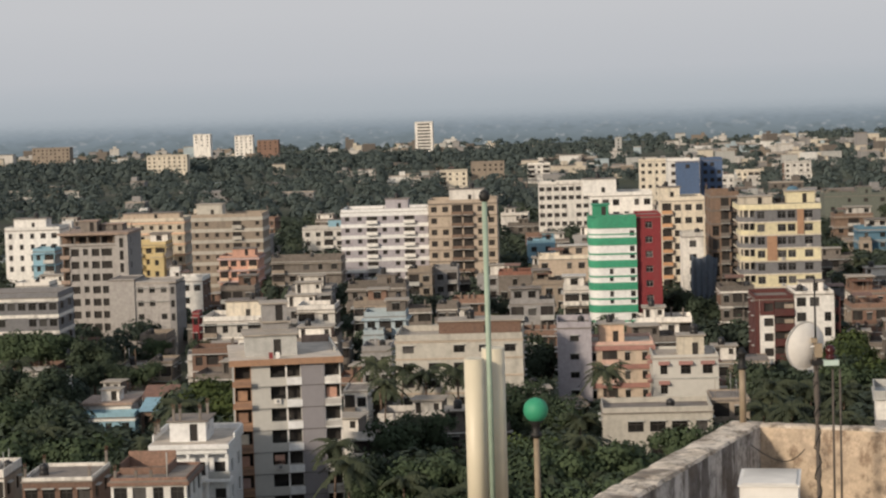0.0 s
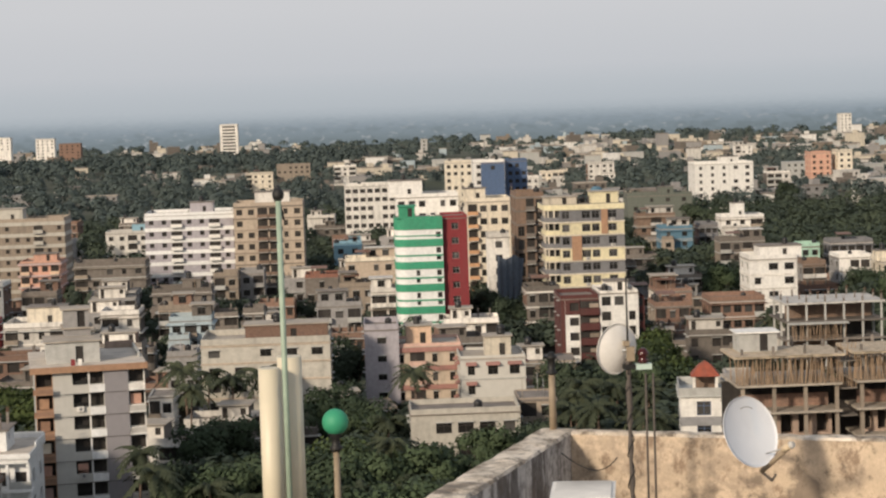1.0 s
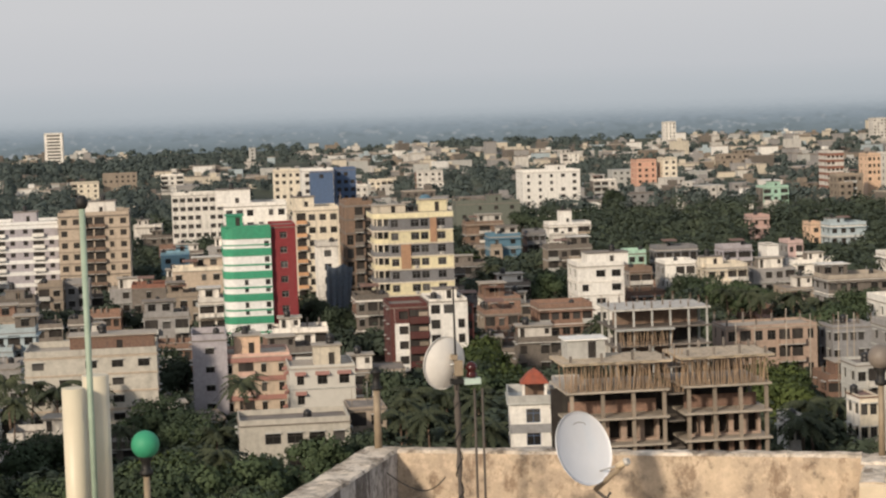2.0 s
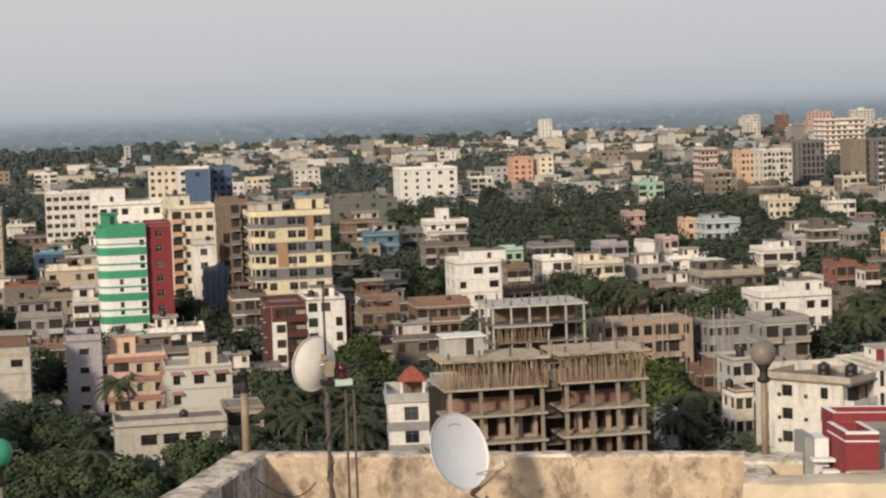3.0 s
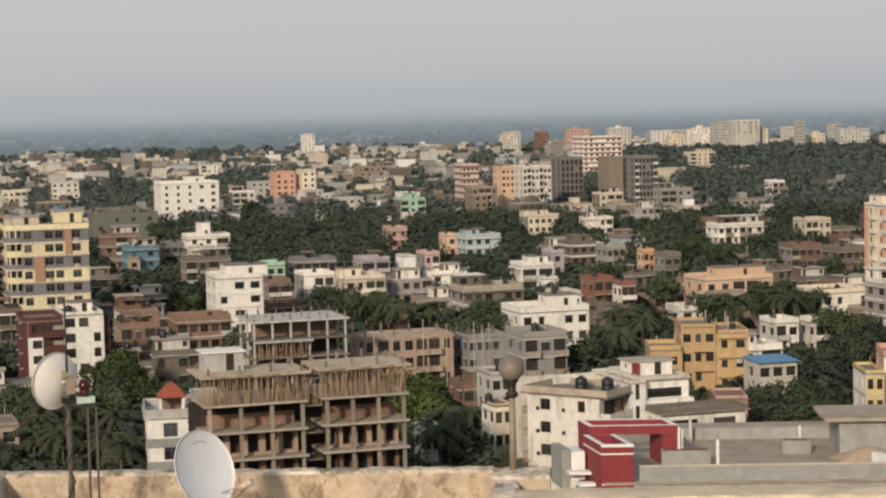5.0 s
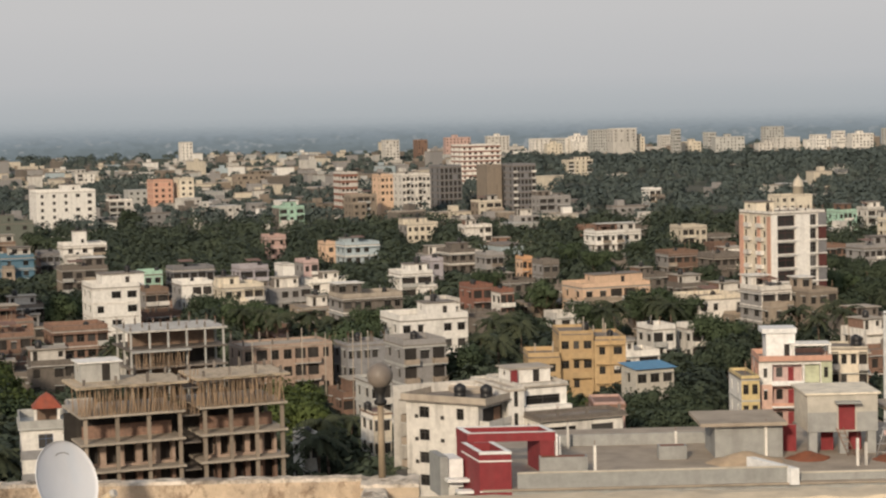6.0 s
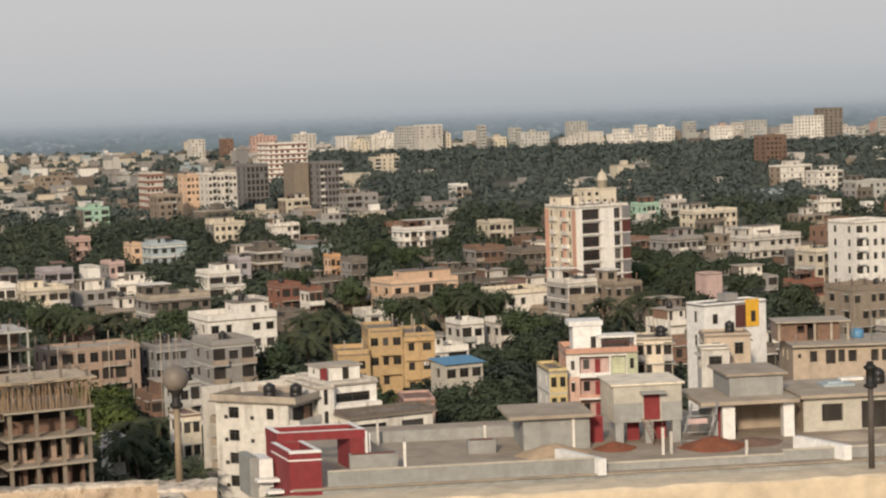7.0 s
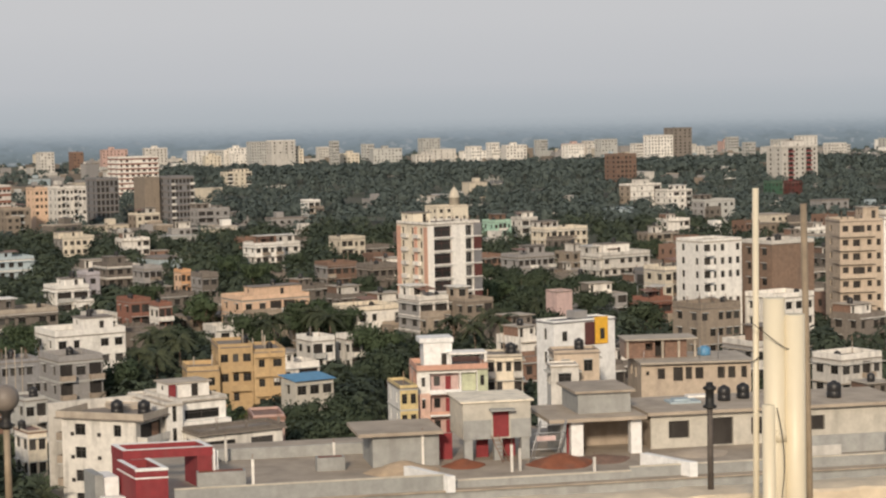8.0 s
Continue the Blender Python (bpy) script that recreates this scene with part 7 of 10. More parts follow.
house('apartment_building', 1278.8, 1924.9, -4, 11.2, 12, 12.3, 'pale_grey', 'cream far apartment block', cols=5, n=4, tanks=0, windows=False, shade=None)
house('apartment_building', 1304.0, 1891.7, -4, 23.1, 12, 24.6, 'pale_grey', 'pale far apartment block', cols=6, n=6, tanks=0, windows=False, shade=None)
house('apartment_building', 1182.7, 1692.9, -4, 28.2, 12, 15.7, 'white', 'white far apartment block', cols=4, n=5, tanks=0, windows=False, shade=None)
house('apartment_building', 1061.2, 1467.6, -4, 10.6, 12, 21.8, 'white', 'pale far apartment block', cols=4, n=7, tanks=0, windows=False, shade=None)
house('apartment_building', 1176.4, 1595.1, -4, 9.2, 10.6, 22.3, 'white', 'white far apartment block', cols=4, n=4, tanks=0, windows=False, shade=None)
house('apartment_building', 1252.2, 1679.0, -4, 7.3, 8.3, 14.8, 'white', 'cream far apartment block', cols=6, n=4, tanks=0, windows=False, shade=None)
house('apartment_building', 1433.0, 1848.5, -4, 11.1, 12, 19.7, 'pale_grey', 'white far apartment block', cols=7, n=6, tanks=0, windows=False, shade=None)
house('apartment_building', 1258.5, 1570.3, -4, 19.3, 12, 18.8, 'white', 'cream far apartment block', cols=6, n=6, tanks=0, windows=False, shade=None)
house('apartment_building', 1384.6, 1701.4, -4, 10.5, 10.9, 19.3, 'white', 'cream far apartment block', cols=6, n=6, tanks=0, windows=False, shade=None)
house('apartment_building', 1294.4, 1561.6, -4, 19.6, 12, 23.0, 'pale_grey', 'cream far apartment block', cols=5, n=4, tanks=0, windows=False, shade=None)
house('apartment_building', 1288.2, 1507.4, -4, 9.7, 9.5, 18.7, 'white', 'cream far apartment block', cols=6, n=6, tanks=0, windows=False, shade=None)
house('apartment_building', 1206.4, 1380.5, -4, 24.7, 12, 28.2, 'white', 'white far apartment block', cols=7, n=6, tanks=0, windows=False, shade=None)
house('apartment_building', 1318.9, 1471.4, -4, 9.8, 9.2, 24.4, 'white', 'cream far apartment block', cols=6, n=6, tanks=0, windows=False, shade=None)
house('apartment_building', 1255.9, 1368.8, -4, 5.4, 5, 16.7, 'pale_grey', 'cream far apartment block', cols=5, n=5, tanks=0, windows=False, shade=None)
house('apartment_building', 1478.0, 1574.5, -4, 11.0, 9.7, 20.9, 'pale_grey', 'cream far apartment block', cols=7, n=4, tanks=0, windows=False, shade=None)
house('apartment_building', 1365.1, 1430.2, -4, 10.1, 8.8, 17.9, 'pale_grey', 'white far apartment block', cols=5, n=4, tanks=0, windows=False, shade=None)
house('apartment_building', 1515.2, 1536.0, -4, 21.8, 12, 17.6, 'pale_grey', 'pale far apartment block', cols=4, n=5, tanks=0, windows=False, shade=None)
house('apartment_building', 1605.5, 1590.5, -4, 23.4, 12, 19.6, 'white', 'white far apartment block', cols=4, n=6, tanks=0, windows=False, shade=None)
house('apartment_building', 1463.7, 1409.1, -4, 20.1, 12, 14.7, 'white', 'white far apartment block', cols=6, n=4, tanks=0, windows=False, shade=None)
house('apartment_building', 1528.4, 1458.4, -4, 6.6, 5.2, 11.8, 'pale_grey', 'pale far apartment block', cols=4, n=3, tanks=0, windows=False, shade=None)
house('apartment_building', 1686.2, 1540.5, -4, 24.2, 12, 14.9, 'pale_grey', 'pale far apartment block', cols=4, n=4, tanks=0, windows=False, shade=None)
house('apartment_building', 1613.7, 1442.8, -4, 22.4, 12, 9.6, 'white', 'white far apartment block', cols=5, n=3, tanks=0, windows=False, shade=None)
house('apartment_building', 1751.0, 1543.3, -4, 7.5, 5.5, 8.6, 'white', 'pale far apartment block', cols=5, n=2, tanks=0, windows=False, shade=None)

# ---- the flat roof terrace of the next building ----
def terrace_building():
    """Grey roof terrace with a red portal, tank rooms and half-built rooms. u runs along its front wall, v away from it."""
    z = 25.0
    top = thing("terrace_building", 57.1, 116.8, 0, -24.3, "large building with a grey roof terrace, red portal and unfinished rooms", "building")

    def add(name, label, mat, *boxes, under=None):
        s = Shape()
        for b in boxes:
            s.box(*b[:6], b[6] if len(b) > 6 else mat)
        return part(name, s, under or top, label)

    block(top, 0.0, 58, 0.0, 24, 0, z - 0.003, "terrace_grey", n=6, cols=0, side=0, windows=False)
    add("roof", "stained concrete roof deck", "terrace_deck", (-0.2, 58.2, -0.2, 24, z, z + 0.12))
    z += 0.123
    # front parapet in two heights, with a cream coping strip below the lower one
    for a, b, v, hh in ((2.1, 20.0, 0.05, 1.0), (20.5, 33.0, 0.55, 0.5), (33.003, 58, 0.75, 0.72)):
        wall = add("front_parapet", "grey parapet wall", "terrace_grey", (a, b, v, v + 0.2, z, z + hh))
        # cream strip added on top: the sunlit coping put into its colour
        add("parapet_cap", "cream strip, sunlight on the parapet top painted in", "cream", (a, b, v - 0.05, v + 0.25, z + hh + 0.003, z + hh + 0.07), under=wall)
    add("coping", "cream ledge strip", "cream", (20.5, 38.0, -0.9, -0.004, z - 1.3, z - 0.85))
    add("back_parapet", "grey rear parapet", "terrace_grey", (5.5, 17.4, 16.2, 16.4, z, z + 0.85))
    add("side_parapet", "grey side parapet", "terrace_grey", (5.5, 5.7, 9.0, 16.15, z, z + 0.85))
    add("planter", "grey concrete planter box", "terrace_grey", (3.9, 7.2, 5.2, 6.3, z, z + 1.12), (4.05, 7.05, 5.35, 6.15, z + 1.12, z + 1.123, "soil_red"))
    add("planter", "grey concrete planter box", "terrace_grey", (12.6, 14.6, 9.6, 10.6, z, z + 0.95), (12.75, 14.45, 9.75, 10.45, z + 0.95, z + 0.953, "soil_red"))
    # white walls that run slantwise across the deck
    for u, v in ((20.1, 0.75), (37.0, 1.0)):
        s = Shape()
        run = [(u, v - 1.1), (u + 0.55, v - 1.1), (u - 1.6, v + 3.6), (u - 2.15, v + 3.6)]
        prism(s, run, z - 0.12, z + 1.0, "fresh_white")
        part("white_wall", s, top, "fresh white wall across the deck", weld=True)
    # red portal with white edge lines
    red, zp = "red_paint", z + 0.22

    lean = Matrix(((1, -0.25, 0, 0), (0, 1, 0, 0), (0, 0, 1, 0), (0, 0, 0, 1)))

    def addp(name, label, mat, *boxes):
        s = Shape()
        for q in boxes:
            s.box(*q, mat, lean)
        return part(name, s, top, label)

    zf = zp + 2.25
    addp("portal_wall", "red portal wall", red, (-0.4, 1.7, -0.05, 0.25, zp - 1.2, zf), (-0.4, -0.1, 0.25, 4.1, zp - 1.2, zf), (1.4, 1.7, 0.25, 4.1, zf - 0.75, zf), (-0.1, 1.4, 3.8, 4.1, zf - 0.75, zf), (-0.1, 1.4, 2.0, 2.3, zf - 0.7, zf - 0.3))
    addp("portal_beam", "red portal beam", red, (0.5, 6.55, 6.0, 6.3, zp + 1.95, zp + 2.55), (0.5, 6.55, 8.6, 8.95, zp + 1.95, zp + 2.55), (0.5, 0.85, 6.3, 8.6, zp + 1.95, zp + 2.55), (6.2, 6.55, 6.3, 8.6, zp + 1.95, zp + 2.55))
    addp("portal_post", "red portal post", red, (5.5, 6.5, 6.05, 8.9, z, zp + 1.947))
    addp("portal_post", "red portal post", red, (0.52, 1.0, 6.05, 8.9, zp - 1.0, zp + 1.947))
    for b in ((-0.42, 1.72, -0.09, -0.054, zf - 0.12, zf + 0.01), (-0.42, 1.72, -0.09, -0.054, zf - 0.62, zf - 0.53), (-0.42, 1.72, -0.09, -0.054, zp - 0.4, zp - 0.31), (-0.45, -0.404, -0.05, 4.1, zf - 0.62, zf - 0.53), (-0.44, -0.1, -0.06, 4.12, zf + 0.013, zf + 0.04), (-0.1, 1.72, -0.06, 0.26, zf + 0.013, zf + 0.04), (1.4, 1.73, 0.26, 4.12, zf + 0.013, zf + 0.04),
              (0.48, 6.57, 5.96, 6.3, zp + 2.553, zp + 2.58), (0.48, 0.85, 6.3, 8.97, zp + 2.553, zp + 2.58), (6.2, 6.57, 6.3, 8.6, zp + 2.553, zp + 2.58), (0.85, 6.57, 8.6, 8.97, zp + 2.553, zp + 2.58),
              (6.56, 6.68, 5.9, 6.2, z, zp + 2.4), (6.85, 7.0, 6.3, 6.5, z, zp + 2.2)):
        addp("white_line", "", "fresh_white", b)
    addp("white_step", "white stepped ledge beside the portal", "fresh_white", (-1.7, -0.45, 0.2, 1.0, zp - 1.3, zp - 1.1), (-1.5, -0.45, 1.2, 2.0, zp - 0.7, zp - 0.5), (-1.9, -0.45, 2.2, 3.0, zp - 0.1, zp + 0.1), (-1.6, -0.6, 3.2, 5.6, zp - 0.6, zp + 1.3))
    addp("side_wall", "grey wall beside the portal", "terrace_grey", (-2.2, -1.65, 3.0, 5.8, zp - 1.2, zp + 1.5))
    # tank room
    room = add("tank_room", "grey rendered tank room", "terrace_grey", (16.6, 21.4, 9.6, 14.5, z, z + 2.35))
    add("tank_room_slab", "pale overhanging slab", "terrace_deck", (15.5, 21.6, 8.9, 15.0, z + 2.353, z + 2.6), under=room)
    add("door", "dark red door", "red_paint", (21.45, 22.8, 11.9, 12.0, z, z + 1.9))
    # raised room on posts
    s = Shape()
    s.wall((23.3, 10.2), (1, 0), 5.0, z + 1.6, z + 4.27, [(2.2, 3.4, round(z + 1.7, 3), round(z + 3.6, 3))], "pale_render", 0.12, "red_paint")
    s.wall((28.3, 10.2), (0, 1), 5.0, z + 1.6, z + 4.27, [], "pale_render")
    s.wall((28.3, 15.2), (-1, 0), 5.0, z + 1.6, z + 4.27, [], "pale_render")
    # left side in cream: its sunlit brightness put into the colour
    s.wall((23.3, 15.2), (0, -1), 5.0, z + 1.6, z + 4.27, [], "cream")
    s.poly([(23.3, 10.2, z + 1.6), (23.3, 15.2, z + 1.6), (28.3, 15.2, z + 1.6), (28.3, 10.2, z + 1.6)], "terrace_grey")
    s.poly([(23.3, 10.2, z + 4.27), (28.3, 10.2, z + 4.27), (28.3, 15.2, z + 4.27), (23.3, 15.2, z + 4.27)], "terrace_deck")
    room = part("raised_room", s, top, "grey raised room with a red door", weld=True)
    for a, b in ((23.3, 25.4), (26.8, 28.3)):
        add("render_coat", "grey lower render coat", "terrace_grey", (a, b, 10.18, 10.196, z + 1.61, z + 3.0), under=room)
    add("roof_slab", "pale thin roof slab", "cream", (23.1, 28.5, 10.0, 15.4, z + 4.273, z + 4.4), under=room)
    add("canopy", "door canopy slab", "terrace_grey", (25.2, 27.0, 9.3, 10.19, z + 3.7, z + 3.82), under=room)
    for a, b in ((23.4, 24.4), (25.6, 26.5), (27.6, 28.2)):
        add("post", "grey post under the raised room", "terrace_grey", (a, a + 0.6, 10.3, 10.9, z, z + 1.597))
    add("door", "dark red door", "red_paint", (24.6, 25.5, 12.0, 12.1, z, z + 1.59))
    add("door", "dark red door", "red_paint", (26.5, 27.5, 12.0, 12.1, z, z + 1.59))
    s = Shape()
    for o in (0, 0.5):
        s.tube((26.0 + o, 9.3, z), (26.0 + o - 0.7, 10.1, z + 1.9), 0.035, 0.035, "rust_tin", 5)
    for i in range(7):
        t = (i + 0.5) / 7
        s.tube((26.0 - 0.7 * t, 9.3 + 0.8 * t, z + 1.9 * t), (26.5 - 0.7 * t, 9.3 + 0.8 * t, z + 1.9 * t), 0.025, 0.025, "rust_tin", 5)
    part("ladder", s, top, "rusty steel ladder")
    # high tank room over a recess
    room = add("high_tank_room", "grey rendered tank room on a slab", "terrace_grey", (32.2, 36.2, 11.6, 16.5, z + 2.87, z + 4.4))
    add("tank_room_slab", "pale slab roof", "terrace_deck", (31.9, 36.5, 11.2, 17, z + 4.403, z + 4.58), under=room)
    add("deck_slab", "overhanging concrete slab", "terrace_deck", (29.5, 36.8, 9.4, 17, z + 2.6, z + 2.867))
    add("recess_wall", "rough plaster recess wall", "beige", (31.0, 37.4, 14.5, 14.7, z, z + 2.597))
    add("recess_wall", "rough plaster recess wall", "terrace_grey", (30.6, 31.0, 10.5, 14.7, z, z + 2.597))
    add("door", "dark red door frame", "red_paint", (31.05, 31.2, 10.6, 11.6, z, z + 2.55))
    add("white_post", "white plastered pier", "fresh_white", (31.3, 32.2, 10.2, 11.0, z, z + 2.597))
    add("white_post", "white plastered pier", "fresh_white", (35.8, 36.6, 10.2, 11.0, z, z + 2.597))
    # scaffold ladder
    def rod(name, p, q, rad):
        s = Shape()
        s.tube(p, q, rad, rad, "metal_grey", 6)
        part(name, s, top, "grey steel tube")

    for o in (0, 1.9):
        rod("scaffold_leg", (27.8 + o, 8.6, z), (28.8 + o, 9.3, z + 2.9), 0.05)
        rod("scaffold_leg", (28.3 + o, 9.6, z), (28.9 + o, 9.4, z + 2.8), 0.04)
    for i in range(5):
        k = (i + 0.6) / 5.2
        rod("scaffold_rung", (27.6 + k, 8.6 + 0.7 * k, z + 2.9 * k), (29.9 + k, 8.6 + 0.7 * k, z + 2.9 * k), 0.04)
    add("cloth", "pink cloth over the scaffold", "pink", (28.4, 29.8, 8.8, 8.83, z + 1.5, z + 1.85))
    # long half-built room to the right
    s = Shape()
    s.wall((37.7, 11.6), (1, 0), 19.5, z, z + 2.55, [(1.4, 3.0, z + 0.7, z + 2.0), (4.4, 6.4, z + 0.05, z + 2.1), (7.8, 9.6, z + 0.7, z + 2.0), (12.2, 13.6, z + 0.8, z + 1.9)], "pale_render", 0.3)
    s.wall((37.7, 18.6), (0, -1), 7.0, z, z + 2.55, [], "beige")
    s.wall((57.2, 11.6), (0, 1), 7.0, z, z + 2.55, [], "beige")
    room = part("long_room", s, top, "half-plastered room with bare openings", weld=True)
    add("long_room_slab", "pale concrete slab", "terrace_deck", (37.3, 57.8, 10.9, 19, z + 2.553, z + 2.8), under=room)
    add("low_wall", "grey wall panel", "terrace_grey", (45.0, 56.0, 6.0, 6.2, z, z + 1.3))
    add("low_wall", "white wall panel", "white", (44.0, 49.0, 2.6, 2.8, z, z + 1.2))
    water_tank(top, 53.0, 14, z + 2.803, 0.55)
    for u, v in ((44.6, 15.2), (46.4, 16.0)):
        water_tank(top, u, v, z + 2.803, 0.5)
    add("roof_sheet", "folded blue plastic sheet on the roof", "blue_grey", (40.2, 42.6, 14.6, 16.4, z + 2.803, z + 2.95), (40.6, 41.9, 15.0, 16.0, z + 2.953, z + 3.1))
    add("roof_board", "pale boards lying on the roof", "bright_white", (42.4, 44.2, 17.4, 18.2, z + 2.803, z + 2.98))
    # steel and concrete posts
    for u, v, h in ((7.3, 0.9, 2.6), (14.0, 11.0, 1.8), (20.2, 9.5, 2.4), (25.8, 5.5, 1.9), (26.4, 5.6, 1.6), (31.2, 3.4, 1.1), (44.2, 3.0, 2.0), (6.6, 15.2, 1.9), (53.0, 3.5, 2.2)):
        s = Shape()
        s.box(u - 0.09, u + 0.09, v - 0.09, v + 0.09, z, z + h, "white")
        s.tube((u, v, z + h), (u, v, z + h + 0.35), 0.02, 0.02, "rust_tin", 4)
        part("white_post", s, top, "white plastered column post")
    # building sand and red earth
    for name, label, mat, u, v, r, hh in (("sand_mound", "mound of pale sand", "sand", 18.4, 7.4, 2.2, 0.9), ("earth_mound", "mound of red earth", "soil_red", 29.8, 7.2, 2.0, 0.9), ("earth_mound", "small mound of red earth", "soil_red", 23.0, 8.6, 1.3, 0.6),
                                          ("brick_debris", "broken bricks lying on the deck", "brick", 33.0, 8.2, 1.8, 0.4), ("plaster_debris", "broken plaster lying on the deck", "terrace_deck", 40.5, 8.5, 1.8, 0.45)):
        s = Shape()
        rnd = random.Random(int(u * 10))
        rings = 7
        pts = [[(u + r * (1 - i / rings) * (1 + 0.15 * math.sin(3 * a + i)) * math.cos(a) * 1.2, v + r * (1 - i / rings) * math.sin(a), z + 0.003 + hh * (i / rings) ** 0.8 + rnd.uniform(-0.03, 0.03) * (i > 0)) for a in [2 * math.pi * j / 18 for j in range(18)]] for i in range(rings)]
        for i in range(rings - 1):
            for j in range(18):
                s.poly([pts[i][j], pts[i][(j + 1) % 18], pts[i + 1][(j + 1) % 18], pts[i + 1][j]], mat, True)
        s.poly(pts[-1], mat, True)
        part(name, s, top, label, weld=True)


terrace_building()


# ---- our own roof: parapets, lamps, dishes, pipes ----
def weathered(name, color, wash, dirt, cover, rot, run_z=0.45, patch=0.0):
    """Old lime plaster: cream where it is sound, with black algae, grey wash and brown patches."""
    m, n, l, b = nodes_of(name)
    b.inputs["Roughness"].default_value = 0.93
    co = n.new("ShaderNodeTexCoord")

    def noise_node(scale, detail, stretch=(1, 1, 1), rough=0.6):
        mp, t = n.new("ShaderNodeMapping"), n.new("ShaderNodeTexNoise")
        mp.inputs["Scale"].default_value = stretch
        mp.inputs["Rotation"].default_value = (0, 0, rot)
        l.new(co.outputs["Object"], mp.inputs[0])
        l.new(mp.outputs[0], t.inputs["Vector"])
        t.inputs["Scale"].default_value, t.inputs["Detail"].default_value, t.inputs["Roughness"].default_value = scale, detail, rough
        return t

    def ramp(src, a, c):
        r = n.new("ShaderNodeMapRange")
        r.inputs[1].default_value, r.inputs[2].default_value = a, c
        l.new(src, r.inputs[0])
        return r.outputs[0]

    def mix(fac, a, col, amount=1.0):
        g, q = n.new("ShaderNodeMath"), n.new("ShaderNodeMix")
        g.operation, q.data_type = "MULTIPLY", "RGBA"
        g.inputs[1].default_value = amount
        l.new(fac, g.inputs[0])
        l.new(g.outputs[0], q.inputs[0])
        if isinstance(a, tuple):
            q.inputs[6].default_value = (*a, 1)
        else:
            l.new(a, q.inputs[6])
        q.inputs[7].default_value = (*col, 1)
        return q.outputs[2]

    big, mid, fine, run = noise_node(1.1, 9, rough=0.68), noise_node(4.2, 10, rough=0.74), noise_node(26, 8, rough=0.75), noise_node(2.6, 10, (1, 1, run_z), 0.74)
    field = noise_node(0.9, 11, rough=0.62)
    c = mix(ramp(big.outputs[0], 0.44, 0.56), color, wash, 0.8)
    c = mix(ramp(mid.outputs[0], 0.50, 0.60), c, (color[0] * 1.2, color[1] * 1.2, color[2] * 1.22), 0.8)
    c = mix(ramp(run.outputs[0], 0.63 - cover, 0.70 - cover), c, dirt, 0.85)
    c = mix(ramp(mid.outputs[0], 0.36 + cover, 0.27 + cover), c, (0.07, 0.058, 0.048), 0.6)
    c = mix(ramp(field.outputs[0], 0.585 - patch, 0.65 - patch), c, (0.13, 0.105, 0.085), 0.75)
    c = mix(ramp(fine.outputs[0], 0.56, 0.70), c, (0.12, 0.105, 0.09), 0.3)
    l.new(c, b.inputs["Base Color"])
    bp = n.new("ShaderNodeBump")
    bp.inputs["Strength"].default_value, bp.inputs["Distance"].default_value = 0.5, 0.02
    l.new(fine.outputs[0], bp.inputs["Height"])
    l.new(bp.outputs[0], b.inputs["Normal"])


weathered("old_plaster", (0.54, 0.435, 0.32), (0.40, 0.32, 0.245), (0.23, 0.165, 0.115), 0.085, 0.3, 0.6, 0.03)
weathered("old_coping", (0.70, 0.62, 0.52), (0.46, 0.385, 0.30), (0.15, 0.115, 0.085), 0.11, 1.1, 0.45, 0.02)
weathered("grey_wash", (0.50, 0.48, 0.46), (0.32, 0.31, 0.30), (0.09, 0.08, 0.075), 0.15, 2.1, 0.10, 0.05)
surface("ledge_plaster", (0.72, 0.61, 0.455), grain=0.3, scale=3, amount=0.4, streak=1.0, stain=(0.28, 0.23, 0.17))
surface("pipe_cream", (0.68, 0.615, 0.47), rough=0.45, grain=0.08, scale=2, amount=0.12, streak=0.1, vary=0.0)
surface("pole_green", (0.36, 0.46, 0.36), rough=0.5, grain=0.2, scale=6, amount=0.35, streak=0.1)
surface("pole_tan", (0.31, 0.245, 0.17), rough=0.6, grain=0.3, scale=8, amount=0.3)
surface("pole_old", (0.095, 0.08, 0.07), rough=0.75, grain=0.4, scale=14, amount=0.5)
surface("globe_green", (0.045, 0.33, 0.18), rough=0.6, grain=0.08, scale=5, amount=0.1)
surface("globe_grey", (0.20, 0.17, 0.145), rough=0.5, grain=0.2, scale=9, amount=0.4)
surface("cap_black", (0.010, 0.0095, 0.009), rough=0.6, grain=0.2, amount=0.1)
surface("dish_white", (0.74, 0.76, 0.80), rough=0.4, grain=0.05, scale=4, amount=0.3, stain=(0.42, 0.60, 0.78), vary=0.0)
surface("dish_cream", (0.80, 0.77, 0.72), rough=0.5, grain=0.1, scale=7, amount=0.3, stain=(0.40, 0.34, 0.27), vary=0.0)
surface("lnb_cream", (0.62, 0.50, 0.34), rough=0.5)
surface("red_glass", (0.05, 0.008, 0.008), rough=0.2, amount=0.1)
surface("pale_green_box", (0.55, 0.68, 0.61), rough=0.5)

ROOF = pose(2.79, 23.89, 0, 0, 0, -25.5)   # outer corner of the parapet; x along the back wall, y outwards
ZT = 45.8                                    # top of the parapet


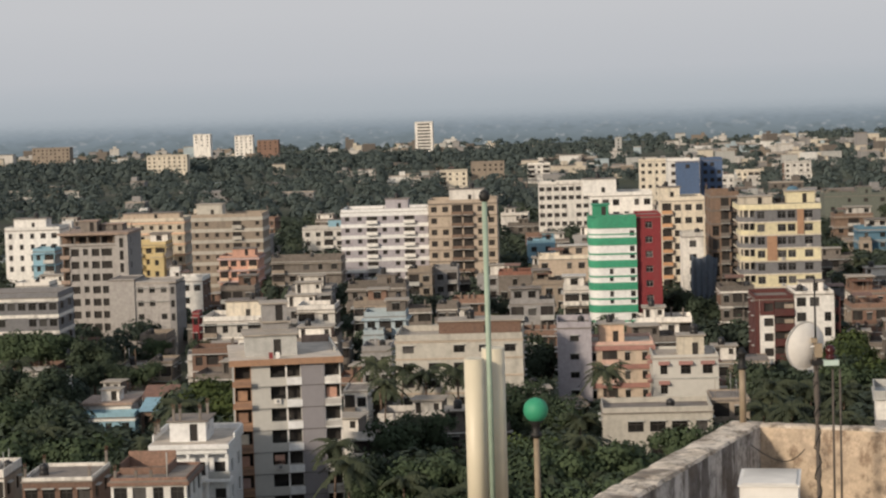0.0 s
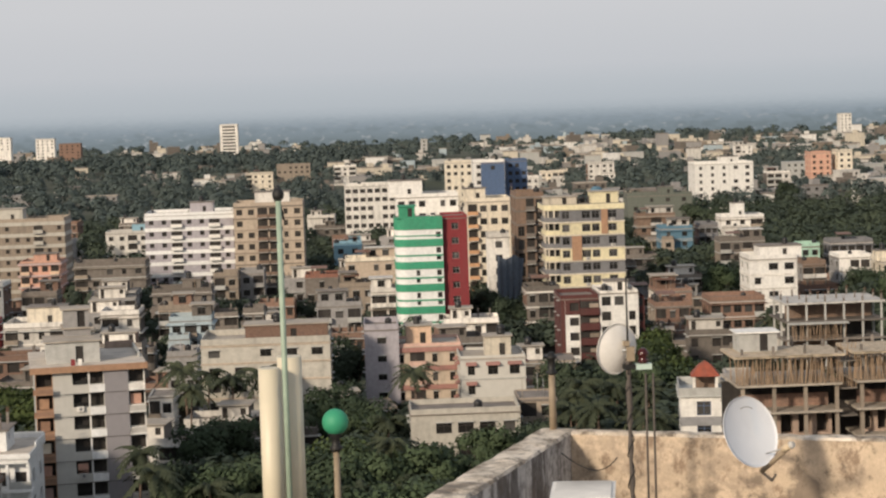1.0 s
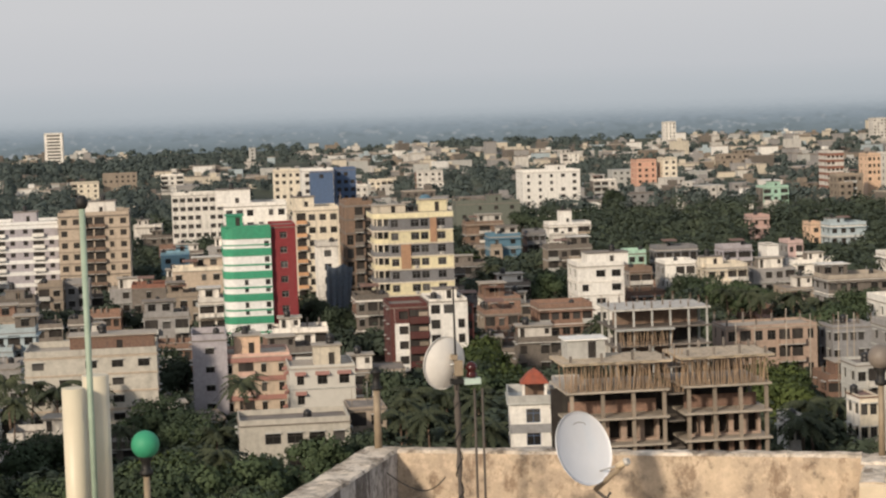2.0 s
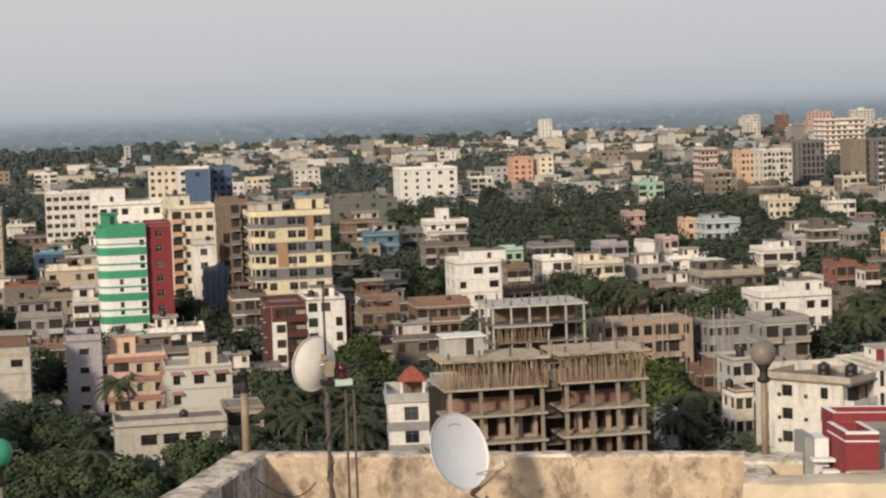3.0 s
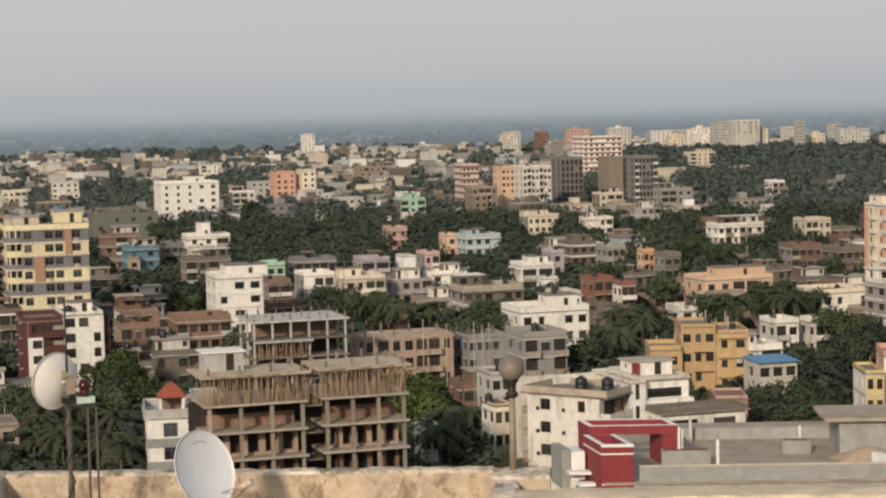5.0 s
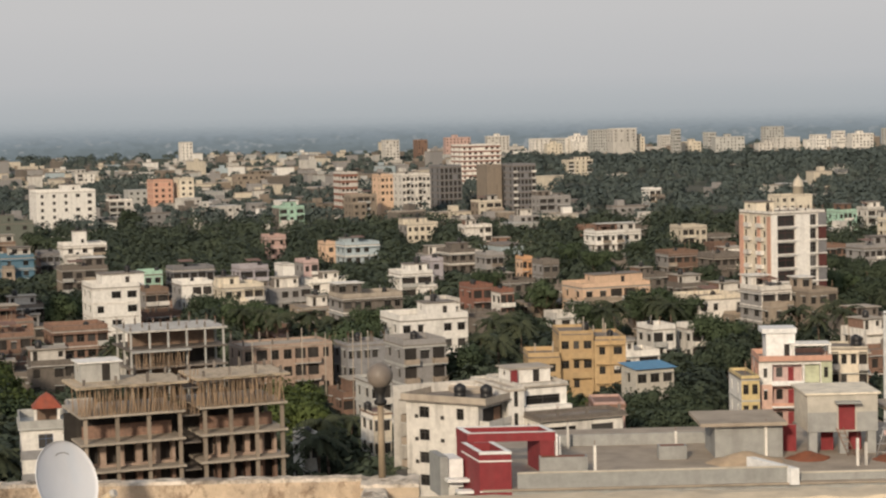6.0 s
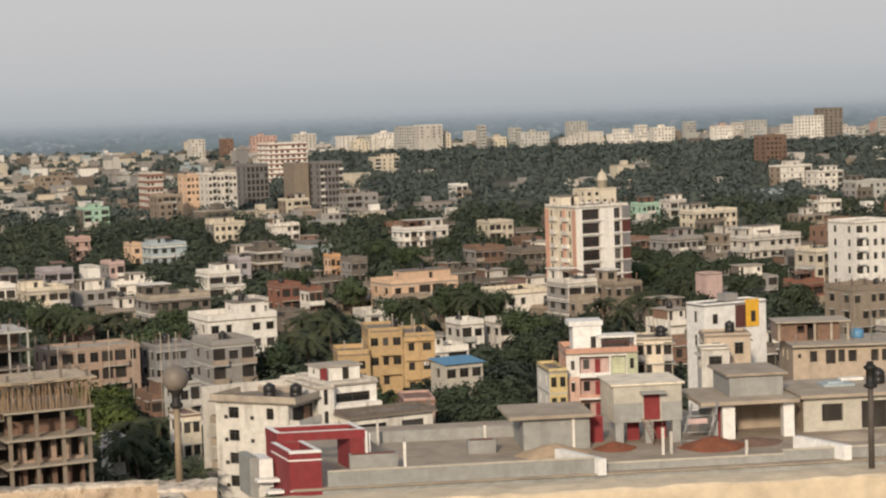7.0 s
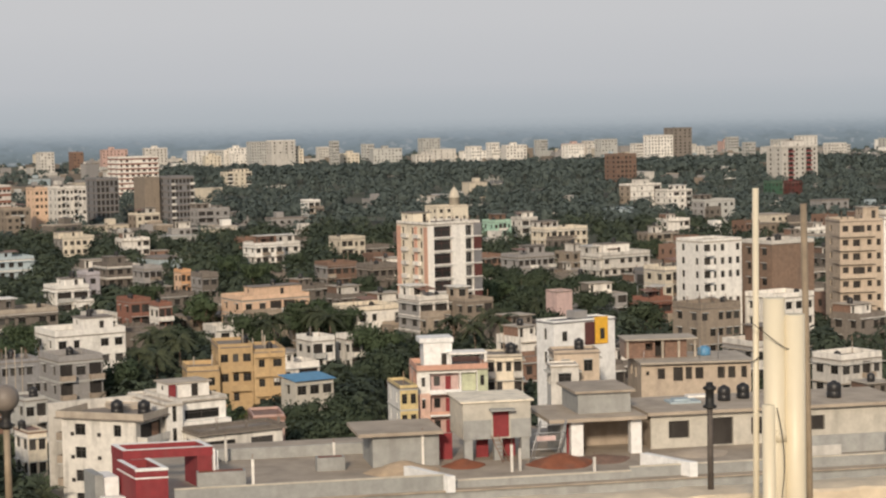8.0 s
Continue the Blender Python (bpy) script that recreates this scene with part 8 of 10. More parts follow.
def worn_bar(name, x0, x1, y0, y1, z0, z1, mat, cap_mat, steps, seed, along="x"):
    """A parapet length with an uneven, chipped top edge and a rounded arris."""
    rnd = random.Random(seed)
    s = Shape()
    prof = []
    k = steps
    for i in range(k + 1):
        t = i / k
        j = [rnd.uniform(-0.012, 0.012) for _ in range(4)]
        a, b = (x0 + (x1 - x0) * t, None) if along == "x" else (None, y0 + (y1 - y0) * t)
        c = 0.03
        if along == "x":
            prof.append([(a, y0, z0), (a, y0 + j[0], z1 - c), (a, y0 + c + j[1], z1 + j[2]), (a, (y0 + y1) / 2, z1 + 0.01 + j[3]), (a, y1 - c, z1 + j[2]), (a, y1, z1 - c), (a, y1, z0)])
        else:
            prof.append([(x1, b, z0), (x1 + j[0], b, z1 - c), (x1 - c + j[1], b, z1 + j[2]), ((x0 + x1) / 2, b, z1 + 0.01 + j[3]), (x0 + c, b, z1 + j[2]), (x0, b, z1 - c), (x0, b, z0)])
    for i in range(k):
        for q in range(6):
            s.poly([prof[i][q], prof[i + 1][q], prof[i + 1][q + 1], prof[i][q + 1]], cap_mat if 1 <= q <= 4 else mat)
    s.poly([p for p in prof[0]], mat)
    s.poly([p for p in reversed(prof[-1])], mat)
    return s


own = new("own_building")
own.matrix_basis = ROOF
tagged(own, "weathered plastered high-rise with flat roofs at two levels", "building")
deck = ZT - 1.2
body = Shape()
for o, u, width in (((-7, -34), (1, 0), 32), ((25, -34), (0, 1), 32.0), ((25, -2.0), (-1, 0), 18.0), ((7.0, -2.0), (0, 1), 2.0), ((7.0, 0), (-1, 0), 7.0), ((0, 0), (0, -1), 12.0), ((0, -12), (-1, 0), 7.0), ((-7, -12), (0, -1), 22.0)):
    body.wall(o, u, width, 0, deck - 0.003, [], "old_plaster")
part("wall", body, own, weld=True)
s = Shape()
prism(s, [(0, -12), (0, 0), (7, 0), (7, -2), (25, -2), (25, -34), (-7, -34), (-7, -12)][::-1], deck, deck + 0.15, "old_coping")
part("deck", s, own, "stained concrete roof deck", weld=True)
deck += 0.153
part("back_parapet", worn_bar("back_parapet", 0.5, 6.28, -0.28, 0.0, deck, ZT, "old_plaster", "old_coping", 60, 3), own, "stained cream plaster parapet")
part("side_parapet", worn_bar("side_parapet", 0.0, 0.497, -12.0, 0.0, deck, ZT + 0.004, "grey_wash", "old_coping", 70, 4, "y"), own, "blackened plaster parapet")
part("corner_pier", worn_bar("corner_pier", 6.283, 6.95, -0.62, 0.02, deck, ZT - 0.02, "old_plaster", "old_coping", 8, 5), own, "chipped plaster pier at the parapet end")
part("return_parapet", worn_bar("return_parapet", 6.3, 6.6, -1.65, -0.625, deck, ZT - 0.06, "old_plaster", "old_coping", 12, 6, "y"), own, "short plaster return wall")
LEDGE_YAW = 1.2
ledge = worn_bar("ledge", 0.0, 19.0, 0.0, 0.62, deck, ZT, "ledge_plaster", "ledge_plaster", 90, 7)
part("ledge", ledge, own, "smooth cream plaster ledge", pose(6.31, -1.68, -0.07, 0, 0, LEDGE_YAW))
s = Shape()
s.box(13.0, 15.5, -1.2, -0.75, deck - 0.4, ZT - 0.12, "old_plaster")
part("outer_ledge", s, own, "low stained outer ledge")
# upper roof on which the view stands
s = Shape()
s.box(-6.5, 24.5, -33.5, -22.6, deck, deck + 3.3, "old_plaster")
part("upper_storey", s, own)
s = Shape()
s.box(-6.8, 24.8, -33.8, -22.3, deck + 3.303, deck + 3.55, "old_coping")
part("upper_deck", s, own, "upper roof slab")


def lamp_post(x, y, z0, z_ball, r, ball, label, pole="pole_tan"):
    top = thing("globe_lamp", x, y, z0, 0, label, "lamp")
    h = z_ball - z0
    s = Shape()
    s.tube((0, 0, 0), (0, 0, h - r - 0.17), 0.042, 0.036, pole, 14)
    part("pole", s, top, "painted steel pole")
    s = Shape()
    s.lathe([(0.06, 0), (0.075, 0.02), (0.075, 0.05), (0.05, 0.07), (0.05, 0.15), (0.085, 0.2), (0.085, 0.24), (0.06, 0.25)], "cap_black", 16, (0, 0, h - r - 0.19))
    part("collar", s, top, "black lamp collar")
    s = Shape()
    k = 18
    rings = [(max(0.02, r * math.sin(math.pi * (i + 0.35) / (k + 0.35))), h - r * math.cos(math.pi * (i + 0.35) / (k + 0.35))) for i in range(k + 1)]
    s.lathe(rings, ball, 28)
    part("globe", s, top, "round globe")
    return top


def cap_post(x, y, z0, z1, label, r=0.05, pole="pole_tan"):
    top = thing("lamp_post", x, y, z0, 0, label, "post")
    h = z1 - z0
    s = Shape()
    s.tube((0, 0, 0), (0, 0, h - 0.24), r, r * 0.9, pole, 12)
    part("pole", s, top, "rusty tan pole" if pole == "pole_tan" else "dark rusty pole")
    s = Shape()
    s.lathe([(0.05, 0), (0.078, 0.012), (0.078, 0.035), (0.05, 0.05), (0.048, 0.2), (0.075, 0.22), (0.075, 0.245), (0.045, 0.26), (0.035, 0.3)], "cap_black", 16, (0, 0, h - 0.28))
    part("cap", s, top, "black lamp cap without globe")
    return top


def pipe(parent, x, y, z0, z1, r, mat, collars=(), name="pipe", lean=0.0):
    s = Shape()
    s.tube((x, y, z0), (x + lean, y, z1), r, r, mat, 24)
    for c in collars:
        s.tube((x + lean * (c - z0) / (z1 - z0), y, c), (x + lean * (c - z0) / (z1 - z0), y, c + 0.12), r * 1.09, r * 1.09, mat, 24)
    return part(name, s, parent)


def cable(name, label, points, r, mat):
    cu = bpy.data.curves.new(name, "CURVE")
    cu.dimensions, cu.bevel_depth, cu.bevel_resolution = "3D", r, 2
    sp = cu.splines.new("NURBS")
    sp.points.add(len(points) - 1)
    for p, q in zip(sp.points, points):
        p.co = (*q, 1)
    sp.use_endpoint_u, sp.order_u = True, 3
    cu.materials.append(MATS[mat])
    ob = new(name, cu)
    return ob


def dish(name, label, centre, aim, size, mat, depth=0.09, back=False):
    """A dish antenna: bowl with rim, arm, receiver and mount. aim: the way it faces."""
    top = new(name)
    top.matrix_basis = Matrix.Translation(centre)
    tagged(top, label, "satellite dish")
    turn = Vector(aim).normalized().to_track_quat("Z", "Y").to_matrix().to_4x4()
    s = Shape()
    k, n = 10, 40
    rows = []
    for side in (0, 1):
        for i in range(k + 1):
            t = i / k
            ring = []
            for j in range(n):
                a = 2 * math.pi * j / n
                ring.append(turn @ Vector((size[0] / 2 * t * math.cos(a), size[1] / 2 * t * math.sin(a), depth * t * t - (0.012 if side else 0))))
            rows.append(ring)
    for side in (0, 1):
        for i in range(k):
            for j in range(n):
                q = [rows[side * (k + 1) + i][j], rows[side * (k + 1) + i][(j + 1) % n], rows[side * (k + 1) + i + 1][(j + 1) % n], rows[side * (k + 1) + i + 1][j]]
                s.poly(q[::-1] if side == 0 else q, mat, True)
    for j in range(n):
        s.poly([rows[k][j], rows[k][(j + 1) % n], rows[2 * k + 1][(j + 1) % n], rows[2 * k + 1][j]], mat, True)
    bowl = part("bowl", s, top, "", weld=True)
    return top, turn, bowl


def antenna_mast():
    x, y = 3.54, 21.58
    top = thing("antenna_mast", x, y, deck, 0, "rough dark mast with a wound cable, standing by the parapet", "mast")
    s = Shape()
    rnd = random.Random(2)
    last, lr = (0.02, 0, 0), 0.036
    n = 26
    for k in range(1, n + 1):
        p = (0.02 * (1 - k / n) + rnd.uniform(-0.006, 0.006), 0, (47.0 - deck) * k / n)
        r = 0.031 + rnd.uniform(-0.010, 0.010)
        s.tube(last, p, lr, r, "pole_old", 10, k == n)
        last, lr = p, r
    pole = part("pole", s, top, "rusty dark pole with lumpy wrapping", weld=True)
    s = Shape()
    s.tube((0.0, -0.02, 46.8 - deck), (0.0, 0.0, 48.02 - deck), 0.016, 0.010, "cap_black", 8)
    part("rod", s, top, "thin black rod")
    coil = cable("cable_winding", "", [(0.046 * math.cos(0.9 * k) + 0.01, 0.046 * math.sin(0.9 * k), 0.1 + 0.055 * k + 0.03 * math.sin(1.7 * k)) for k in range(34)], 0.008, "cap_black")
    coil.parent = pole
    s = Shape()
    s.box(-0.06, 0.09, -0.05, 0.05, 46.87 - deck, 46.93 - deck, "cap_black")
    part("clamp", s, top, "dark clamp block")
    # beacon on a bracket
    s = Shape()
    s.box(0.09, 0.29, -0.06, 0.06, 46.86 - deck, 46.93 - deck, "pale_green_box")
    tray = part("bracket", s, top, "pale green bracket tray")
    s = Shape()
    s.lathe([(0.05, 0), (0.07, 0.015), (0.07, 0.04), (0.055, 0.05), (0.055, 0.09), (0.07, 0.1), (0.07, 0.13), (0.05, 0.17), (0.02, 0.19)], "red_glass", 16, (0.19, 0, 46.933 - deck))
    part("beacon", s, tray, "dark red warning beacon")
    return top


antenna_mast()
d1, turn, bowl1 = dish("satellite_dish", "old cream dish antenna seen from behind on the mast", (3.47, 21.62, 47.10), (-0.45, 0.88, 0.10), (0.62, 0.64), "dish_cream", 0.1)
s = Shape()
s.tube((0.05, -0.03, 0.1), (0.12, -0.04, -0.16), 0.026, 0.026, "pole_old", 8)
s.box(0.02, 0.09, -0.08, 0.0, 0.06, 0.12, "pole_tan")
s.box(0.05, 0.15, -0.09, -0.05, -0.13, 0.05, "pole_tan")
s.tube((0.0, -0.05, 0.0), (0.12, -0.05, 0.02), 0.016, 0.016, "metal_grey", 8)
s.tube((0.06, -0.06, -0.2), (0.14, -0.04, -0.18), 0.018, 0.018, "pole_old", 8)
part("mount", s, d1, "tan mounting bracket")

d2, turn2, bowl2 = dish("satellite_dish", "white oval dish antenna with a faded blue mark, below the parapet", (4.82, 20.8, 46.13), (0.50, -0.83, 0.34), (0.88, 0.88), "dish_white", 0.07)
s = Shape()
s.tube((0.20, 0.10, -0.50), (0.40, -0.36, -0.15), 0.034, 0.03, "pole_tan", 10)
part("arm", s, d2, "worn tan receiver arm")
s = Shape()
s.tube((0.19, 0.12, -0.50), (0.30, 0.0, -0.60), 0.02, 0.02, "pole_old", 8)
s.tube((0.30, 0.0, -0.60), (0.34, -0.03, -0.52), 0.016, 0.016, "pole_old", 8)
part("foot_bracket", s, d2, "dark steel foot bracket")
for e in (-1, 1):
    s = Shape()
    s.tube((0.22 + 0.05 * e, 0.08, -0.36 - 0.06 * e), (0.39, -0.35, -0.14), 0.009, 0.009, "metal_grey", 8)
    part("strut", s, d2, "thin steel strut")
s = Shape()
s.tube((0.34, -0.32, -0.17), (0.42, -0.40, -0.11), 0.036, 0.042, "lnb_cream", 14)
horn = part("receiver", s, d2, "cream receiver horn")
s = Shape()
s.tube((0.421, -0.401, -0.109), (0.45, -0.43, -0.09), 0.05, 0.038, "white", 14)
part("horn_cap", s, horn, "white plastic cap")
s = Shape()
s.tube((0.02, 0.06, -0.06), (0.38, 1.67, -0.42), 0.028, 0.028, "metal_grey", 12)
part("wall_bracket", s, d2, "steel bracket arm to the parapet")
mark = cable("mark", "", [turn2 @ Vector((0.04 + 0.12 * math.cos(0.3 + 0.25 * k), 0.25 + 0.06 * math.sin(0.3 + 0.25 * k), 0.036)) for k in range(9)], 0.005, "grey")
mark.parent = bowl2

for k, (x, y, z1) in enumerate(((3.75, 21.54, 46.81), (3.84, 21.52, 46.81))):
    t = thing("conduit_pole", x, y, deck, 0, "thin grey conduit pole beside the mast", "pole", "conduit poles")
    s = Shape()
    s.tube((0, 0, 0), (0.0, 0, z1 - deck), 0.015, 0.014, "pole_old", 10)
    part("tube", s, t)
cap_post(2.92, 23.62, ZT + 0.012, 46.84, "tan post with a black cap on the parapet corner")
lamp_post(8.60, 20.93, ZT - 0.012, 46.98, 0.152, "globe_grey", "globe lamp with a dirty grey globe on the parapet pier")
lamp_post(-0.16, 20.6, deck - 0.153, 46.55, 0.155, "globe_green", "globe lamp with a green globe on a tan pole")
cap_post(15.24, 16.69, ZT - 0.08, 46.93, "dark post with a black cap on the ledge", 0.036, "pole_old")

# vent pipes left
t = thing("vent_pipes", -0.91, 20.6, deck - 0.153, 0, "pair of cream plastic vent pipes", "pipe")
pipe(t, 0.0, 0.0, 0, 47.22 - deck + 0.153, 0.125, "pipe_cream")
pipe(t, 0.25, 0.3, 0, 47.31 - deck + 0.153, 0.145, "pipe_cream")
t = thing("flag_pole", -0.73, 20.4, deck - 0.153, 0, "thin pale green pole with a dark knob", "pole")
pipe(t, 0.0, 0.0, 0, 49.2 - deck + 0.153, 0.033, "pole_green", name="pole", lean=0.0)
s = Shape()
s.lathe([(0.03, 0), (0.06, 0.03), (0.07, 0.08), (0.05, 0.13), (0.02, 0.15)], "cap_black", 14, (0, 0, 49.2 - deck + 0.12))
s.tube((0.01, 0, 49.2 - deck + 0.1), (0.06, 0.02, 49.2 - deck - 0.1), 0.02, 0.008, "cap_black", 6)
part("knob", s, t, "dark wrapped pole top")

# white air-conditioner housing behind the parapet
t = thing("roof_unit", 2.08, 16.85, deck, -12, "white painted box unit on the roof deck", "unit")
s = Shape()
s.box(-0.30, 0.30, -0.45, 0.45, 0.5, 1.56, "bright_white")
for e in (-0.22, 0.16):
    s.box(e, e + 0.06, -0.4, 0.4, 0, 0.5, "metal_grey")
part("housing", s, t, "white sheet metal housing")
s = Shape()
s.box(-0.32, 0.32, -0.47, 0.47, 1.563, 1.58, "bright_white")
part("lid", s, t, "white sheet lid")
s = Shape()
s.box(-0.28, 0.28, -0.43, 0.43, 1.583, 1.592, "white")
part("lid_panel", s, t)

# vent pipes right
t = thing("vent_pipes", 13.3, 13.72, deck, 0, "cluster of tall cream plastic vent pipes", "pipe")
pipe(t, 0.06, 0.0, 0, 48.22 - deck, 0.105, "pipe_cream", (2.1,))
pipe(t, 0.22, -0.10, 0, 48.06 - deck, 0.105, "pipe_cream", (0.95,))
pipe(t, -0.14, -0.12, 0, 47.23 - deck, 0.062, "pipe_cream")
pipe(t, 0.36, 0.02, 0, 48.0 - deck, 0.05, "pipe_cream")
t = thing("flag_pole", 13.24, 13.88, deck, 0, "tall thin white pole beside the vent pipes", "pole")
pipe(t, 0.0, 0.0, 0, 49.26 - deck, 0.03, "pipe_cream", name="pole", lean=0.05)
t = thing("flag_pole", 13.8, 13.68, deck, 0, "tall thin tan pole behind the vent pipes", "pole")
pipe(t, 0.0, 0.0, 0, 49.1 - deck, 0.032, "pole_tan", name="pole", lean=-0.08)
tagged(cable("cable", "", [(13.1, 13.75, 48.0), (13.2, 13.6, 47.86), (13.36, 13.58, 47.75), (13.5, 13.6, 47.72), (13.4, 13.75, 47.85), (13.25, 13.85, 47.6), (13.1, 13.8, 47.62)], 0.0045, "cap_black"), "thin dark cable looped round the pipes", "cable")
tagged(cable("cable", "", [(13.22, 13.55, 47.2), (13.3, 13.5, 46.8), (13.2, 13.5, 46.2), (13.14, 13.55, 45.6), (13.12, 13.6, deck)], 0.0045, "cap_black"), "thin grey cable hanging down the pipe", "cable")
tagged(cable("cable", "", [(3.4, 21.7, 45.75), (3.25, 21.72, 45.55), (3.05, 22.6, 45.5), (2.9, 22.9, 45.62)], 0.007, "cap_black"), "slack black cable on the parapet wall", "cable")

# ---- trees ----
def soft_normals(me, normals):
    """Leaves that take the light as the clump does on which they sit."""
    me.polygons.foreach_set("use_smooth", [True] * len(me.polygons))
    me.normals_split_custom_set_from_vertices(normals)


def crown_mesh(name, seed, r, h, z0, leaves, size, mat):
    """A crown of leafy clumps on several lobes, with gaps and an uneven outline."""
    rnd = np.random.default_rng(seed)
    lobes = [(rnd.uniform(-0.55, 0.55) * r, rnd.uniform(-0.55, 0.55) * r, z0 + h * rnd.uniform(0.25, 0.8), rnd.uniform(0.35, 0.6) * r) for _ in range(9)]
    lobes.append((0, 0, z0 + h * 0.6, 0.62 * r))
    vs, fs, ns = [], [], []
    for k in range(leaves):
        cx, cy, cz, lr = lobes[k % len(lobes)]
        d = rnd.normal(size=3)
        d /= np.linalg.norm(d)
        if d[2] < -0.5:
            d[2] *= -0.6
        p = np.array([cx, cy, cz]) + d * lr * rnd.uniform(0.6, 1.1) * (1 + 0.12 * math.sin(7 * d[0] + k % 5) * math.cos(6 * d[1])) * np.array([1, 1, 0.8])
        nrm = d + rnd.normal(size=3) * 0.5 + np.array([0, 0, 0.35])
        nrm /= np.linalg.norm(nrm)
        a = np.cross(nrm, rnd.normal(size=3))
        a /= np.linalg.norm(a)
        b = np.cross(nrm, a)
        q = size * rnd.uniform(0.6, 1.3)
        i = len(vs)
        for t, e in ((0, 0.62), (2.0, 0.52), (4.1, 0.58)):
            off = a * math.cos(t) * q * e + b * math.sin(t) * q * e - nrm * q * 0.12 * rnd.uniform(0, 1)
            vs.append(tuple(p + off))
        bulge = 0.75 * d + 0.45 * nrm
        ns += [tuple(bulge / np.linalg.norm(bulge))] * 3
        fs.append((i, i + 1, i + 2))
    me = bpy.data.meshes.new(name)
    me.from_pydata(vs, [], fs)
    me.materials.append(MATS[mat])
    soft_normals(me, ns)
    return me


def trunk_mesh(name, seed, h, r, spread):
    rnd = random.Random(seed)
    s = Shape()
    s.tube((0, 0, -0.1), (rnd.uniform(-0.3, 0.3), rnd.uniform(-0.3, 0.3), h * 0.5), r, r * 0.7, "bark", 8)
    for k in range(5):
        a = 2 * math.pi * k / 5 + rnd.uniform(-0.4, 0.4)
        s.tube((0, 0, h * rnd.uniform(0.3, 0.5)), (spread * math.cos(a), spread * math.sin(a), h * rnd.uniform(0.75, 1.0)), r * 0.5, r * 0.12, "bark", 6)
    return s.mesh(name)


def palm_meshes(seed, h):
    rnd = random.Random(seed)
    s = Shape()
    bend, last = rnd.uniform(-0.8, 0.8), (0, 0, -0.1)
    for k in range(6):
        t = (k + 1) / 6
        p = (bend * t * t, 0.3 * bend * t, h * t)
        s.tube(last, p, 0.2 - 0.02 * k, 0.18 - 0.02 * k, "bark", 7)
        last = p
    trunk = s.mesh("trunk")
    vs, fs = [], []
    for k in range(22):
        a = 2 * math.pi * k / 22 * 1.9 + rnd.uniform(-0.2, 0.2)
        up, ln = rnd.uniform(-0.15, 0.95), rnd.uniform(2.3, 3.2)
        prev = None
        for i in range(9):
            t = i / 8
            rad = ln * t * math.cos(up * (1 - t))
            zz = ln * (up * t - 0.75 * t * t)
            c = Vector((last[0] + rad * math.cos(a), last[1] + rad * math.sin(a), last[2] + zz))
            if prev is not None:
                sd = Vector((-math.sin(a), math.cos(a), 0))
                wd = 0.62 * (1 - 0.75 * t) + 0.1
                for q in (-1, 1):
                    j = len(vs)
                    drop = Vector((0.25 * math.cos(a), 0.25 * math.sin(a), -0.38 * wd - 0.12))
                    vs += [tuple(prev), tuple(c), tuple(c + sd * q * wd + drop), tuple(prev + (c - prev) * 0.45 + sd * q * wd + drop)]
                    fs.append((j, j + 1, j + 2, j + 3))
            prev = c
    me = bpy.data.meshes.new("fronds")
    me.from_pydata(vs, [], fs)
    me.materials.append(MATS["leaf_palm"])
    return trunk, me


TREES = []
for k, (r, h, z0, leaves, size, mat) in enumerate(((3.6, 6.5, 2.2, 3000, 0.43, "leaf_mango"), (4.4, 7.5, 2.6, 3500, 0.46, "leaf_mango"), (3.0, 5.5, 2.0, 2400, 0.40, "leaf_dark"), (4.0, 7.0, 2.5, 3200, 0.44, "leaf_dark"), (2.6, 4.6, 1.6, 1900, 0.38, "leaf_light"), (3.4, 6.2, 2.4, 2600, 0.42, "leaf_light"))):
    TREES.append((trunk_mesh("trunk", k, z0 + h * 0.6, 0.22, r * 0.6), crown_mesh("crown", k + 5, r, h, z0, leaves, size, mat)))
PALMS = [palm_meshes(k, hh) for k, hh in enumerate((7.5, 9.0, 10.5, 8.2))]
LABELS = {0: "dense dark green broadleaf tree", 1: "wide dark green mango tree", 2: "dark bushy broadleaf tree", 3: "tall dark broadleaf tree", 4: "small light green tree", 5: "light olive green broadleaf tree"}


def tree(kind, x, y, size, turn, z=0.0):
    if kind >= 10:
        trunk, crown = PALMS[kind - 10]
        t = thing("palm_tree", x, y, z, turn, "coconut palm with drooping grey-green fronds", "tree", "palm trees")
        name = "fronds"
    else:
        trunk, crown = TREES[kind]
        t = thing("tree", x, y, z, turn, LABELS[kind], "tree", "town trees")
        name = "crown"
    t.scale = (size, size, size)
    part("trunk", trunk, t)
    part(name, crown, t)


def polar(az, dist):
    return dist * math.sin(radians(az)), dist * math.cos(radians(az))


# plots already built on: centre, half size
PLOTS = []
for ob in list(scene.collection.objects):
    if ob.parent is None and ob.get("category") == "building":
        xs = [(ob.matrix_basis @ c.matrix_basis @ Vector(p)) for c in ob.children if c.name.startswith(("wall", "core_wall", "slab", "terrace", "flank")) for p in c.bound_box]
        if xs:
            x0, x1, y0, y1 = min(p.x for p in xs), max(p.x for p in xs), min(p.y for p in xs), max(p.y for p in xs)
            ztop = max(p.z for p in xs)
            PLOTS.append(((x0 + x1) / 2, (y0 + y1) / 2, (x1 - x0) / 2, (y1 - y0) / 2, ztop, (min(4.2, max(2.8, ztop * 0.38)) if ob.name.startswith(("house", "domed")) else ztop * 0.95 if ob.name == "apartment_tower" else min(ztop * 0.7, 18.0)) if y0 < 640 else ztop * 0.45))


SOLID = np.array(PLOTS)
CELLS = {}


def settle(x, y, hw, hd, ht, show):
    global SOLID
    SOLID = np.vstack([SOLID, (x, y, hw, hd, ht, show)])


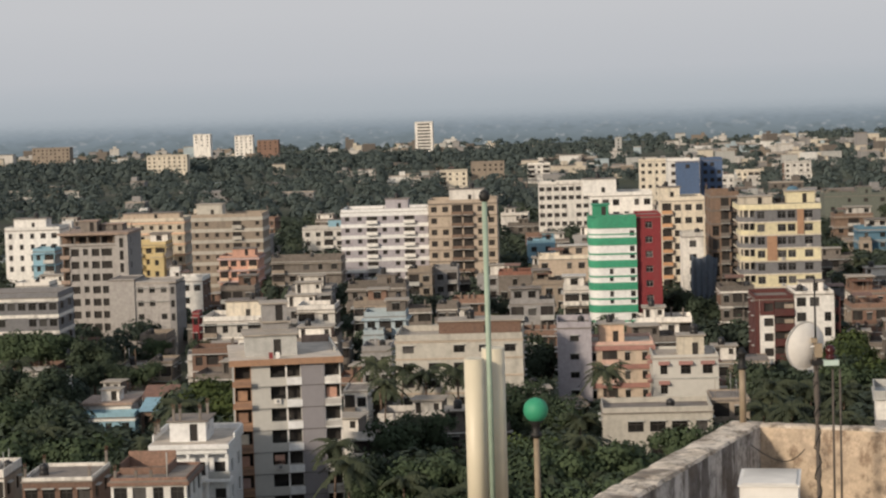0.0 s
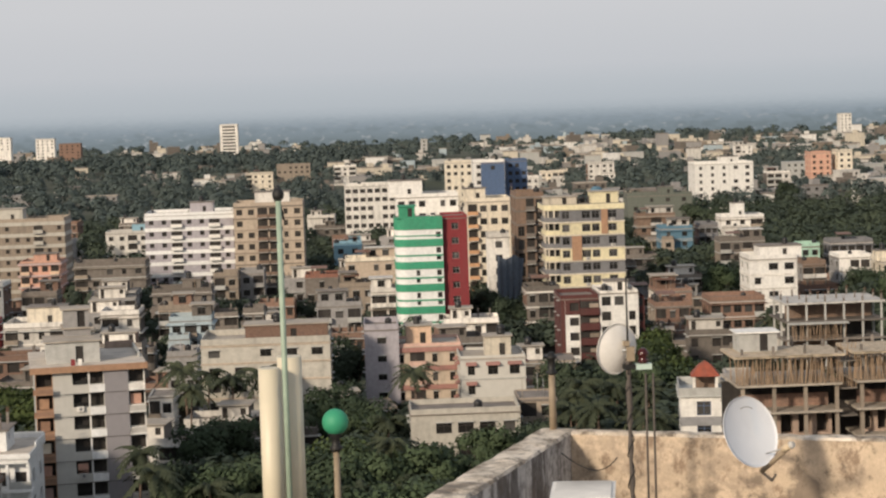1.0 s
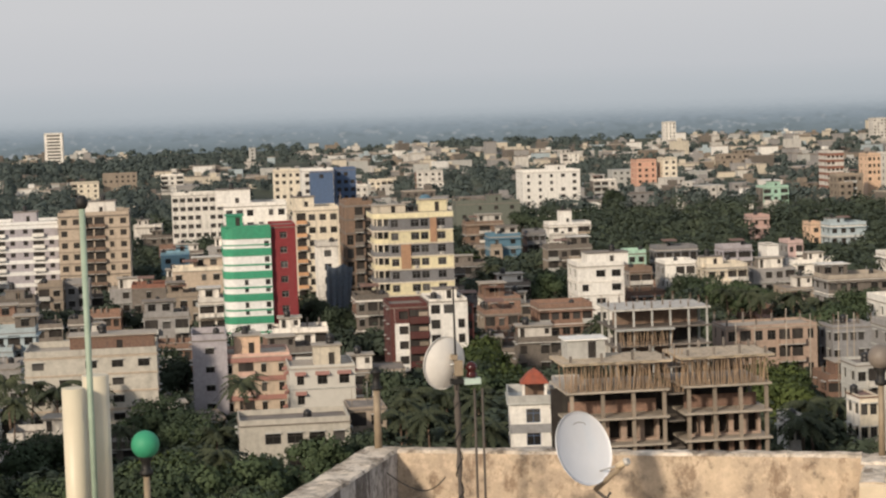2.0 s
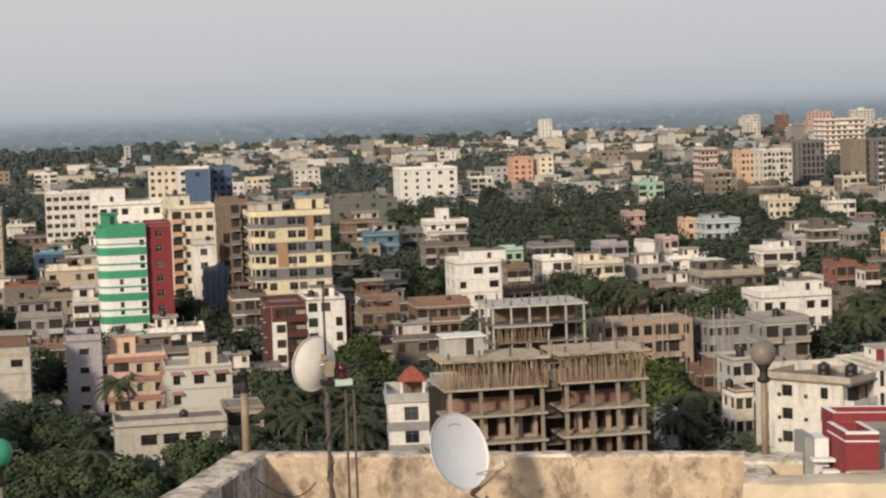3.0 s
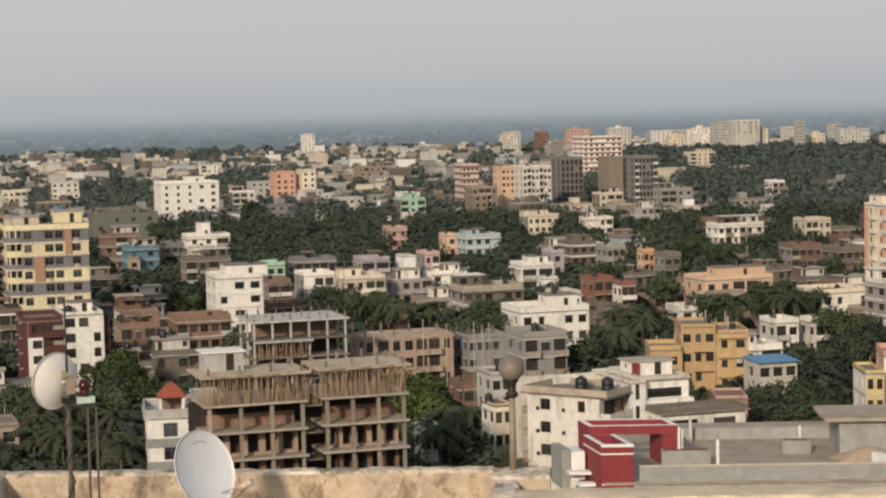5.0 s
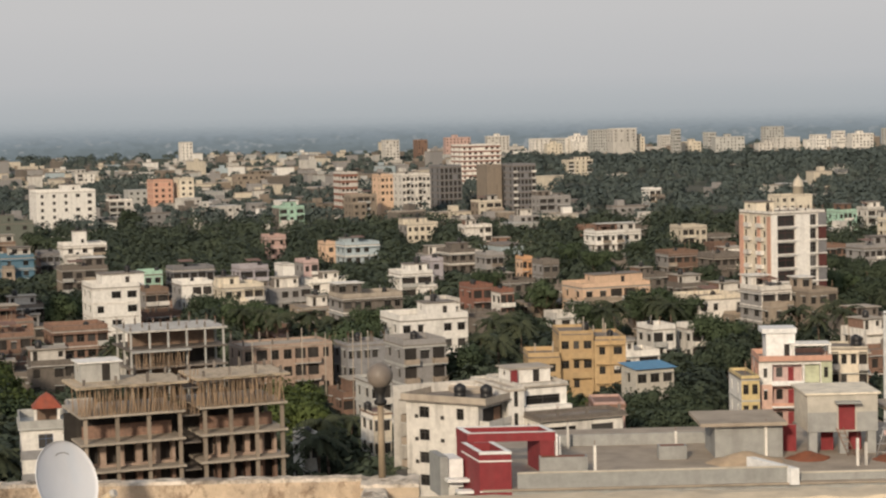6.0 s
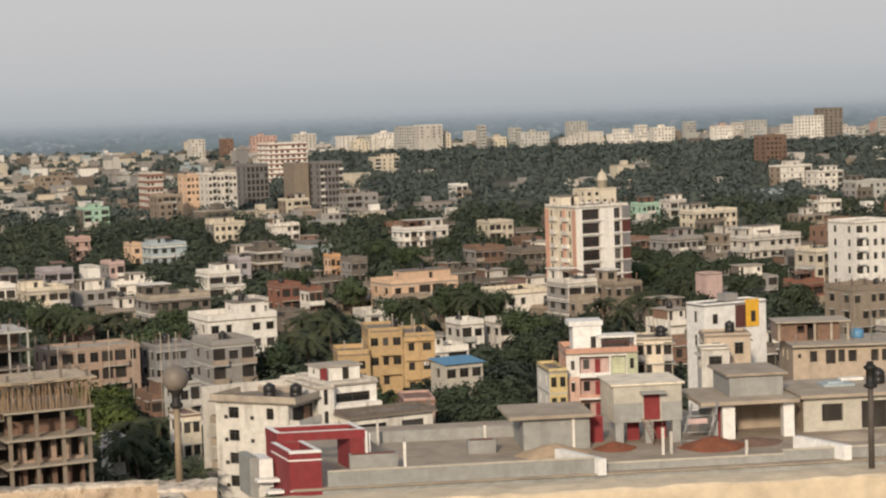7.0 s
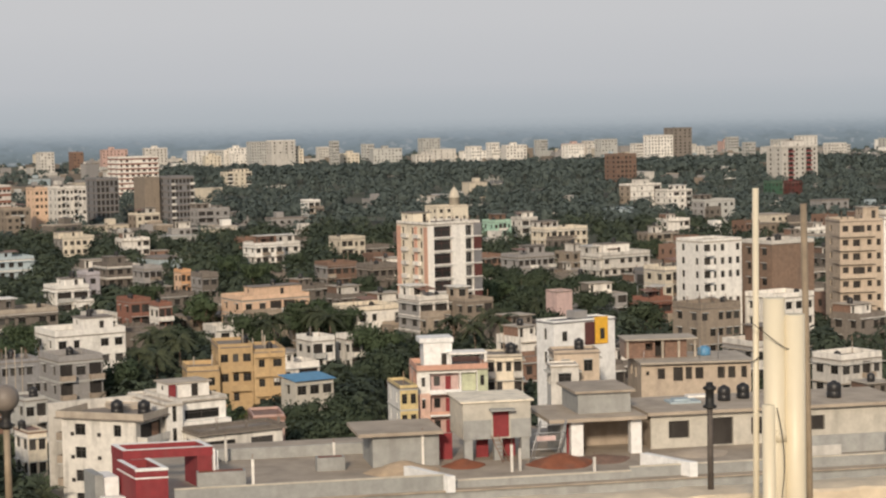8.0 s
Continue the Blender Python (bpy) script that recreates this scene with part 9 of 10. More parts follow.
def free(x, y, r):
    """Clear of the plotted buildings and of the trees already set."""
    if np.any((np.abs(x - SOLID[:, 0]) < SOLID[:, 2] + r) & (np.abs(y - SOLID[:, 1]) < SOLID[:, 3] + r)):
        return False
    i, j = int(x // 5), int(y // 5)
    return not any(math.hypot(x - p, y - q) < 0.55 * r + s for a in (-1, 0, 1) for b in (-1, 0, 1) for p, q, s in CELLS.get((i + a, j + b), ()))


def plant(x, y, s):
    CELLS.setdefault((int(x // 5), int(y // 5)), []).append((x, y, s))


def opens(az, dist, top):
    """True where something of that height would not stand before the upper part of a plotted building."""
    pd = np.hypot(SOLID[:, 0], SOLID[:, 1])
    pa = np.degrees(np.arctan2(SOLID[:, 0], SOLID[:, 1]))
    near = (pd > dist + 4) & (np.abs(az - pa) < np.degrees((SOLID[:, 2] + 1.2) / pd))
    return not np.any(near & (top > 50 - (50 - (SOLID[:, 4] - SOLID[:, 5])) * dist / pd))


def ceiling(az, dist, half=2.0):
    """How high a thing may stand here without covering the upper storeys of the plotted buildings behind it."""
    pd = np.hypot(SOLID[:, 0], SOLID[:, 1])
    pa = np.degrees(np.arctan2(SOLID[:, 0], SOLID[:, 1]))
    near = (pd > dist + 4) & (np.abs(az - pa) < np.degrees((SOLID[:, 2] + half) / pd))
    return float(np.min(np.where(near, 50 - (50 - (SOLID[:, 4] - SOLID[:, 5])) * dist / pd, 99.0)))


def low_house(n, seed):
    """A small flat-roofed house of n storeys, in one mesh with its openings, roof room, parapet and column stubs."""
    r = random.Random(seed)
    w, d, h = r.uniform(7, 13), r.uniform(7, 10), 3.0 * n
    wall = r.choice(("white", "beige", "concrete", "grey", "concrete", "pink", "brick", "grey", "blue_grey", "beige", "brick", "brown", "concrete"))
    s = Shape()
    pp = r.choice((0.15, 0.8, 0.9, 0.9))
    for o, u, width, c in (((-w / 2, 0), (1, 0), w, r.randint(3, 4)), ((w / 2, 0), (0, 1), d, 2), ((w / 2, d), (-1, 0), w, 0), ((-w / 2, d), (0, -1), d, 2)):
        holes = []
        for i in range(c):
            a = r.choice((1.2, 1.5, 1.9))
            for k in range(n):
                if width == w and i == c - 1 - seed % 2:
                    holes.append(tuple(round(q, 3) for q in (width / c * (i + 0.06), width / c * (i + 0.94), 3.0 * k + 0.9, 3.0 * k + 2.6)))
                elif r.random() < 0.85:
                    holes.append(tuple(round(q, 3) for q in (width / c * (i + 0.5) - a / 2, width / c * (i + 0.5) + a / 2, 3.0 * k + 0.8, 3.0 * k + 2.3)))
        s.wall(o, u, width, 0, h + pp, holes, wall, 0.25)
        if c:
            back = Vector((-u[1], u[0], 0))
            for q in holes:
                if r.random() < 0.6:
                    m = Matrix(((u[0], -u[1], 0, o[0]), (u[1], u[0], 0, o[1]), (0, 0, 1, 0), (0, 0, 0, 1)))
                    s.box(q[0] - 0.15, q[1] + 0.15, -0.45, -0.004, q[3] + 0.05, q[3] + 0.14, "pale_grey", m)
    s.poly([(-w / 2, 0, h), (w / 2, 0, h), (w / 2, d, h), (-w / 2, d, h)], r.choice(("roof", "pale_roof", "roof")))
    for k in range(n):
        if r.random() < 0.7:
            s.box(-w / 2 - 0.1, w / 2 + 0.1, -r.uniform(0.4, 0.9), -0.003, 3.0 * k + 2.72, 3.0 * k + 2.84, r.choice(("pale_grey", "pale_roof", "white")))
    if r.random() < 0.5:
        a, tin = r.uniform(-w / 2, -1), r.choice(("rust_tin", "metal_grey"))
        s.box(a, a + 4.2, -3.0, -0.6, 0, 2.1, r.choice(("brick", "concrete", "beige")))
        s.poly([(a - 0.3, -3.4, 2.15), (a + 4.5, -3.4, 2.15), (a + 4.5, -0.05, 2.7), (a - 0.3, -0.05, 2.7)], tin)
    if r.random() < 0.75:
        a = r.uniform(-w / 2 + 0.2, w / 2 - 4)
        e, g = a + r.uniform(3.0, min(6.0, w / 2 - a)), d * 0.35 + r.uniform(3.0, 5.5)
        s.wall((a, d * 0.35), (1, 0), e - a, h, h + 2.3, [(0.4, 1.2, h + 0.05, h + 2.0), (round(e - a - 1.2, 3), round(e - a - 0.4, 3), h + 0.9, h + 1.9)], r.choice((wall, "white", "concrete")))
        m2 = r.choice((wall, "white", "concrete", "brick"))
        s.wall((e, d * 0.35), (0, 1), g - d * 0.35, h, h + 2.3, [], m2)
        s.wall((e, g), (-1, 0), e - a, h, h + 2.3, [], m2)
        s.wall((a, g), (0, -1), g - d * 0.35, h, h + 2.3, [], m2)
        s.box(a - 0.4, e + 0.4, d * 0.35 - 0.6, g + 0.3, h + 2.303, h + 2.43, "pale_roof")
        if r.random() < 0.5:
            s.lathe([(0.55, 0), (0.6, 0.1), (0.6, 1.0), (0.3, 1.3)], "tank_black", 10, (a + 1.5, d * 0.35 + 1.5, h + 2.433))
    for k in range(r.randint(0, 4)):
        a = r.uniform(-w / 2 + 0.4, w / 2 - 0.4)
        s.box(a - 0.14, a + 0.14, d - 0.6, d - 0.3, h + 0.003, h + r.uniform(1.0, 1.9), "concrete")
    return s.mesh("small_house"), w, d, h + pp


COUNT = [0, 0]


def set_tree(kind, x, y, size, turn):
    for k in range(16):
        if not np.any((np.abs(x - SOLID[:, 0]) < SOLID[:, 2] + 1.0) & (np.abs(y - SOLID[:, 1]) < SOLID[:, 3] + 1.0)):
            break
        x, y = x * 0.985, y * 0.985
    tree(kind, x, y, size, turn)
    plant(x, y, 1.2 * size)
    COUNT[kind >= 10] += 1


def tall_post(x, y, z):
    t = thing("scaffold_pole", x, y, 0, 0, "tall pale bamboo pole standing before a brick house", "pole", "scaffold poles")
    s = Shape()
    s.tube((0, 0, 0), (0.1, 0, z), 0.11, 0.08, "pale_roof", 8)
    part("pole", s, t)


tall_post(109.9, 310.5, 12.9)
tall_post(117.6, 307.7, 15.0)
tall_post(121.2, 306.3, 14.1)
tall_post(125.4, 304.6, 14.3)
tall_post(126.7, 304.1, 13.8)
tall_post(127.7, 303.6, 14.2)
tall_post(112.8, 309.5, 12.5)
# the larger trees, each at its place
set_tree(11, -4.2, 300.1, 1.22, 155)
set_tree(10, -7.1, 302.8, 1.45, 202)
set_tree(13, -0.3, 288.8, 1.33, 79)
set_tree(10, 19.8, 259.8, 1.09, 34)
set_tree(10, 27.3, 294.3, 1.33, 205)
set_tree(12, 44.6, 256.6, 1.04, 30)
set_tree(11, 45.6, 244.2, 1.24, 266)
set_tree(12, 92.4, 232.9, 1.07, 141)
set_tree(11, 104.1, 465.7, 1.23, 54)
set_tree(12, 135.1, 371.2, 1.08, 109)
set_tree(10, 140.1, 367.5, 1.35, 328)
set_tree(12, 132.8, 377.8, 1.06, 139)
set_tree(11, 7.7, 266.5, 0.96, 84)
set_tree(12, -2.3, 253.6, 0.90, 148)
set_tree(12, -6.3, 276.7, 1.08, 44)
set_tree(3, 18.4, 339.7, 1.28, 343)
set_tree(3, 19.2, 319.6, 1.29, 259)
set_tree(2, 16.7, 301.7, 1.3, 91)
set_tree(2, 50.5, 280.0, 1.62, 242)
set_tree(3, 53.7, 407.5, 1.29, 45)
set_tree(3, 55.9, 391.0, 1.27, 3)
set_tree(3, 49.6, 291.1, 1.28, 293)
set_tree(3, 55.0, 279.8, 1.26, 260)
set_tree(0, 11.3, 275.7, 1.12, 211)
set_tree(1, 14.4, 278.6, 1.1, 306)
set_tree(1, 16.2, 272.1, 1.0, 220)
set_tree(1, 17.8, 266.0, 0.95, 82)
set_tree(0, 21.4, 222.2, 1.40, 156)
set_tree(1, 17.4, 219.9, 1.20, 22)
set_tree(0, 24.4, 223.2, 1.26, 23)
set_tree(1, 13.7, 225.9, 1.19, 320)
set_tree(1, 9.6, 220.4, 1.21, 265)
set_tree(3, 139.0, 421.4, 1.26, 331)
set_tree(1, 114.2, 440.3, 1.18, 358)
set_tree(1, 156.2, 368.0, 1.22, 74)
set_tree(3, 37.1, 245.7, 1.13, 100)
set_tree(0, 30.9, 242.5, 1.18, 211)
set_tree(5, 69.2, 321.1, 1.44, 325)
set_tree(5, 67.6, 306.3, 1.42, 141)
set_tree(5, 64.3, 305.3, 1.43, 182)
set_tree(5, 64.6, 286.9, 1.42, 301)
set_tree(5, 101.6, 266.9, 1.40, 324)
set_tree(5, 97.7, 253.8, 1.41, 165)
set_tree(5, 98.4, 262.0, 1.40, 31)
set_tree(5, 107.5, 507.1, 1.43, 142)
set_tree(5, 11.3, 227.6, 1.39, 62)
set_tree(1, 138.0, 396.4, 1.22, 90)
set_tree(1, 137.4, 412.2, 1.20, 235)
set_tree(0, 141.4, 390.7, 1.38, 21)
set_tree(1, 197.4, 350.3, 1.22, 357)
set_tree(0, 220.8, 364.3, 1.42, 146)
set_tree(3, 64.2, 295.7, 1.29, 345)
set_tree(1, 62.8, 282.0, 1.21, 9)
set_tree(1, 140.6, 297.8, 1.22, 147)
set_tree(1, 218.5, 351.9, 1.20, 78)
set_tree(3, 152.0, 255.0, 0.72, 210)
set_tree(3, 234.8, 808.0, 1.45, 348)
set_tree(0, 110.2, 434.6, 1.42, 150)
set_tree(3, 157.0, 368.8, 1.28, 98)
set_tree(13, 133.8, 363.6, 1.34, 149)
set_tree(11, 140.4, 363.9, 1.24, 128)
set_tree(13, 143.1, 353.5, 1.27, 306)
set_tree(11, 163.8, 331.7, 1.23, 169)
set_tree(10, 170.0, 337.2, 1.43, 186)
set_tree(10, 166.3, 323.1, 1.45, 232)
set_tree(11, 151.6, 310.5, 1.23, 186)
set_tree(12, 92.7, 233.9, 1.07, 148)
set_tree(10, 151.4, 302.6, 1.46, 224)
set_tree(11, 89.7, 230.1, 1.22, 217)
set_tree(11, 94.6, 336.4, 1.21, 58)
set_tree(10, 97.9, 445.4, 1.43, 31)
set_tree(2, 167.4, 696.1, 1.65, 86)
set_tree(2, 167.7, 672.5, 1.65, 310)
set_tree(2, 171.2, 663.1, 1.61, 279)
set_tree(3, 185.9, 691.4, 1.26, 298)
set_tree(2, 194.7, 704.3, 1.65, 164)
set_tree(5, 101.1, 269.5, 1.45, 62)
set_tree(5, 95.4, 250.3, 1.41, 209)
set_tree(5, 140.4, 253.0, 1.0, 244)
set_tree(2, 144.9, 239.5, 1.28, 123)
set_tree(3, 149.8, 241.2, 1.21, 210)
set_tree(3, 152.6, 239.9, 0.95, 18)
set_tree(2, 138.1, 232.0, 1.3, 215)
set_tree(3, 141.0, 230.2, 1.15, 127)
set_tree(3, 144.8, 245.4, 1.15, 96)
set_tree(2, 249.3, 335.1, 1.66, 18)
set_tree(3, 271.4, 360.3, 1.27, 129)
set_tree(2, 284.2, 364.2, 1.64, 269)
set_tree(2, 280.9, 345.9, 1.62, 118)
set_tree(3, 206.5, 301.2, 1.30, 133)
set_tree(2, 279.1, 326.6, 1.61, 166)
set_tree(2, 312.6, 497.2, 1.62, 161)
set_tree(2, 406.7, 472.4, 1.64, 291)
set_tree(13, 198.6, 344.2, 1.33, 334)
set_tree(10, 211.5, 350.3, 1.42, 253)
set_tree(13, 220.2, 313.4, 1.34, 47)
set_tree(13, 236.8, 325.9, 1.31, 107)
set_tree(11, 227.0, 308.5, 1.22, 172)
set_tree(12, 187.4, 330.2, 1.09, 336)
set_tree(13, 207.1, 336.6, 1.31, 328)
set_tree(12, 252.6, 328.6, 1.09, 215)
set_tree(11, 87.9, 224.6, 1.22, 335)
set_tree(12, 214.6, 298.1, 1.08, 173)
set_tree(3, 250.9, 321.9, 1.26, 342)
set_tree(0, 277.0, 376.5, 1.40, 22)
set_tree(1, 301.3, 364.6, 1.21, 317)
set_tree(0, 215.9, 364.4, 1.42, 137)
set_tree(3, 177.1, 344.3, 1.28, 30)
set_tree(0, 350.0, 388.9, 1.40, 352)
set_tree(3, 183.9, 279.5, 1.27, 237)
set_tree(5, -34.1, 294.5, 1.15, 241)
set_tree(4, -30.8, 290.8, 1.13, 206)
set_tree(1, -1.1, 258.3, 1.09, 111)
set_tree(0, -4.0, 251.3, 1.24, 108)
set_tree(0, 1.9, 224.2, 1.25, 6)
set_tree(3, 6.4, 221.1, 1.25, 131)
set_tree(0, 10.1, 218.0, 1.34, 202)
set_tree(1, 15.4, 220.6, 1.11, 113)
set_tree(3, -6.6, 228.2, 1.17, 27)
set_tree(0, -51.6, 383.1, 0.83, 82)
set_tree(3, -43.4, 389.1, 0.89, 311)
set_tree(12, -11.9, 231.6, 1.07, 287)
set_tree(13, -9.5, 218.1, 1.26, 269)
set_tree(13, 0.8, 318.5, 1.35, 13)
set_tree(10, -2.4, 314.7, 1.43, 17)
set_tree(10, 4.8, 310.9, 1.45, 250)
set_tree(12, -38.5, 394.6, 0.51, 311)
set_tree(2, 300.0, 421.1, 1.61, 21)
set_tree(3, 306.0, 424.4, 1.28, 40)
set_tree(2, 309.0, 422.2, 1.66, 152)
set_tree(3, 309.4, 414.2, 1.27, 38)
set_tree(2, 304.9, 402.3, 1.61, 278)
set_tree(3, 308.3, 399.7, 1.30, 195)
set_tree(2, 297.1, 378.6, 1.60, 159)
set_tree(3, 307.6, 385.1, 1.26, 119)
set_tree(3, 303.5, 373.5, 1.26, 204)
set_tree(2, 298.3, 363.1, 1.60, 39)
set_tree(2, 301.4, 360.6, 1.49, 317)
set_tree(3, 303.9, 358.4, 1.30, 262)
set_tree(3, 283.7, 374.6, 0.94, 212)
set_tree(3, 286.9, 372.2, 1.00, 34)
set_tree(2, 285.2, 387.6, 1.66, 326)
set_tree(1, 279.4, 512.6, 1.18, 245)
set_tree(1, 271.3, 478.4, 1.21, 60)
set_tree(3, 301.2, 510.6, 1.29, 85)
set_tree(1, 217.1, 439.0, 1.19, 83)
set_tree(0, 166.5, 354.7, 1.42, 76)
set_tree(1, 142.0, 341.2, 1.21, 253)
set_tree(1, 134.9, 337.0, 1.20, 132)
set_tree(3, 253.7, 441.8, 1.27, 2)
set_tree(3, 266.9, 419.7, 1.28, 86)
set_tree(0, 211.1, 398.6, 1.38, 331)
set_tree(1, 150.1, 257.8, 0.75, 61)
set_tree(3, 176.6, 278.7, 1.15, 56)
set_tree(1, 202.6, 313.3, 1.19, 307)
set_tree(1, 131.1, 247.2, 1.21, 269)
set_tree(0, 135.3, 210.1, 1.19, 266)
set_tree(0, -75.3, 360.4, 1.41, 210)
set_tree(1, -70.7, 355.5, 1.19, 182)
set_tree(0, -67.0, 357.5, 1.41, 92)
set_tree(3, -59.1, 352.3, 1.27, 0)
set_tree(3, -65.8, 312.4, 1.30, 27)
set_tree(3, -60.6, 303.9, 1.30, 160)
set_tree(3, -58.9, 309.8, 1.26, 239)
set_tree(3, -59.4, 341.2, 0.90, 156)
set_tree(3, -55.9, 343.7, 0.89, 225)
set_tree(3, -52.6, 344.3, 0.81, 316)
set_tree(1, -49.2, 344.7, 0.74, 200)
set_tree(0, -57.7, 275.2, 1.39, 128)
set_tree(3, -52.9, 268.3, 1.27, 185)
set_tree(3, -49.5, 243.8, 1.27, 174)
set_tree(0, -45.0, 238.4, 1.40, 221)
set_tree(0, -41.9, 236.2, 1.39, 310)
set_tree(0, -51.6, 240.3, 1.38, 345)
set_tree(3, -38.2, 229.4, 1.26, 90)
set_tree(12, -64.6, 315.9, 1.08, 190)
set_tree(11, -48.0, 245.6, 1.22, 294)
set_tree(5, -28.5, 275.0, 1.40, 345)
set_tree(5, -32.9, 296.6, 1.27, 39)

rnd = random.Random(11)
# low houses between the rows
LOW = {n: [low_house(n, 10 * n + k) for k in range(5)] for n in range(1, 6)}
KEEP_GREEN = ((-14, -3.5, 232, 330), (-1.5, 6, 190, 258), (8.3, 13.2, 205, 290), (19.5, 24.5, 195, 235), (28, 34, 185, 255), (24.5, 29.5, 330, 390), (14.5, 25, 540, 900), (38, 44, 330, 420), (9, 13.5, 205, 345), (13.5, 20, 205, 300), (14, 24, 375, 420))
made = tries = 0
while made < 215 and tries < 20000:
    tries += 1
    az, dist = rnd.uniform(-12, 50), 225 * math.exp(rnd.random() * 1.25)
    if any(a <= az <= b and c <= dist <= e for a, b, c, e in KEEP_GREEN) or noise.noise(Vector((az * 0.3, dist * 0.012, 1.1))) > 0.25:
        continue
    x, y = polar(az, dist)
    if not free(x, y + 4, 6.0):
        continue
    n = min(3, int((ceiling(az, dist, 5.5) - 1.2) / 3.0))
    if n < 1:
        continue
    n = max(1, n - rnd.choice((0, 0, 0, 1)))
    me, w, d, h = rnd.choice(LOW[n])
    ob = new("small_house", me)
    ob.matrix_basis = pose(x, y, 0, 0, 0, rnd.choice((-4, -4, -8, 2, -14)) + rnd.uniform(-3, 3))
    tagged(ob, "small plastered town house with a flat cluttered roof", "house", "small town houses")
    settle(x, y + d / 2, w / 2, d / 2, h, min(2.2, 0.4 * h))
    made += 1

# groves: azimuth range, distance range, number, share of palms, largest size
GROVES = [
    (-14, -3.5, 232, 345, 110, 0.22, 1.3), (-5, 1.5, 185, 232, 26, 0.2, 1.1), (-1.0, 6.0, 195, 262, 60, 0.25, 1.35), (1.0, 8.5, 262, 300, 34, 0.4, 1.15), (8.0, 13.5, 215, 300, 50, 0.35, 1.25),
    (19.5, 24.5, 200, 300, 40, 0.3, 1.15), (24.0, 31.0, 300, 392, 60, 0.25, 1.3), (28.0, 34.0, 185, 262, 56, 0.12, 1.3), (13, 25, 330, 400, 50, 0.35, 1.25), (37.5, 46, 300, 420, 60, 0.3, 1.3),
    (8.0, 14.5, 370, 480, 60, 0.2, 1.3), (4.0, 11.0, 410, 470, 26, 0.1, 1.3), (14.0, 25.0, 470, 720, 170, 0.25, 1.5), (22.0, 34.0, 480, 780, 190, 0.04, 1.5), (31, 50, 430, 720, 200, 0.08, 1.4), (-14, 2, 340, 720, 150, 0.15, 1.25), (0, 14, 470, 780, 120, 0.08, 1.35),
    (13, 20, 240, 350, 46, 0.3, 1.15), (31, 38, 262, 420, 70, 0.3, 1.15), (43, 54, 150, 420, 60, 0.3, 1.1), (24, 31, 240, 300, 24, 0.2, 1.1), (17, 33, 390, 480, 90, 0.25, 1.25),
]
GREEN = []
for a0, a1, d0, d1, count, palms, big in GROVES:
    made = tries = 0
    while made < count * 1.9 and tries < count * 22:
        tries += 1
        az, dist = rnd.uniform(a0, a1), math.sqrt(rnd.uniform(d0 * d0, d1 * d1))
        x, y = polar(az, dist)
        size = rnd.uniform(0.7, 1.0) * big
        palm = rnd.random() < palms
        for k in range(3):
            if free(x, y, 1.0 + 1.6 * size) and opens(az, dist, (11.5 if palm else 9.3) * size):
                kind = 10 + rnd.randrange(4) if palm else rnd.choice((0, 1, 2, 3, 0, 3, 1, 4, 5))
                GREEN.append((dist, kind, x, y, size, rnd.uniform(0, 360)))
                plant(x, y, 0.6 + 0.5 * size)
                made += 1
                break
            size *= 0.75
# garden trees close before the houses, as high as the storeys that they hide
for px, py, hw, hd, ht, show in PLOTS:
    dist = math.hypot(px, py)
    if ht < 5 or dist > 620 or dist < 190 or (dist < 232 and px < -15):
        continue
    for k in range(4 + int(hw / 2.0)):
        az = math.degrees(math.atan2(px, py)) + rnd.uniform(-1.0, 1.0) * math.degrees((hw + 1.5) / dist)
        d2 = dist - hd - rnd.uniform(3.0, 9.0)
        x, y = polar(az, d2)
        size = min(1.55, (ht - show * rnd.uniform(0.5, 1.0)) / 9.3)
        for j in range(3):
            if size > 0.4 and free(x, y, 0.8 + size) and opens(az, d2, 9.3 * size):
                GREEN.append((d2, 10 + rnd.randrange(4) if rnd.random() < 0.18 else rnd.choice((0, 1, 2, 3, 3, 5)), x, y, size, rnd.uniform(0, 360)))
                plant(x, y, 0.5 + 0.5 * size)
                break
            size *= 0.8
GREEN.sort()
single = [t for t in GREEN if t[1] < 10]
near_trees, near_palms = 295 - COUNT[0], 215 - COUNT[1]
for t in single[:near_trees] + [t for t in GREEN if t[1] >= 10][:near_palms]:
    tree(t[1], t[2], t[3], t[4], t[5])
FARTHER = [(t[2], t[3], t[4]) for t in single[near_trees:]]


# ---- low houses and woods farther off ----
def wood_at(az, dist):
    """Where woods stand instead of houses."""
    v = noise.noise(Vector((az * 0.16, math.log(dist) * 3.0, 3.7)))
    if -16 < az < 3.5 and 800 < dist < 1750:
        return v > -0.45
    if 14.5 < az < 25 and 540 < dist < 900:
        return v > -0.3
    if 29 < az < 60 and 900 < dist < 1800:
        return v > -0.45
    if 20 < az < 60 and 600 < dist < 900:
        return v > -0.1
    return v > 0.08


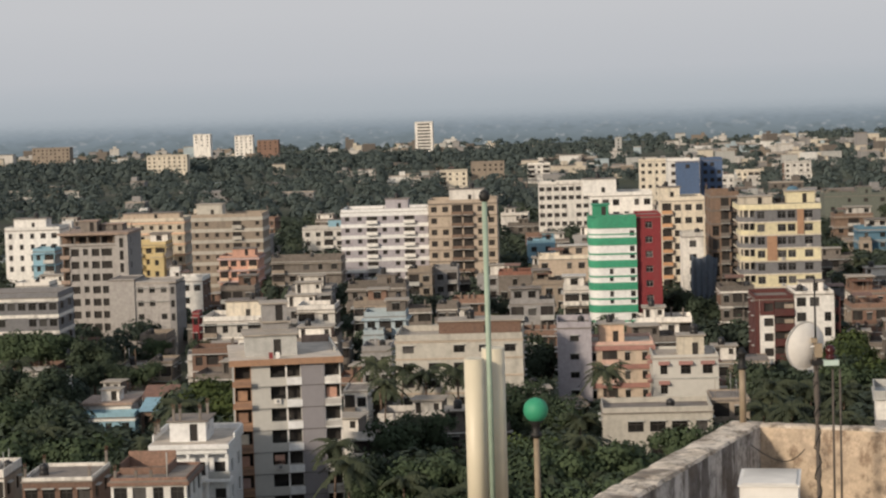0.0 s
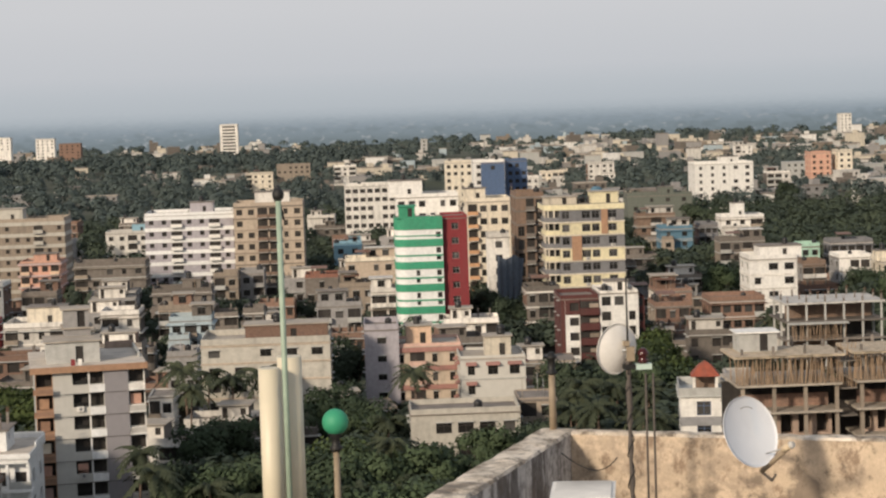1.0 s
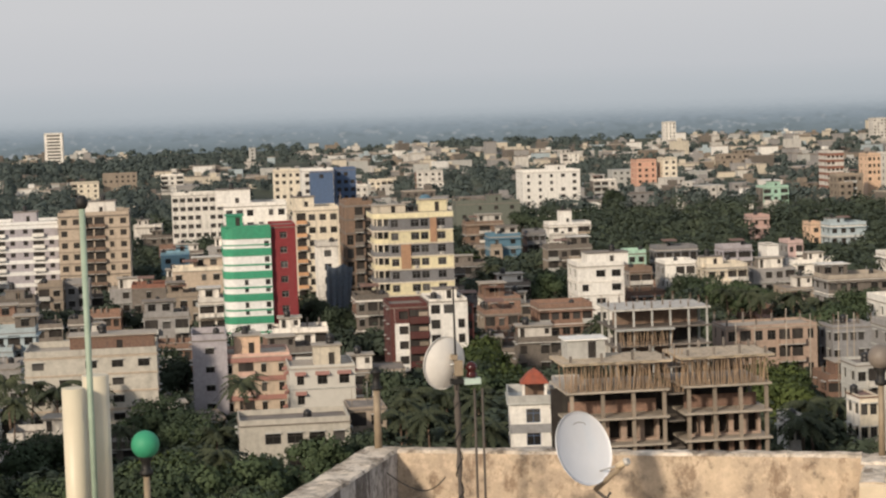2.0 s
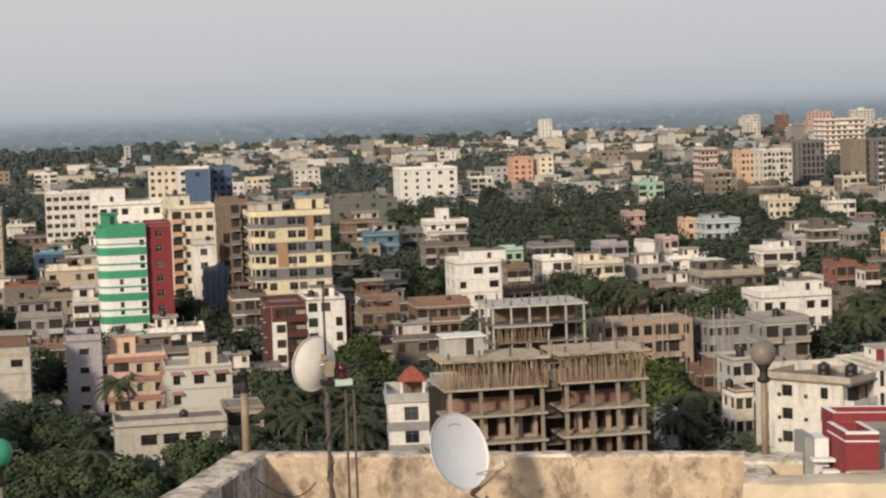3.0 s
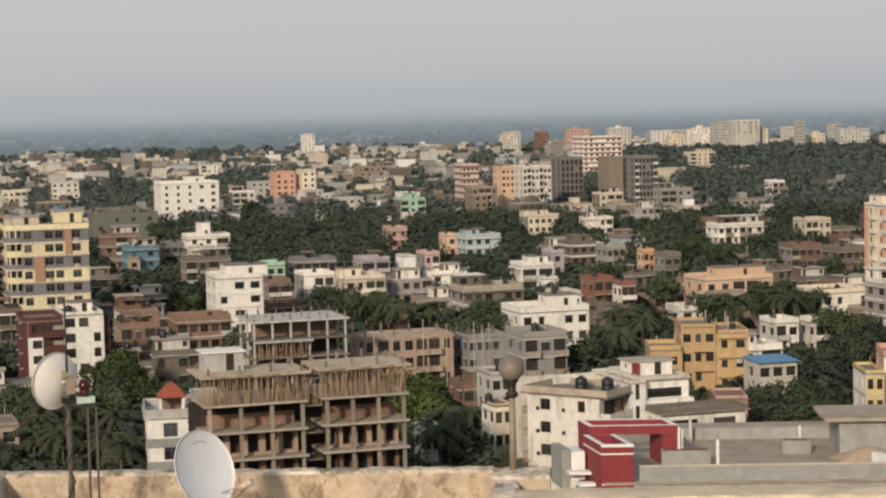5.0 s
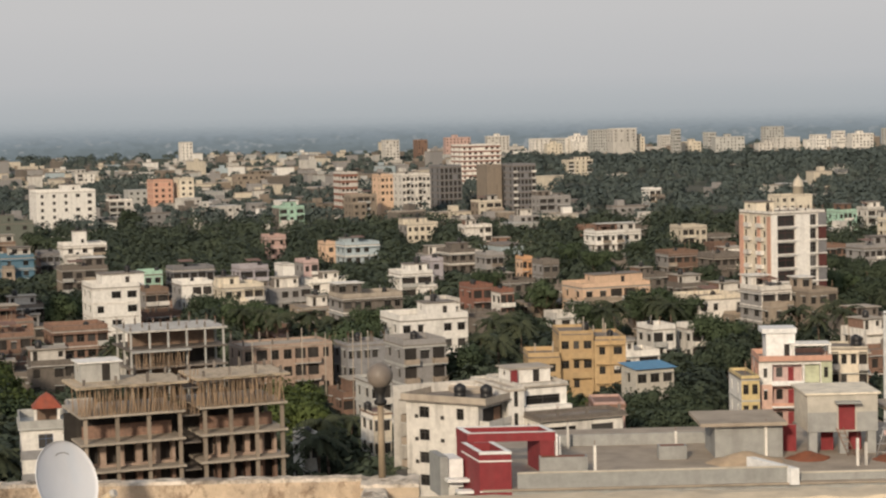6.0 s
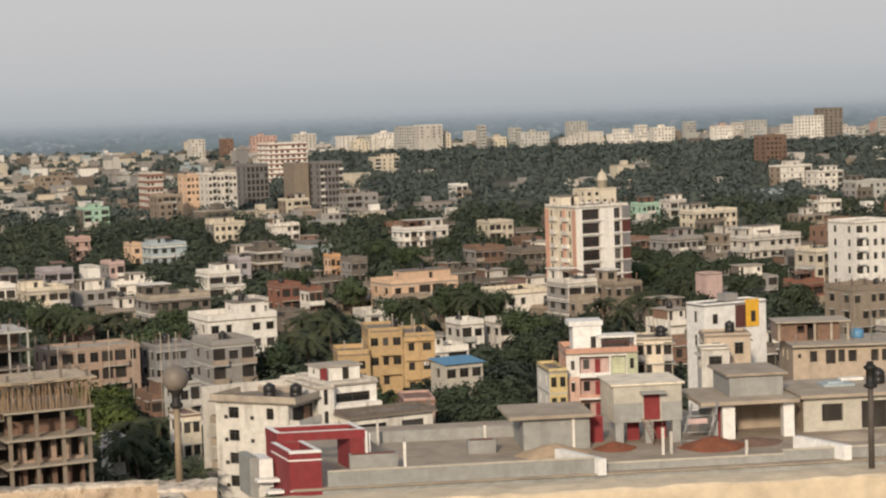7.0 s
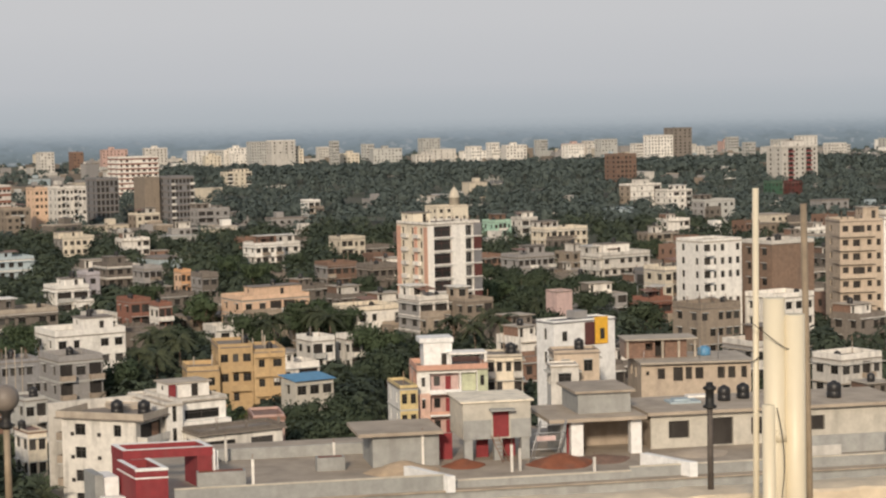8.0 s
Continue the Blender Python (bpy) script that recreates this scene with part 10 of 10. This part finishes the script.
def scatter_houses():
    """The farther town: small blocks with dark plates painting in shaded openings, too many and too small to pick
    apart.
    """
    s = Shape()
    r = random.Random(5)
    mats = ("white", "bright_white", "cream", "white", "grey", "pale_grey", "blue_grey", "beige", "concrete", "pale_grey", "cream", "beige", "white", "grey", "concrete", "bright_white", "grey")
    for k in range(2900):
        az, dist = r.uniform(-16, 56), 640 * math.exp(r.random() ** 0.7 * 1.33)
        if wood_at(az, dist) and r.random() < 0.93:
            continue
        x, y = polar(az, dist)
        if dist < 1300 and not free(x, y, 5):
            continue
        w, d, n = r.uniform(8, 17), r.uniform(7, 12), r.choice((1, 1, 1, 2, 2, 2, 2, 3))
        if dist > 1300 and r.random() < 0.04:
            n = r.randint(4, 5)
        h = 3.1 * n
        if not opens(az, dist, h + 1):
            continue
        m = pose(x, y, 0, 0, 0, r.choice((-4, -6, 5, 86)) + r.uniform(-8, 8))
        mat = r.choice(mats)
        s.box(-w / 2, w / 2, 0, d, 0, h, mat, m)
        s.box(-w / 2 - 0.2, w / 2 + 0.2, -0.2, d + 0.2, h + 0.01, h + 0.5, r.choice(("roof", "pale_roof", mat)), m)
        if r.random() < 0.35:
            a = r.uniform(-w / 2, w / 2 - 4)
            s.box(a, a + 3.5, 2, 6, h + 0.51, h + 3, mat, m)
        c = max(2, int(w / 3.2))
        for i in range(c if dist < 1150 else 0):
            for j in range(n):
                a = -w / 2 + w * (i + 0.5) / c
                s.box(a - 0.7, a + 0.7, -0.06, -0.01, 3.1 * j + 1, 3.1 * j + 2.3, "room_shade", m)
    tagged(part("far_town", s), "pale low houses of the far town in haze", "houses", kind="stuff")


def scatter_woods():
    g = np.random.default_rng(8)
    bunches = [([], [], []), ([], [], [])]

    def add_tree(x, y, h, dist):
        r = h * g.uniform(0.35, 0.5)
        leaves, size = next((n, q) for far, n, q in ((520, 200, 1.08), (820, 130, 1.3), (1400, 84, 1.8), (9999, 50, 2.7)) if dist < far)
        d = g.normal(size=(leaves, 3))
        d /= np.linalg.norm(d, axis=1)[:, None]
        d[:, 2] = np.abs(d[:, 2]) * 1.0 - 0.25
        lump = 1 + 0.25 * np.sin(d[:, 0] * 5 + x) * np.cos(d[:, 1] * 6 + y)
        p = np.array([x, y, h * 0.55]) + d * lump[:, None] * np.array([r, r, h * 0.47]) * g.uniform(0.75, 1.05, (leaves, 1))
        nrm = d + g.normal(size=(leaves, 3)) * 0.14 + np.array([0, 0, 0.35])
        nrm /= np.linalg.norm(nrm, axis=1)[:, None]
        a = np.cross(nrm, g.normal(size=(leaves, 3)))
        a /= np.linalg.norm(a, axis=1)[:, None]
        b = np.cross(nrm, a)
        q = (size * g.uniform(0.6, 1.2, (leaves, 1)))
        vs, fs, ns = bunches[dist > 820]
        i = len(vs)
        corners = np.stack([p + (a * math.cos(t) + b * math.sin(t)) * q * e for t, e in ((0, 0.62), (2.0, 0.52), (4.1, 0.58))], 1).reshape(-1, 3)
        vs.extend(map(tuple, corners))
        bulge = d + 0.35 * nrm
        bulge /= np.linalg.norm(bulge, axis=1)[:, None]
        ns.extend(map(tuple, np.repeat(bulge, 3, 0)))
        fs.extend((i + 3 * j, i + 3 * j + 1, i + 3 * j + 2) for j in range(leaves))

    # close belts of wood before the farthest rows of blocks
    for k in range(1900):
        az, dist = (g.uniform(27, 56) if k % 3 else g.uniform(-16, 4)), g.uniform(1560, 1790)
        add_tree(*polar(az, dist), g.uniform(10.0, 15.0), dist)
    tries = trees = 0
    while trees < 10500 and tries < 80000:
        tries += 1
        if tries <= len(FARTHER):
            x, y, size = FARTHER[tries - 1]
            az, dist = math.degrees(math.atan2(x, y)), math.hypot(x, y)
            add_tree(x, y, 9.0 * size, dist)
            trees += 1
            continue
        az, dist = g.uniform(-16, 56), 330 * math.exp(g.random() ** 0.62 * 2.0)
        wood = wood_at(az, dist)
        if not wood and g.random() < (0.35 if dist > 700 else 0.2):
            continue
        x, y = polar(az, dist)
        if dist < 1300 and not free(x, y, 1.6):
            continue
        h = g.uniform(7.0, 13.0) if wood else g.uniform(5.0, 9.5)
        if not opens(az, dist, h):
            continue
        trees += 1
        add_tree(x, y, h, dist)
    for (vs, fs, ns), name, mat, label in zip(bunches, ("garden_trees", "woods"), ("leaf_garden", "leaf_haze"), ("dark green garden trees between the houses", "green woods of the far town, haze painted into the leaves")):
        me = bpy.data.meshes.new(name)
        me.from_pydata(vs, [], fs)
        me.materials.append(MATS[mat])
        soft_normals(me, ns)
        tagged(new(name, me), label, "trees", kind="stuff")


scatter_houses()
scatter_woods()
